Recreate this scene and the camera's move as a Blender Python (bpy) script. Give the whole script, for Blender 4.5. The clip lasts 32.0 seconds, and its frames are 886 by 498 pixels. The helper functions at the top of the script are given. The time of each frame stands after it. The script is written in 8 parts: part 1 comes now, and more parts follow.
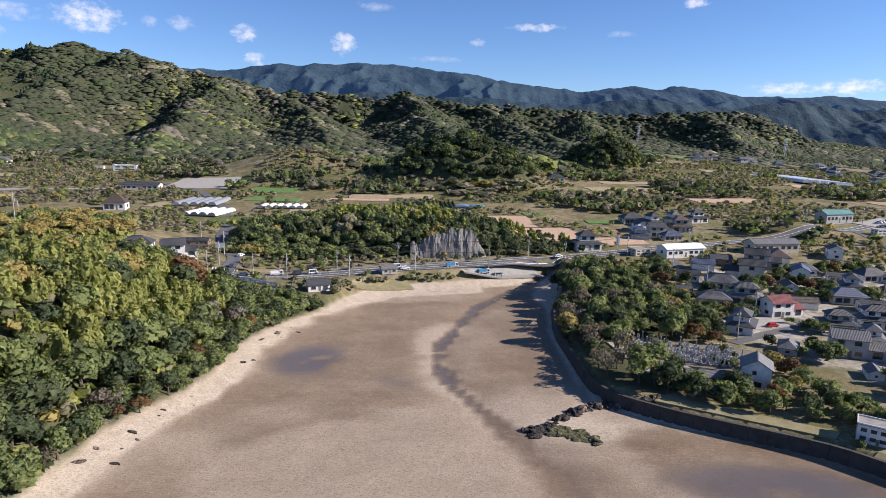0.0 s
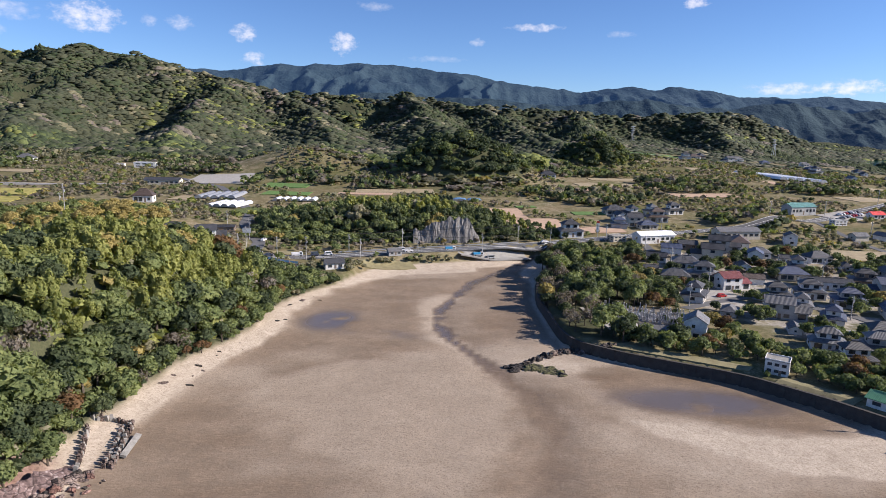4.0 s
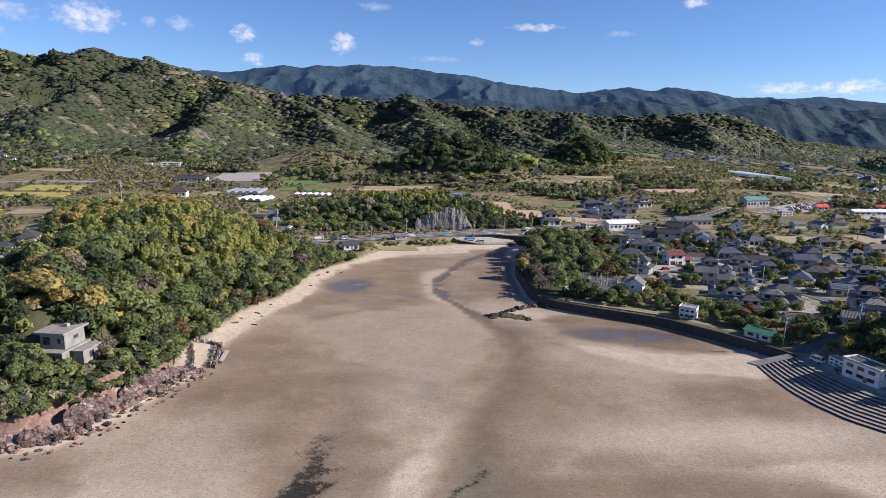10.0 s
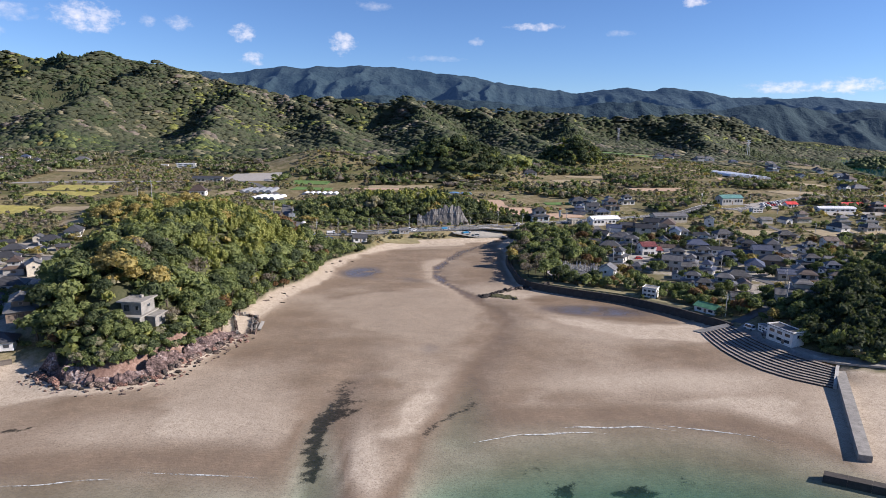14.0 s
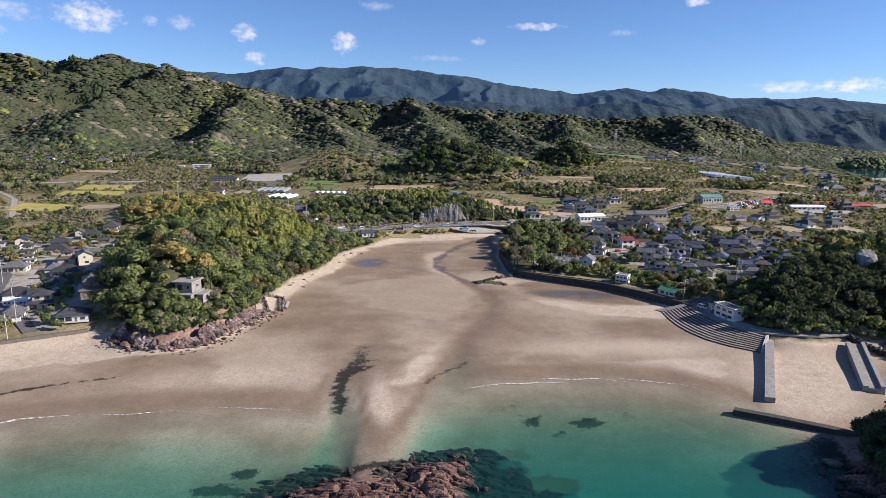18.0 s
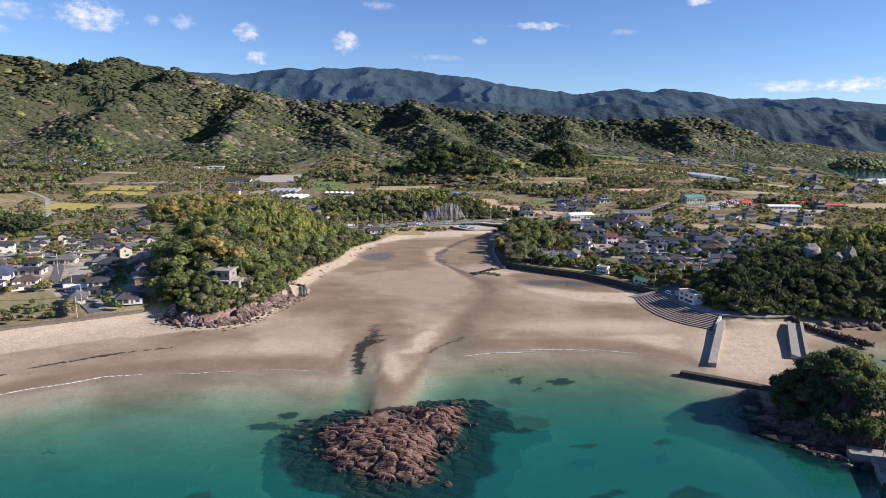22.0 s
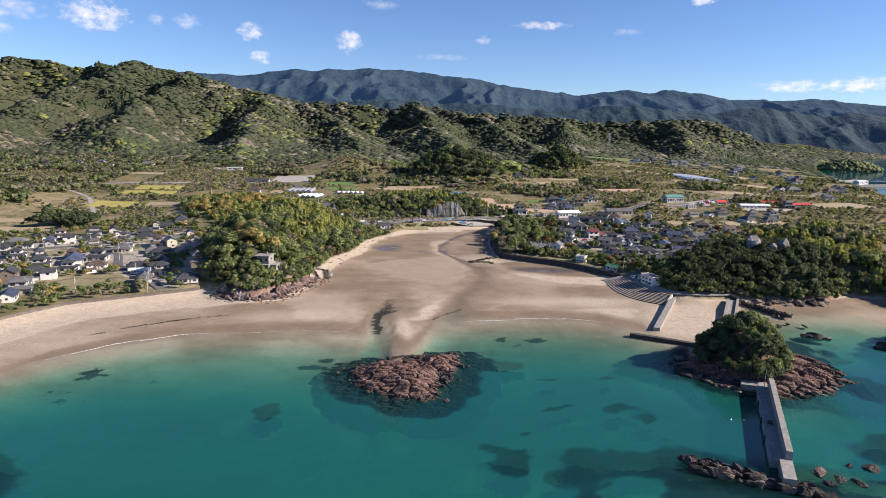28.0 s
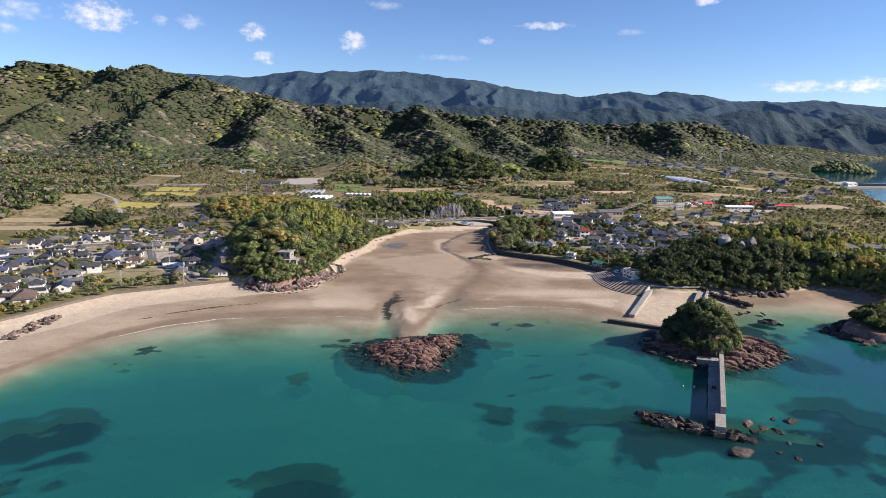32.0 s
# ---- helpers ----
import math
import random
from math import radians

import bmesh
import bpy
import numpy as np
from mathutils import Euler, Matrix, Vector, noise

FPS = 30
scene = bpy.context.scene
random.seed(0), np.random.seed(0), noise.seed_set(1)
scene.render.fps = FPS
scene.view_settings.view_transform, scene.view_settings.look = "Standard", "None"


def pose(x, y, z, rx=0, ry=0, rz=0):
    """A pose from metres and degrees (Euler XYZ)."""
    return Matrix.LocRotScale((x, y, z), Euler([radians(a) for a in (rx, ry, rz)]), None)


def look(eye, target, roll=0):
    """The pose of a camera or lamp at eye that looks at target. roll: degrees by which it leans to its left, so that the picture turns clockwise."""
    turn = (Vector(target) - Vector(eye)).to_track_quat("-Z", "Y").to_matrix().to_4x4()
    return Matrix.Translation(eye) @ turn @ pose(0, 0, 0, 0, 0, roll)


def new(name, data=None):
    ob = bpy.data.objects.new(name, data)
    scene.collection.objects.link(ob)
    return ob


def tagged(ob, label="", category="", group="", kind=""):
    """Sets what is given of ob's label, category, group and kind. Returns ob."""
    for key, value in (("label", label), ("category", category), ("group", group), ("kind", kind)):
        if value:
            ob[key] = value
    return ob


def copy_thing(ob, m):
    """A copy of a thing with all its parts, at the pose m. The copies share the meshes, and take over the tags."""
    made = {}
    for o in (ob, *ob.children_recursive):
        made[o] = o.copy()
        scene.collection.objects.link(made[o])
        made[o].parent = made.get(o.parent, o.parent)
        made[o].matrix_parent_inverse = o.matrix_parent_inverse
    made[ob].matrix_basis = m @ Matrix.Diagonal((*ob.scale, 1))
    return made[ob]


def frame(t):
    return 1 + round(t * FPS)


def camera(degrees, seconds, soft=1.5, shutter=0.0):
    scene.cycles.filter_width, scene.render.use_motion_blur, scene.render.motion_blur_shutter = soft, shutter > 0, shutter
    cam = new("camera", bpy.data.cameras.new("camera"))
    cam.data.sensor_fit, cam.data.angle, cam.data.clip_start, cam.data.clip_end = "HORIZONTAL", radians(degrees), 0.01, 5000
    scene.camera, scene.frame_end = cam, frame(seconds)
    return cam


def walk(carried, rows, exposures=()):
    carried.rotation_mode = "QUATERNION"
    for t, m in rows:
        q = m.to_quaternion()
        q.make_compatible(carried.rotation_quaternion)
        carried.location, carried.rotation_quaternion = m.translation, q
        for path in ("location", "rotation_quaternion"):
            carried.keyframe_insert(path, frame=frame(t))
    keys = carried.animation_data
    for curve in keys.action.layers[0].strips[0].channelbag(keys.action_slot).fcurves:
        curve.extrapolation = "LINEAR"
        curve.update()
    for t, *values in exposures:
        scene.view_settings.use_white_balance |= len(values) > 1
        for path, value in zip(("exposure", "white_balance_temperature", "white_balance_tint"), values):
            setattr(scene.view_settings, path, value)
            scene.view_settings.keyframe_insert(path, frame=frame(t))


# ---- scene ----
cam = camera(71.0, 32.0, soft=0.55)
DEPTH = 0.815   # metres to one unit of the plan along y; see settle() at the end
PATH = [
    (0, (-0.418, 13.149, 67.152), (-0.387, 15.112, 66.768), 1.1),
    (6, (-0.748, -43.499, 67.235), (-0.715, -41.537, 66.851), 1.2),
    (9, (-0.132, -72.888, 69.098), (-0.100, -70.926, 68.714), 1.1),
    (13, (-0.395, -112.582, 72.531), (-0.361, -110.620, 72.146), 1.0),
    (19, (0.459, -172.468, 78.717), (0.485, -170.506, 78.330), 1.0),
    (23, (0.105, -211.695, 83.753), (0.127, -209.733, 83.364), 1.0),
    (28, (0.400, -260.447, 88.856), (0.414, -258.485, 88.466), 1.1),
    (32, (0.834, -300.381, 94.789), (0.838, -298.419, 94.400), 1.1),
]
walk(cam, [(t, look(e, g, r)) for t, e, g, r in PATH], exposures=[(0, 0.76, 6420, 17), (11, 0.69, 6380, 17), (20, 0.74, 6550, 17), (32, 0.86, 6850, 17)])

# ---------------------------------------------------------------- light and sky
SUN_TO = Vector((0.93, -0.07, 0.50)).normalized()
EL, AZ = math.asin(SUN_TO.z), math.atan2(SUN_TO.x, SUN_TO.y)
sun = new("sun", bpy.data.lights.new("sun", "SUN"))
sun.data.energy, sun.data.angle, sun.data.color = 5.0, radians(0.55), (1.0, 0.93, 0.82)
sun.matrix_world = look(SUN_TO * 900, (0, 0, 0))

world = bpy.data.worlds.new("sky")
scene.world = world
world.use_nodes = True
WN, WL = world.node_tree.nodes, world.node_tree.links
WN.clear()


def wnode(kind, **vals):
    n = WN.new(kind)
    for k, v in vals.items():
        if k == "op":
            n.operation = v
        else:
            n.inputs[int(k[1:])].default_value = v
    return n


def wmath(op, a, b=None, c=None):
    n = wnode("ShaderNodeMath", op=op)
    for i, v in enumerate((a, b, c)):
        if v is None:
            continue
        if isinstance(v, (int, float)):
            n.inputs[i].default_value = v
        else:
            WL.new(v, n.inputs[i])
    return n.outputs[0]


def build_sky():
    sky = WN.new("ShaderNodeTexSky")
    sky.sky_type, sky.sun_disc = "NISHITA", False
    sky.sun_elevation, sky.sun_rotation = EL, AZ
    sky.air_density, sky.dust_density, sky.ozone_density = 0.8, 0.0, 5.0
    tc = WN.new("ShaderNodeTexCoord")
    sep = WN.new("ShaderNodeSeparateXYZ")
    WL.new(tc.outputs["Generated"], sep.inputs[0])
    az = wmath("MULTIPLY", wmath("ARCTAN2", sep.outputs[0], sep.outputs[1]), 57.2958)
    el = wmath("MULTIPLY", wmath("ARCSINE", sep.outputs[2]), 57.2958)
    com = WN.new("ShaderNodeCombineXYZ")
    WL.new(az, com.inputs[0]), WL.new(wmath("MULTIPLY", el, 1.5), com.inputs[1])
    nz = wnode("ShaderNodeTexNoise")
    nz.inputs["Scale"].default_value, nz.inputs["Detail"].default_value, nz.inputs["Roughness"].default_value = 1.1, 7, 0.62
    WL.new(com.outputs[0], nz.inputs["Vector"])
    wob = wmath("MULTIPLY_ADD", nz.outputs[0], 3.6, -1.75)
    total = None
    # azimuth, elevation, half width, half height, all in degrees
    for a, e, w, h, k in CLOUDS:
        dx = wmath("DIVIDE", wmath("SUBTRACT", az, a), w)
        dy = wmath("DIVIDE", wmath("SUBTRACT", el, e), h)
        r = wmath("ADD", wmath("MULTIPLY", dx, dx), wmath("MULTIPLY", dy, dy))
        v = wmath("MULTIPLY", wmath("SUBTRACT", 1.0, wmath("ADD", r, wob)), k)
        v = wmath("MAXIMUM", v, 0.0)
        total = v if total is None else wmath("MAXIMUM", total, v)
    fac = wmath("MINIMUM", wmath("MULTIPLY", total, 0.42), 0.80)
    tone = WN.new("ShaderNodeMix")
    tone.data_type = "RGBA"
    tone.inputs[6].default_value, tone.inputs[7].default_value = (5.0, 5.8, 7.2, 1), (9.0, 8.9, 9.0, 1)
    WL.new(wmath("MINIMUM", total, 1.0), tone.inputs[0])
    mix = WN.new("ShaderNodeMix")
    mix.data_type = "RGBA"
    deep = WN.new("ShaderNodeMix")
    deep.data_type, deep.blend_type = "RGBA", "MULTIPLY"
    deep.inputs[0].default_value, deep.inputs[7].default_value = 1.0, (0.86, 0.98, 1.13, 1)
    WL.new(sky.outputs[0], deep.inputs[6])
    WL.new(fac, mix.inputs[0]), WL.new(deep.outputs[2], mix.inputs[6]), WL.new(tone.outputs[2], mix.inputs[7])
    bg, out = WN.new("ShaderNodeBackground"), WN.new("ShaderNodeOutputWorld")
    bg.inputs[1].default_value = 0.074
    WL.new(mix.outputs[2], bg.inputs[0]), WL.new(bg.outputs[0], out.inputs[0])


CLOUDS = [(-28.0, 7.8, 2.57, 1.25, 1.2), (-16.4, 7.4, 1.23, 0.78, 1.2), (-8.1, 7.0, 1.24, 1.04, 1.2), (-15.7, 5.4, 1.02, 0.68, 1.1), (8.7, 8.6, 2.59, 0.37, 1.0), (21.6, 10.3, 1.12, 0.47, 1.2), (-21.3, 7.9, 1.12, 0.63, 0.7), (-23.7, 7.9, 0.7, 0.52, 0.7), (-33.4, 7.7, 2.33, 0.84, 0.7), (29.2, 3.5, 3.95, 0.52, 1.0), (33.0, 3.6, 2.66, 0.68, 1.2), (-5.4, 10.1, 1.57, 0.47, 0.5), (-0.1, 5.9, 2.71, 0.31, 0.5), (3.6, 7.4, 0.73, 0.37, 0.8), (15.9, 8.0, 1.44, 0.31, 0.5), (-33.9, 6.4, 0.78, 0.47, 0.6)]
build_sky()

# ---------------------------------------------------------------- materials
MATS = {}


class Mat:
    """A small helper to wire one procedural material."""

    def __init__(self, name, rough=0.8, metal=0.0, spec=0.4):
        self.m = bpy.data.materials.new(name)
        self.m.use_nodes = True
        self.t = self.m.node_tree
        self.b = self.t.nodes["Principled BSDF"]
        self.b.inputs["Roughness"].default_value = rough
        self.b.inputs["Metallic"].default_value = metal
        self.b.inputs["Specular IOR Level"].default_value = spec
        self.pos = None
        MATS[name] = self.m

    def put(self, sock, v):
        if isinstance(v, bpy.types.NodeSocket):
            self.t.links.new(v, sock)
        elif isinstance(v, (tuple, list)) and len(v) == 3 and sock.type == "RGBA":
            sock.default_value = (*v, 1)
        else:
            sock.default_value = v

    def place(self, obj=False):
        n = self.t.nodes.new("ShaderNodeTexCoord" if obj else "ShaderNodeNewGeometry")
        return n.outputs["Object" if obj else "Position"]

    def noise(self, scale, detail=4, rough=0.6, vec=None, squash=None, distort=0.0):
        vec = vec or self.place()
        if squash:
            mp = self.t.nodes.new("ShaderNodeVectorMath")
            mp.operation = "MULTIPLY"
            self.t.links.new(vec, mp.inputs[0])
            mp.inputs[1].default_value = squash
            vec = mp.outputs[0]
        n = self.t.nodes.new("ShaderNodeTexNoise")
        self.t.links.new(vec, n.inputs["Vector"])
        n.inputs["Scale"].default_value, n.inputs["Detail"].default_value = scale, detail
        n.inputs["Roughness"].default_value, n.inputs["Distortion"].default_value = rough, distort
        return n.outputs[0]

    def cells(self, scale, vec=None, feature="DISTANCE_TO_EDGE", squash=None):
        vec = vec or self.place()
        if squash:
            mp = self.t.nodes.new("ShaderNodeVectorMath")
            mp.operation = "MULTIPLY"
            self.t.links.new(vec, mp.inputs[0])
            mp.inputs[1].default_value = squash
            vec = mp.outputs[0]
        n = self.t.nodes.new("ShaderNodeTexVoronoi")
        n.feature = feature
        self.t.links.new(vec, n.inputs["Vector"])
        n.inputs["Scale"].default_value = scale
        return n.outputs[0]

    def math(self, op, a, b=0.0, c=0.0):
        n = self.t.nodes.new("ShaderNodeMath")
        n.operation = op
        for s, v in zip(n.inputs, (a, b, c)):
            self.put(s, v)
        return n.outputs[0]

    def ramp(self, fac, *stops):
        n = self.t.nodes.new("ShaderNodeValToRGB")
        e = n.color_ramp.elements
        while len(e) < len(stops):
            e.new(0.5)
        for el, (p, c) in zip(e, stops):
            el.position = p
            el.color = (c, c, c, 1) if isinstance(c, (int, float)) else (*c, 1)
        self.put(n.inputs[0], fac)
        return n.outputs[0]

    def mix(self, fac, a, b, how="MIX"):
        n = self.t.nodes.new("ShaderNodeMix")
        n.data_type, n.blend_type = "RGBA", how
        self.put(n.inputs[0], fac), self.put(n.inputs[6], a), self.put(n.inputs[7], b)
        return n.outputs[2]

    def attr(self, name, out="Fac"):
        n = self.t.nodes.new("ShaderNodeAttribute")
        n.attribute_name = name
        return n.outputs[out]

    def split(self, colour):
        n = self.t.nodes.new("ShaderNodeSeparateColor")
        self.put(n.inputs[0], colour)
        return n.outputs

    def rand(self):
        return self.t.nodes.new("ShaderNodeObjectInfo").outputs["Random"]

    def island(self):
        return self.t.nodes.new("ShaderNodeNewGeometry").outputs["Random Per Island"]

    def colour(self, v):
        self.put(self.b.inputs["Base Color"], v)
        return self

    def rough(self, v):
        self.put(self.b.inputs["Roughness"], v)
        return self

    def bump(self, h, strength=0.5, dist=0.1):
        n = self.t.nodes.new("ShaderNodeBump")
        n.inputs["Strength"].default_value, n.inputs["Distance"].default_value = strength, dist
        self.put(n.inputs["Height"], h)
        self.t.links.new(n.outputs[0], self.b.inputs["Normal"])
        return self


def plain(name, c, rough=0.7, metal=0.0, vary=0.25, scale=1.5, bump=0.0, rnd=0.0):
    """Paint, plaster, concrete and the like: one colour, with stains at two scales."""
    m = Mat(name, rough, metal)
    big, fine = m.noise(scale, 5), m.noise(scale * 9, 3)
    f = m.math("ADD", m.math("MULTIPLY", big, 0.65), m.math("MULTIPLY", fine, 0.35))
    lo, hi = tuple(v * (1 - vary) for v in c), tuple(min(1, v * (1 + vary * 0.5)) for v in c)
    col = m.ramp(f, (0.3, lo), (0.68, hi))
    if rnd:
        col = m.mix(m.math("MULTIPLY", m.rand(), rnd), col, (0.12, 0.11, 0.10))
    m.colour(col)
    if bump:
        m.bump(fine, bump, 0.05)
    return m.m


def foliage(name, dark, mid, light, rough=0.75):
    m = Mat(name, rough, spec=0.25)
    f = m.math("ADD", m.math("MULTIPLY_ADD", m.attr("tint"), 0.30, 0.07), m.math("MULTIPLY", m.island(), 0.33))
    f = m.math("ADD", f, m.math("MULTIPLY", m.rand(), 0.3))
    leafy, clump = m.noise(2.3, 5, 0.75), m.noise(0.55, 3)
    f = m.math("ADD", f, m.math("ADD", m.math("MULTIPLY_ADD", leafy, 1.5, -0.75), m.math("MULTIPLY_ADD", clump, 0.5, -0.25)))
    m.bump(leafy, 0.7, 0.4)
    col = m.ramp(f, (0.1, dark), (0.5, mid), (0.95, light))
    m.colour(col)
    thin = m.t.nodes.new("ShaderNodeBsdfTranslucent")
    m.put(thin.inputs[0], m.mix(1.0, col, (1.0, 1.0, 0.55), "MULTIPLY"))
    both = m.t.nodes.new("ShaderNodeMixShader")
    both.inputs[0].default_value = 0.42
    m.t.links.new(m.b.outputs[0], both.inputs[1]), m.t.links.new(thin.outputs[0], both.inputs[2])
    m.t.links.new(both.outputs[0], m.t.nodes["Material Output"].inputs[0])
    return m.m


foliage("leaf_evergreen", (0.072, 0.1, 0.04), (0.16, 0.2, 0.078), (0.31, 0.345, 0.135))
foliage("leaf_dark", (0.038, 0.056, 0.031), (0.078, 0.105, 0.052), (0.160, 0.190, 0.088))
foliage("leaf_bamboo", (0.13, 0.16, 0.05), (0.25, 0.275, 0.085), (0.39, 0.395, 0.135))
foliage("leaf_yellow", (0.185, 0.161, 0.063), (0.360, 0.287, 0.103), (0.497, 0.414, 0.167))
foliage("leaf_rust", (0.090, 0.060, 0.034), (0.180, 0.105, 0.052), (0.270, 0.165, 0.080))
foliage("leaf_bare", (0.137, 0.118, 0.101), (0.230, 0.199, 0.169), (0.323, 0.284, 0.245))
foliage("leaf_scrub", (0.150, 0.147, 0.086), (0.266, 0.251, 0.161), (0.410, 0.375, 0.257))
# greyer green for the distant hills: some of their haze is mixed into the colour
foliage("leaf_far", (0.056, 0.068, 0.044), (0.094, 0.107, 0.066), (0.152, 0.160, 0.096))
# deeper copy of the dark leaves, with the shade of the knoll's slope included
foliage("leaf_deep", (0.026, 0.040, 0.023), (0.054, 0.074, 0.038), (0.112, 0.136, 0.064))
plain("bark", (0.10, 0.08, 0.06), 0.9, vary=0.5, scale=3)

# ---------------------------------------------------------------- plan of the land
# line where the beach and the tidal flat meet the land, from the west coast round the bay to the east
SHORE_W = [(-900, -900), (-420, -420), (-262, -170), (-216, -62), (-196, -23), (-185, 6), (-174, 27), (-141, 51), (-123, 65), (-112, 62),
           (-103, 54), (-95, 51), (-87, 55), (-80, 70), (-77, 84), (-73, 99), (-75, 112), (-73, 128), (-71, 148), (-69, 167)]
SHORE_N = [(-66, 178), (-60, 192), (-57, 214), (-57, 233), (-53, 249), (-47, 263), (-41, 273), (-34, 295), (-27, 314), (-16, 323),
           (8, 331), (34, 345), (56, 360), (56, 335), (44, 290), (40.5, 262), (39.5, 248), (40, 228), (40.3, 210), (42, 195), (46, 188.5)]
SHORE_E = [(57, 178.5), (67, 171.5), (77, 165), (84, 159.5), (97, 142), (107, 125), (112, 114), (112.5, 104), (113, 94), (116, 83), (120.5, 75), (126, 68),
           (140, 64), (158, 70), (175, 68), (201, 66), (222, 79), (242, 73), (254, 50), (246, 26), (230, 9), (205, 2), (192, -16), (203, -34), (240, -46), (330, -60), (900, -900)]
BAY = np.array(SHORE_W + SHORE_N + SHORE_E, float)
SEA_X = ([-900, 300, 560, 697, 960, 1228, 1500, 2000, 2600, 5000], [1500, 760, 560, 622, 705, 797, 900, 1140, 1700, 5200])
WATER = ([-900, -262, -165, -150, -131, -108, -90, -62, -39, -30, -25, -21, -17, -12, -7, -2, 3, 22, 53, 79, 93, 97, 101, 106, 112, 131, 136, 141, 165, 185, 206, 226, 240, 900],
         [-900, -330, -97, -50, -24, -8, -2, 2, 0, -2, 14, 10, -20, -27, -10, 14, 22, 30, 33, 25, 13, 5, -4, -14, -20, -20, 0, 36, 50, 54, 50, 27, 8, 30])
CHANNEL = np.array([(52, 356), (40, 335), (29, 318), (17, 293), (10, 272), (2, 238), (1.5, 222), (4, 206), (15.7, 177), (25, 150), (28, 128), (22, 105), (15, 78), (11, 58), (9, 36), (6, 16)], float)
CHANNEL_W = np.array([(-24, 62), (-27, 44), (-29, 26), (-27, 8), (-24, -6), (-22, -20)], float)


# rock island in the bay: its outline above water and that of the reef round it
ISLE = [(-31, -58), (-29, -51), (-21, -45), (-12, -42.5), (-1, -35), (8.5, -36), (9.6, -46), (5, -64), (0.7, -73), (0, -83), (-4.4, -86.5), (-12, -85), (-20, -79), (-27, -71)]
ISLE_REEF = [(-41, -51), (-33, -42), (-10, -35), (6, -22), (18, -29), (14, -78), (4, -100), (-8, -101), (-31, -88), (-40, -69)]
# patches of the flat: how wet, and the outline
SAND = [
    (0.86, [(-47, 210), (-49, 228), (-47, 247), (-40, 269), (-27, 291), (-6, 302), (21, 308), (31, 307), (17, 279), (4, 268), (-4, 258), (-5, 229), (-3, 204), (1, 191), (-9, 186), (-23, 193), (-35, 198)]),  # brown basin of the upper flat
    (0.52, [(-43, 159), (-26, 179), (8, 176), (20, 155), (16, 118), (3, 97), (-11, 105), (-26, 116)]),  # pink bank in the middle
    (0.34, [(-4, 257), (6, 268), (9, 261), (3, 245), (1, 230), (1, 216), (4, 202), (10, 190), (5, 188), (0, 198), (-3, 214), (-5, 235)]),  # crescent beside the channel
    (0.98, [(42, 177), (61, 175), (79, 173), (93, 161), (102, 145), (110, 134), (88, 127), (74, 132), (62, 137), (51, 144), (43, 149)]),  # wet eastern corner
    (0.00, [(43, 139), (57, 134), (74, 126), (91, 126), (111, 130), (105, 109), (92, 103), (73, 109), (58, 119), (48, 126)]),  # dry tongue in the east
    (0.86, [(26, 139), (28, 125), (22, 101), (16, 76), (20, 68), (28, 64), (32, 54), (24, 44), (15, 40), (9, 43), (10, 64), (12, 80), (17, 106)]),  # dark mouth of the channel
    (0.08, [(-2, 58), (4, 60), (4, 46), (1, 31), (-3, 21), (-8, 18), (-12, 18), (-9, 34)]),  # pale spit
    (0.36, [(-57, 52), (-47, 48), (-38, 38), (-34, 25), (-33, 18), (-65, 17), (-71, 38), (-66, 46)]),  # low bank in the west
    (0.85, [(-39, 51), (-29, 66), (-18, 75), (-10, 59), (-10, 39), (-14, 26), (-17, 18), (-30, 18), (-34, 33)]),  # brown hollow in the west
    (0.12, [(51, 37), (84, 50), (103, 46), (93, 29), (76, 33), (58, 32)]),  # pale fringe above the sea
]


def line_dist(P, L):
    """Distance of points P (n, 2) to the open line L."""
    best = np.full(len(P), 1e9)
    for a, b in zip(L[:-1], L[1:]):
        d = b - a
        k = np.clip(((P - a) @ d) / (d @ d), 0, 1)
        q = P - a - k[:, None] * d
        best = np.minimum(best, np.hypot(q[:, 0], q[:, 1]))
    return best


def inside(P, poly):
    poly = np.asarray(poly, float)
    x, y, hit = P[:, 0], P[:, 1], np.zeros(len(P), bool)
    for (x0, y0), (x1, y1) in zip(poly, np.roll(poly, -1, 0)):
        if y0 != y1:
            hit ^= ((y0 > y) != (y1 > y)) & (x < (x1 - x0) * (y - y0) / (y1 - y0) + x0)
    return hit


def poly_dist(P, poly):
    """Signed distance: positive inside the polygon."""
    poly = np.asarray(poly, float)
    d = line_dist(P, np.vstack([poly, poly[:1]]))
    return np.where(inside(P, poly), d, -d)


def even(line, step):
    """Points at even steps along a line."""
    line = np.asarray(line, float)
    s = np.r_[0, np.cumsum(np.hypot(*np.diff(line, axis=0).T))]
    k = np.linspace(0, s[-1], max(2, int(round(s[-1] / step)) + 1))
    return np.stack([np.interp(k, s, line[:, i]) for i in range(line.shape[1])], 1)


def sides(line):
    """Unit normals to the left of a line."""
    t = np.gradient(line[:, :2], axis=0)
    t /= np.linalg.norm(t, axis=1)[:, None]
    return np.stack([-t[:, 1], t[:, 0]], 1)


def sm(a, b, v):
    k = np.clip((v - a) / (b - a), 0, 1)
    return k * k * (3 - 2 * k)


def hashed(i, j, s):
    v = np.sin(i * 127.1 + j * 311.7 + s * 74.7) * 43758.5453
    return v - np.floor(v)


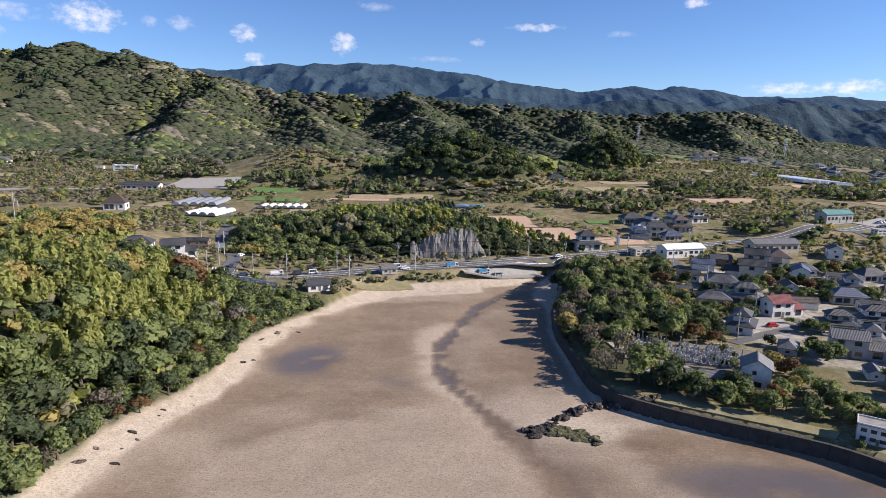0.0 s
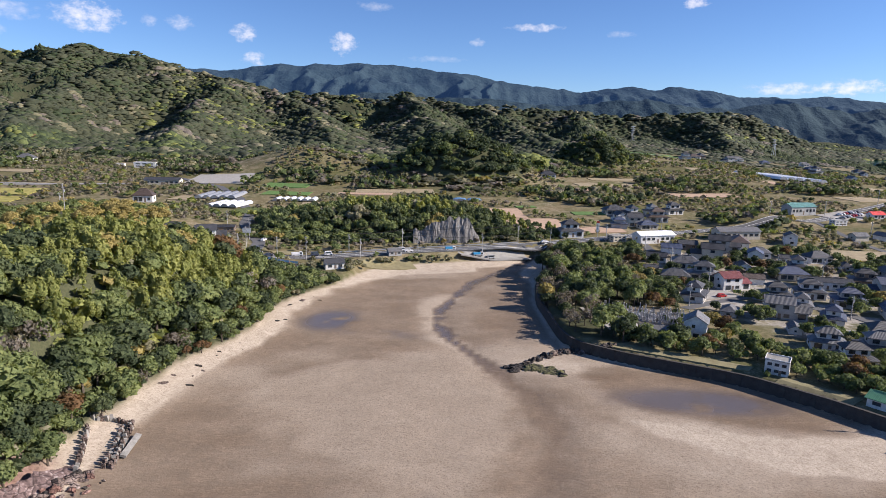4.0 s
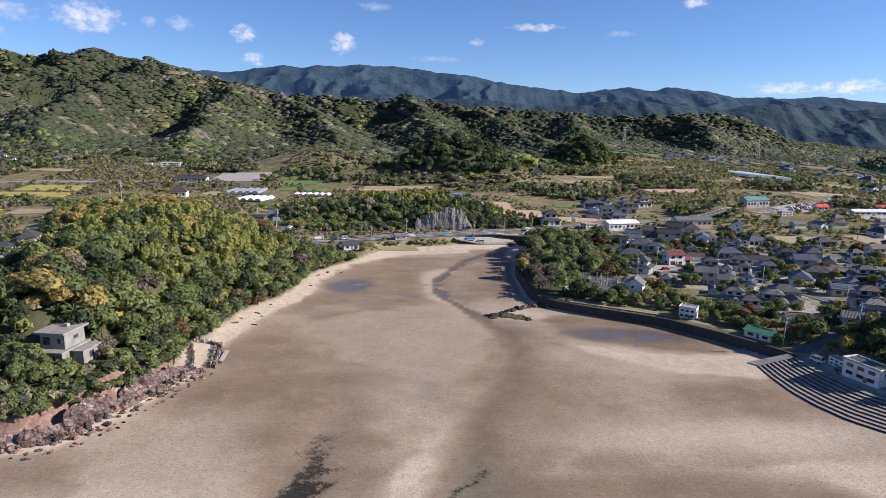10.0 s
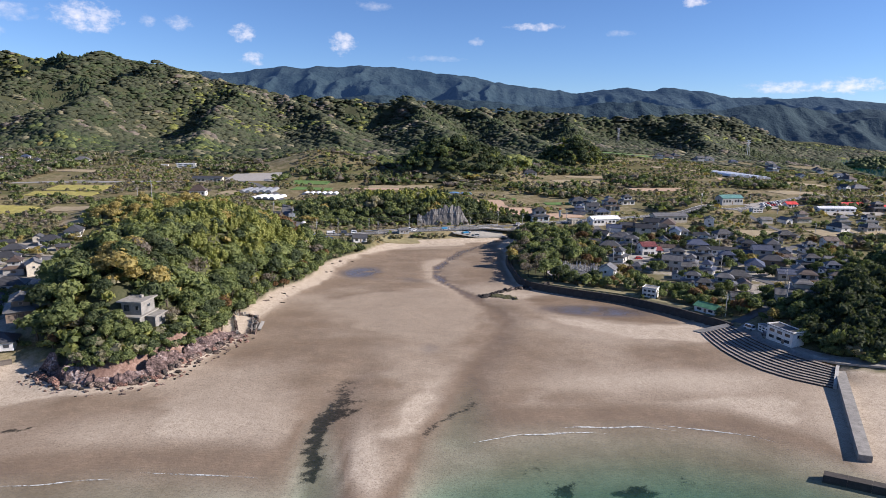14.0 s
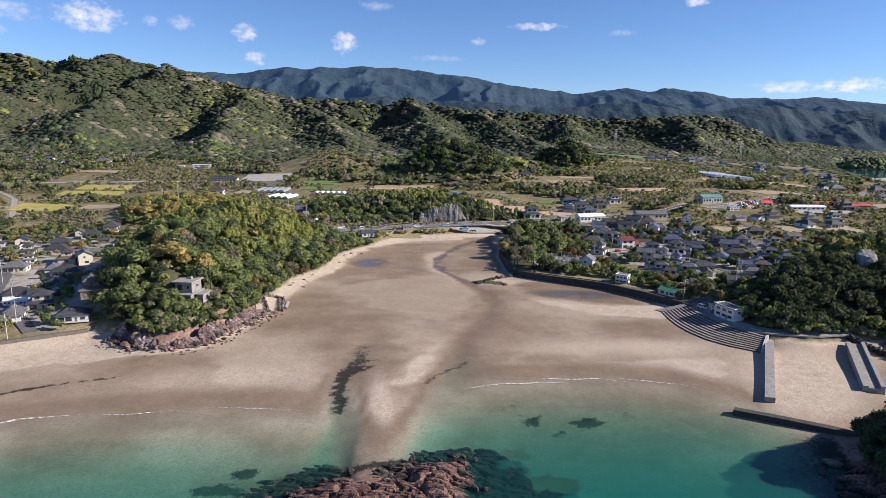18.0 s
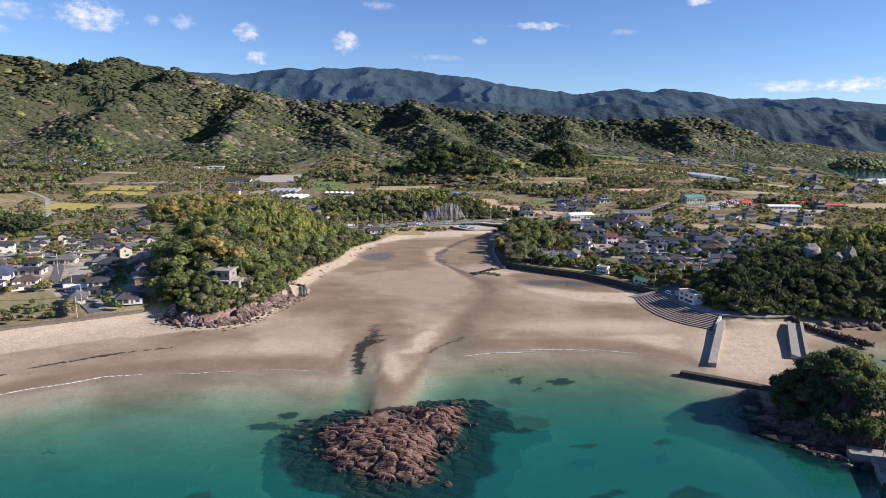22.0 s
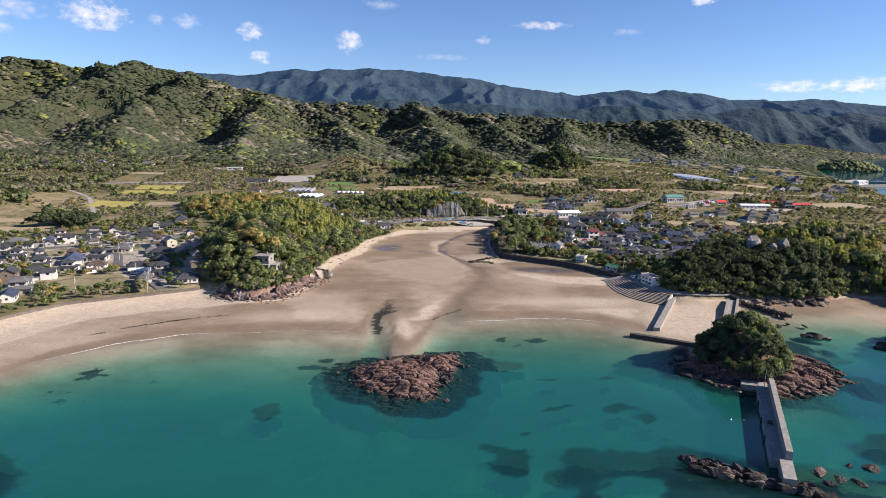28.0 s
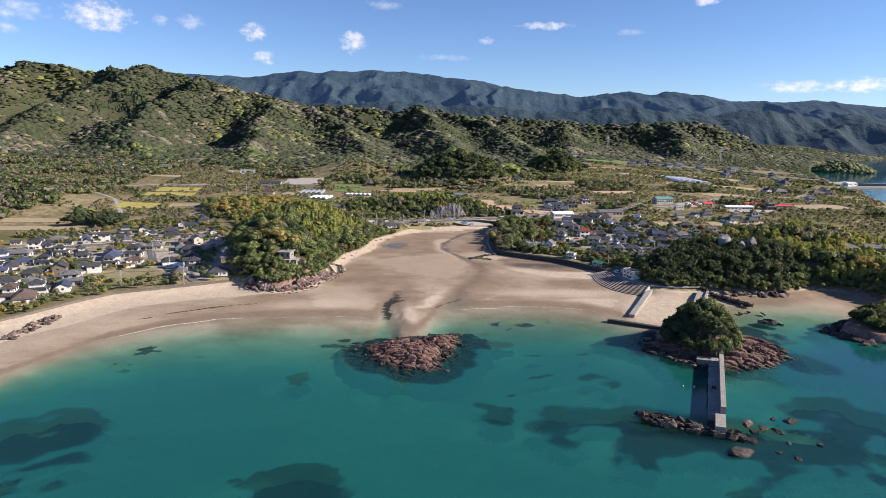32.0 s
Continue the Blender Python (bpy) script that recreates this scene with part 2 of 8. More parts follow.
def vnoise(x, y, s=0):
    """Value noise, 0 to 1."""
    i, j = np.floor(x), np.floor(y)
    u, v = x - i, y - j
    u, v = u * u * (3 - 2 * u), v * v * (3 - 2 * v)
    a, b = hashed(i, j, s), hashed(i + 1, j, s)
    c, d = hashed(i, j + 1, s), hashed(i + 1, j + 1, s)
    return (a * (1 - u) + b * u) * (1 - v) + (c * (1 - u) + d * u) * v


def fbm(x, y, size, octaves=4, s=0):
    t, amp, tot = np.zeros_like(x), 1.0, 0.0
    for k in range(octaves):
        t += amp * vnoise(x / size + 17.3 * k, y / size - 9.1 * k, s + k)
        tot += amp
        amp, size = amp * 0.5, size * 0.5
    return t / tot


def mound(x, y, cx, cy, rx, ry, h, turn=0.0, power=2.0):
    c, s = math.cos(radians(turn)), math.sin(radians(turn))
    u, v = ((x - cx) * c + (y - cy) * s) / rx, (-(x - cx) * s + (y - cy) * c) / ry
    return h * np.exp(-((u * u + v * v) ** (power / 2)))


# crest lines of the hills: x, y and height of their points
CRESTS = [
    [(-2600, 1950, 240), (-1370, 1960, 262), (-1218, 1960, 276), (-1103, 1985, 250), (-909, 2010, 266), (-800, 2030, 236), (-560, 2100, 196)],
    [(-900, 1700, 178), (-715, 1600, 172), (-640, 1565, 194), (-601, 1560, 203), (-536, 1555, 186), (-421, 1550, 160), (-330, 1530, 138), (-240, 1420, 106), (-190, 1250, 80), (-140, 1050, 56)],
    [(-909, 2010, 256), (-930, 1500, 150), (-830, 1150, 92), (-760, 930, 56)],
    [(-1218, 1960, 260), (-1280, 1400, 150), (-1180, 1020, 76)],
    [(-601, 1560, 196), (-640, 1280, 128), (-560, 1010, 78), (-500, 880, 52)],
    [(-421, 1550, 156), (-400, 1250, 104), (-330, 1000, 66), (-290, 850, 46)],
    [(-700, 2060, 190), (-408, 2010, 156), (-246, 2010, 158), (-77, 2010, 157), (49, 2010, 140), (196, 2010, 136), (343, 2010, 123), (490, 2010, 122), (697, 2010, 125), (829, 2010, 120), (980, 2020, 90)],
    [(-77, 2010, 150), (-30, 1500, 104), (10, 1150, 78), (25, 860, 56), (25, 700, 48)],
    [(49, 2010, 132), (130, 1600, 98), (150, 1250, 74), (165, 960, 56), (169, 800, 46)],
    [(343, 2010, 118), (310, 1600, 88), (280, 1300, 58)],
    [(697, 2010, 118), (650, 1700, 86), (560, 1450, 60)],
]


def crest_height(P):
    """Height of the hills that fall away from their crest lines, and how near a crest is."""
    total, near = np.zeros(len(P)), np.zeros(len(P))
    for line in CRESTS:
        L = np.array(line, float)
        best, top = np.full(len(P), 1e9), np.zeros(len(P))
        for a, b in zip(L[:-1], L[1:]):
            d = (b - a)[:2]
            k = np.clip(((P - a[:2]) @ d) / (d @ d), 0, 1)
            q = P - a[:2] - k[:, None] * d
            r = np.hypot(q[:, 0], q[:, 1])
            hit = r < best
            best, top = np.where(hit, r, best), np.where(hit, a[2] + (b[2] - a[2]) * k, top)
        u = best / (30 + 1.25 * top)
        total += ((top - 7) * np.exp(-u ** 1.2)) ** 14
        near = np.maximum(near, np.exp(-(best / 55) ** 2))
    return total ** (1 / 14), near


def height(x, y):
    """Ground height: sand, sea bed, land and hills."""
    P = np.stack([x, y], 1)
    d = poly_dist(P, BAY)
    warp = (fbm(x, y, 60, 3, 5) - 0.5)
    # land
    base = np.maximum(3.7, 8 + (y - 355) * 0.053)
    base = np.where(y > 800, np.minimum(31.6 + (y - 800) * 0.02, 42), base)
    off = np.interp(y, SEA_X[0], SEA_X[1]) - x
    base = np.minimum(base, 2.0 + np.maximum(off, 0) * 0.075)
    land = base + 1.6 * warp * sm(220, 420, y)
    inl = np.maximum(-d, 0)
    land = land + mound(x, y, -106, 175, 36, 105, 25, -4, 2.6) * sm(0, 26, inl) + mound(x, y, -175, 345, 60, 70, 13, 0) + mound(x, y, -95, 85, 26, 30, 5)
    land = land + mound(x, y, -20, 396, 62, 24, 10, 3, 3.0) * sm(355, 366, y - 0.1 * x)
    land = land + mound(x, y, 190, 112, 58, 44, 16, 0, 2.8) * sm(0, 18, inl) + mound(x, y, 268, 200, 60, 42, 16, 0, 2.4) + mound(x, y, 256, 60, 40, 50, 12) * sm(0, 25, inl)
    land = land + mound(x, y, -425, 385, 75, 55, 14) + mound(x, y, 205, 440, 20, 18, 6)
    land = land + mound(x, y, 22, 640, 54, 44, 32, 0, 2.8) + mound(x, y, 169, 775, 32, 32, 27, 0, 2.6) + mound(x, y, 80, 720, 40, 40, 14) + mound(x, y, -120, 690, 60, 45, 20)
    if np.max(y) > 540:
        amp = fbm(x, y, 420, 4, 11) - 0.5
        hills, near = crest_height(P + 50 * np.stack([fbm(x, y, 240, 2, 12) - 0.5, fbm(x, y, 240, 2, 13) - 0.5], 1))
        rid = 1 - np.abs(2 * fbm(x + 90 * amp, y * 0.75, 230, 3, 3) - 1)
        fold = 1 - np.abs(2 * fbm(x, y * 0.85, 80, 3, 6) - 1)
        hills = hills * (1 - 0.55 * (1 - rid) * (1 - 0.75 * near)) + (fold - 0.8) * np.minimum(hills, 110) * 0.26
        hills = np.maximum(hills, 0) * (0.06 + 0.94 * sm(20, 300, off)) * sm(560, 760, y)
        land = np.where(y > 560, (np.maximum(land, 0) ** 10 + hills ** 10) ** 0.1, land)
    land = np.where(off > 0, land, -9.0)
    # sand and sea bed
    yw = np.interp(x, WATER[0], WATER[1])
    dy = y - yw
    flat = np.where(dy > 0, 1.0 * (1 - np.exp(-dy / 70)), np.maximum(dy * 0.022 + np.minimum(dy + 22, 0) * 0.048, -5.5 - 0.004 * np.minimum(-dy, 500)))
    flat = flat - 3.0 * sm(118, 205, x + 36 * (fbm(x, y, 55, 3, 14) - 0.5)) * sm(-25, -70, y)
    ch = np.minimum(line_dist(P, CHANNEL), line_dist(P, CHANNEL_W) * 1.2)
    flat = flat - 0.45 * np.exp(-(ch / 6.0) ** 2) * sm(-40, 10, dy)
    flat = flat + 0.05 * (fbm(x, y, 16, 3, 8) - 0.5)
    beach = np.minimum(1.9, 1.0 + 0.02 * np.maximum(dy, 0)) * np.exp(-(np.maximum(d, 0) / 7) ** 1.6) * sm(-8, 12, dy) * (1 - sm(30, 38, x) * sm(112, 118, y) * sm(330, 300, y)) * (1 - sm(92, 97, x) * sm(52, 56, y) * sm(122, 116, y) * sm(128, 122, x))
    # reef under and round the rock island, island foot, pier foot, point in the east
    flat = flat + mound(x, y, -10, -66, 20, 22, 3.3, 0, 3.5) * (0.8 + 0.4 * fbm(x, y, 5, 3, 4)) + mound(x, y, 119.0, -42, 13.5, 18, 14.0, 0, 2.8)
    flat = flat + mound(x, y, 88, -141, 24, 9, 4.6) + mound(x, y, 140, -60, 14, 13, 2.2, 0, 3)
    sand = np.maximum(flat, -11) + beach
    band = 2.6 + 4 * sm(288, 312, y) * sm(60, 40, x)
    return np.where(d > 0, sand, sand + (land - sand) * sm(0.0, 1.0, -d / band))


def ground_at(x, y):
    return float(height(np.array([x], float), np.array([y], float))[0])


def np_mesh(name, V, F, mats, smooth=False, attrs=(), mat_index=None):
    """A mesh from numpy arrays; F has three or four columns."""
    me = bpy.data.meshes.new(name)
    F = np.asarray(F, np.int32)
    n, k = F.shape
    me.vertices.add(len(V))
    me.vertices.foreach_set("co", np.asarray(V, np.float32).ravel())
    me.loops.add(n * k)
    me.loops.foreach_set("vertex_index", F.ravel())
    me.polygons.add(n)
    me.polygons.foreach_set("loop_start", np.arange(n, dtype=np.int32) * k)
    me.polygons.foreach_set("use_smooth", np.full(n, smooth, bool))
    for m in mats:
        me.materials.append(MATS[m])
    if mat_index is not None:
        me.polygons.foreach_set("material_index", np.asarray(mat_index, np.int32))
    for nm, kind, data in attrs:
        a = me.attributes.new(nm, kind, "POINT")
        a.data.foreach_set("value" if kind == "FLOAT" else "color", np.asarray(data, np.float32).ravel())
    me.update(calc_edges=True)
    return me


def axis(lo, a, b, hi, step, grow):
    """Grid lines: even between a and b, wider and wider outside."""
    mid = list(np.arange(a, b, step))
    out, v, s = [], mid[-1], step
    while v < hi:
        s *= grow
        v += s
        out.append(v)
    low, v, s = [], a, step
    while v > lo:
        s *= grow
        v -= s
        low.append(v)
    return np.array(low[::-1] + mid + out)


HEADLAND = [(-105, 57), (-95, 54), (-86, 58), (-79, 72), (-75.5, 86), (-72, 100), (-74, 112), (-71.5, 128), (-70, 148), (-68, 167), (-65, 178), (-59, 192), (-56, 214), (-56, 233),
            (-52, 249), (-46, 263), (-42, 276), (-52, 288), (-80, 288), (-102, 297), (-128, 326), (-150, 400), (-215, 420), (-238, 385), (-212, 315), (-178, 285), (-158, 230), (-142, 150), (-131, 108), (-119, 68)]
CLIFF_HILL = [(-98, 352), (-55, 350), (-12, 362), (24, 365), (58, 374), (72, 388), (58, 402), (20, 424), (-55, 428), (-92, 404)]
GROVE = [(46, 287), (42.5, 262), (41.5, 246), (42, 228), (42.5, 212), (45, 198), (58, 190), (61, 203), (56, 216), (60, 232), (78, 240), (84, 262), (80, 300), (66, 342), (52, 330)]
KNOLL = [(123, 92), (128, 77), (136, 70), (158, 73), (176, 68), (202, 69), (222, 82), (245, 76), (258, 50), (249, 26), (234, 10), (208, 0), (204, -28), (262, -40), (330, -40), (340, 120), (325, 225), (285, 248), (228, 232), (214, 182), (186, 152), (156, 130), (135, 108)]
NEST = (-93, 86)
EAST_VILLAGE = [(96, 246), (98, 338), (150, 356), (215, 320), (222, 240), (178, 172), (150, 140), (128, 168), (112, 205)]
WEST_VILLAGE = [(-218, -20), (-305, 40), (-312, 205), (-215, 292), (-165, 212), (-128, 108), (-122, 78), (-140, 56), (-205, 108), (-218, 60)]



def hill_share(x, y):
    """How far a place belongs to the wooded hills."""
    edge = np.interp(x, [-1600, -900, -700, -420, -260, -120, -40, 0, 70, 110, 150, 230, 330, 480, 700, 1500], [760, 780, 800, 770, 730, 690, 640, 575, 585, 680, 760, 1010, 1150, 1240, 1330, 1400])
    return y - edge - 70 * (fbm(x, y, 110, 3, 55) - 0.5)


# ---------------------------------------------------------------- ground
def ground_masks(x, y, z):
    P = np.stack([x, y], 1)
    d = poly_dist(P, BAY)
    yw = np.interp(x, WATER[0], WATER[1])
    sand = sm(-1.2, 0.6, d)
    ch = line_dist(P, CHANNEL)
    n1, n2, n3 = fbm(x, y, 30, 4, 21), fbm(x, y, 9, 3, 22), fbm(x, y * 2.2, 14, 4, 23)
    wide = np.interp(y, [20, 60, 110, 150, 200, 260, 340], [7, 6.5, 6.0, 4.2, 2.2, 2.0, 2.4])
    soft = sm(190, 150, y)
    q = (ch + (5.0 + 4 * soft) * (n2 - 0.5)) / wide
    wet = (sm(1.25, 0.75, q) * (1 - soft) + 0.80 * sm(1.9, 0.2, q) * soft) * sm(10, 40, y)
    wet = np.maximum(wet, 0.62 * sm(6, 1.5, line_dist(P, CHANNEL_W) + 4 * (n2 - 0.5)))
    # high-water line near the shores, damp middle, pale banks
    reach = np.where(x < 20, 8.0, 1.5) + 17 * sm(-95, -120, x) + 9 * sm(285, 320, y)
    damp = sm(reach - 1.2, reach + 1.0, d + 2.2 * (n2 - 0.5)) * (0.42 + 0.50 * sm(0.30, 0.72, n1) + 0.25 * (n3 - 0.5))
    for level, area in SAND:
        k = sm(-2.6, 2.6, poly_dist(P, area) + 6.0 * (n2 - 0.5) + 9.0 * (n3 - 0.5))
        damp = damp + (level * (0.82 + 0.36 * n3) - damp) * k
    for cx, cy, rx, ry, turn, k in ((104, 122, 10, 10, 0, 0.9), (-14, 0, 3.6, 27, 6, 0.9), (70, 62, 40, 11, 3, 0.55), (-70, 22, 26, 12, 8, 0.55), (118, 25, 18, 40, -20, 1.0), (33, 176, 12, 8, 0, 0.6)):
        damp = damp * (1 - k * mound(x, y, cx, cy, rx, ry, 1, turn, 3.2) * (0.75 + 0.5 * n3))
    fringe = sm(0.27, 0.08, z) * sm(-0.5, 0.05, z) * (x < 96)
    damp = np.maximum(damp, 0.95 * fringe)
    wet = np.maximum(wet, 0.35 * fringe)
    pool = np.maximum(mound(x, y, 67, 148, 23, 9.5, 1, -6, 5) * sm(0.26, 0.40, n2), mound(x, y, -36, 224, 10, 15, 1, -14, 5) * sm(0.28, 0.46, n2))
    pool = np.maximum(pool, 0.6 * mound(x, y, -20, 208, 17, 5, 1, -14, 3) * sm(0.25, 0.55, n2))
    pool = np.maximum(pool, sm(1.1, 0.5, (ch + 4 * (n2 - 0.5)) / wide) * sm(170, 200, y) * 0.8)
    pool = np.maximum(pool, 0.45 * mound(x, y, -0.9, 92, 3.2, 5.5, 1, 0, 3))
    drift = line_dist(P, np.array([(-25, 61), (-23.4, 42), (-24, 34), (-27, 27.5), (-27.5, 19.5), (-26, 5.7), (-25.5, -4)], float))
    thin = np.interp(y, [-4, 20, 30, 45, 65], [2.6, 3.0, 5.0, 6.0, 4.0])
    weed = sm(1.0, 0.25, drift / thin + 1.7 * (fbm(x, y, 2.4, 4, 31) - 0.46)) * np.interp(y, [-8, 0, 25, 40, 66], [0.3, 1.0, 0.95, 0.62, 0.30])
    weed = np.maximum(weed, 0.62 * sm(1.2, 0.2, line_dist(P, np.array([(11, 47), (11.8, 40.5), (7.3, 37.4), (1.6, 28.5), (-2.2, 18.8)], float)) + 2.2 * (fbm(x, y, 2.2, 3, 33) - 0.5)))
    weed = np.maximum(weed, 0.8 * sm(1.2, 0.4, line_dist(P, np.array([(-150, -22), (-131, 0), (-113, 14), (-96, 22)], float)) + 1.6 * (n2 - 0.45)))
    n4, n5 = fbm(x, y, 7, 4, 46), fbm(x, y, 24, 4, 47)
    x0, y0 = x, y
    x, y = x + 26 * (fbm(x0, y0, 17, 3, 48) - 0.5), y + 26 * (fbm(x0, y0, 17, 3, 49) - 0.5)
    reef = np.maximum(mound(x, y, -13, -70, 25, 29, 1, 0, 3), mound(x, y, 121, -46, 27, 32, 1, 0, 6))
    for cx, cy, rx, ry in ((60, -140, 28, 26), (84, -160, 38, 24), (116, -156, 30, 22), (138, -128, 20, 20), (-118, -152, 20, 16), (-108, -184, 24, 14), (-46, -184, 22, 12), (150, -20, 18, 22), (152, -70, 16, 18)):
        reef = np.maximum(reef, mound(x, y, cx, cy, rx, ry, 1, 0, 4) * sm(0.28, 0.50, n5))
    for cx, cy, r in ((59, -60, 3), (63, -90, 6), (40, -88, 4.5), (35, -61, 3), (19, -130, 7), (-47, -53, 5), (-43, -43, 4), (20, -38, 6), (26, -48, 4), (-52, -98, 5), (30, -110, 3)):
        reef = np.maximum(reef, mound(x, y, cx, cy, r * 1.3, r, 1, 20, 3))
    reef = np.maximum(reef, 0.7 * np.maximum(mound(x, y, -122, -68, 24, 14, 1, 40, 3), mound(x, y, 38, 0, 16, 8, 1, 0, 3)) * sm(0.52, 0.62, n4))
    reef = 0.95 * sm(0.16, 0.80, reef * (0.40 + 1.2 * n4))
    reef = np.maximum(reef, sm(-3, 3, poly_dist(P, ISLE_REEF) + 7 * (n4 - 0.5)) * (0.80 + 0.4 * n4))
    reef = np.maximum(reef, np.maximum(mound(x, y, 84, -140, 34, 17, 0.95, -20, 4), mound(x, y, 118, -50, 30, 32, 0.9, 0, 6)) * (0.5 + 0.8 * n4))
    x, y = x0, y0
    rock = np.maximum(mound(x, y, -10, -64, 21, 25, 1, 0, 6), mound(x, y, 120, -44, 30, 35, 1, 0, 6))
    rock = np.maximum(rock, np.maximum(mound(x, y, 88, -141, 22, 9, 1, 0, 6), mound(x, y, 143, -63, 15, 15, 1, 0, 6)))
    rock = np.maximum(rock, sm(4, 0, d + 3 * (n2 - 0.5)) * sm(-7, -3, d) * sm(112, 98, y) * sm(-108, -104, x) * sm(-60, -66, x))
    rock = np.maximum(rock, sm(5, 0, d + 3 * (n2 - 0.5)) * sm(-14, -4, d) * sm(76, 70, y) * sm(188, 196, x))
    return sand, np.maximum(wet, np.minimum(1, damp * 0.80)), np.maximum(pool, wet * (0.50 - 0.34 * soft)), np.maximum(weed, 0.96 * reef * sm(0.5, -0.2, z)), rock


def build_ground():
    X = axis(-2900, -205, 240, 2900, 2.0, 1.05)
    Y = axis(-1500, -172, 385, 5000, 2.0, 1.026)
    gx, gy = np.meshgrid(X, Y)
    x, y = gx.ravel(), gy.ravel()
    z = height(x, y)
    sand, wet, pool, weed, rock = ground_masks(x, y, z)
    z = z + 0.4 * sm(0.5, 1.0, weed) * np.maximum(-1.6 - z, 0)
    field = fbm(x, y, 70, 4, 61)
    nx, ny = len(X), len(Y)
    i = (np.arange(ny - 1)[:, None] * nx + np.arange(nx - 1)[None, :]).ravel()
    F = np.stack([i, i + 1, i + nx + 1, i + nx], 1)
    m = Mat("ground", 0.9, spec=0.3)
    A, B = m.split(m.attr("mask", "Color")), m.split(m.attr("more", "Color"))
    fine, big, rip = m.noise(1.1, 9, 0.72), m.noise(0.06, 6), m.noise(0.9, 6, 0.7, squash=(0.6, 2.4, 1.0), distort=0.8)
    mid = m.noise(0.28, 7, 0.7, distort=0.5)
    dry = m.ramp(m.math("ADD", m.math("MULTIPLY", mid, 0.5), m.math("MULTIPLY", fine, 0.5)), (0.36, (0.36, 0.298, 0.228)), (0.60, (0.545, 0.462, 0.365)))
    wetc = m.ramp(m.math("ADD", m.math("MULTIPLY", rip, 0.42), m.math("ADD", m.math("MULTIPLY", mid, 0.33), m.math("MULTIPLY", big, 0.25))), (0.38, (0.110, 0.078, 0.053)), (0.50, (0.187, 0.135, 0.092)), (0.61, (0.285, 0.212, 0.149)))
    edge = m.math("ADD", A[1], m.math("ADD", m.math("MULTIPLY_ADD", mid, 0.42, -0.21), m.math("MULTIPLY_ADD", rip, 0.26, -0.13)))
    edge = m.ramp(edge, (0.12, 0.0), (0.34, 0.38), (0.62, 0.72), (0.86, 1.0))
    col = m.mix(edge, dry, wetc)
    specks = m.ramp(m.noise(2.6, 5, 0.75, squash=(0.8, 1.5, 1.0)), (0.38, 0.60), (0.48, 0.0))
    col = m.mix(specks, col, (0.135, 0.095, 0.068))
    col = m.mix(m.math("MULTIPLY", A[2], 0.8), col, (0.105, 0.088, 0.078))
    soil = m.ramp(m.math("ADD", m.math("MULTIPLY", B[1], 0.7), m.math("MULTIPLY", m.noise(0.25, 5), 0.3)), (0.30, (0.130, 0.132, 0.062)), (0.45, (0.235, 0.200, 0.118)), (0.60, (0.330, 0.270, 0.180)), (0.72, (0.185, 0.180, 0.082)))
    clumps = m.ramp(m.math("ADD", m.math("MULTIPLY", m.noise(0.16, 7, 0.75), 0.6), m.math("MULTIPLY", fine, 0.4)), (0.42, 0.0), (0.54, 0.8))
    soil = m.mix(clumps, soil, m.ramp(m.noise(0.05, 3), (0.40, (0.085, 0.090, 0.036)), (0.60, (0.150, 0.120, 0.060))))
    soil = m.mix(m.math("MULTIPLY", m.attr("yard"), m.ramp(m.noise(0.12, 4), (0.40, 0.15), (0.52, 1.0))), soil, m.ramp(mid, (0.35, (0.24, 0.215, 0.185)), (0.62, (0.42, 0.39, 0.34))))
    soil = m.mix(m.attr("woody"), soil, m.ramp(fine, (0.35, (0.050, 0.058, 0.032)), (0.7, (0.105, 0.105, 0.058))))
    col = m.mix(A[0], soil, col)
    col = m.mix(B[2], col, m.ramp(m.math("ADD", m.math("MULTIPLY", fine, 0.6), m.math("MULTIPLY", m.noise(0.3, 4), 0.4)), (0.34, (0.10, 0.06, 0.05)), (0.52, (0.24, 0.155, 0.125)), (0.68, (0.42, 0.32, 0.27))))
    tuft = m.math("ADD", B[0], m.math("MULTIPLY_ADD", m.noise(0.8, 8, 0.78), 2.2, -1.1))
    col = m.mix(m.ramp(tuft, (0.28, 0.0), (0.62, 0.95)), col, m.ramp(fine, (0.35, (0.012, 0.014, 0.012)), (0.7, (0.050, 0.042, 0.036))))
    m.colour(col)
    m.put(m.b.inputs["Specular IOR Level"], m.math("MULTIPLY_ADD", A[2], 0.30, 0.05))
    m.rough(m.math("SUBTRACT", m.math("SUBTRACT", 0.92, m.math("MULTIPLY", A[1], 0.22)), m.math("MULTIPLY", A[2], 0.62)))
    m.bump(m.math("ADD", m.math("MULTIPLY", fine, m.math("SUBTRACT", 1.0, A[2])), m.math("MULTIPLY", rip, m.math("SUBTRACT", 0.7, A[2]))), 0.6, 0.16)
    one = np.ones_like(x)
    woody = sm(-10, 20, hill_share(x, y))
    for area in (HEADLAND, CLIFF_HILL, GROVE, KNOLL):
        woody = np.maximum(woody, sm(-1, 3, poly_dist(np.stack([x, y], 1), area)))
    yard = np.zeros_like(x)
    for area in (EAST_VILLAGE, WEST_VILLAGE):
        yard = np.maximum(yard, sm(-3, 6, poly_dist(np.stack([x, y], 1), area)))
    me = np_mesh("ground", np.stack([x, y, z], 1), F, ["ground"], True,
                 [("mask", "FLOAT_COLOR", np.stack([sand, wet, pool, one], 1)), ("more", "FLOAT_COLOR", np.stack([weed, field, rock, one], 1)), ("woody", "FLOAT", woody), ("yard", "FLOAT", yard)])
    tagged(new("ground", me), "sandy tidal flat, scrubby valley floor and wooded hills", "ground", kind="structure")


build_ground()


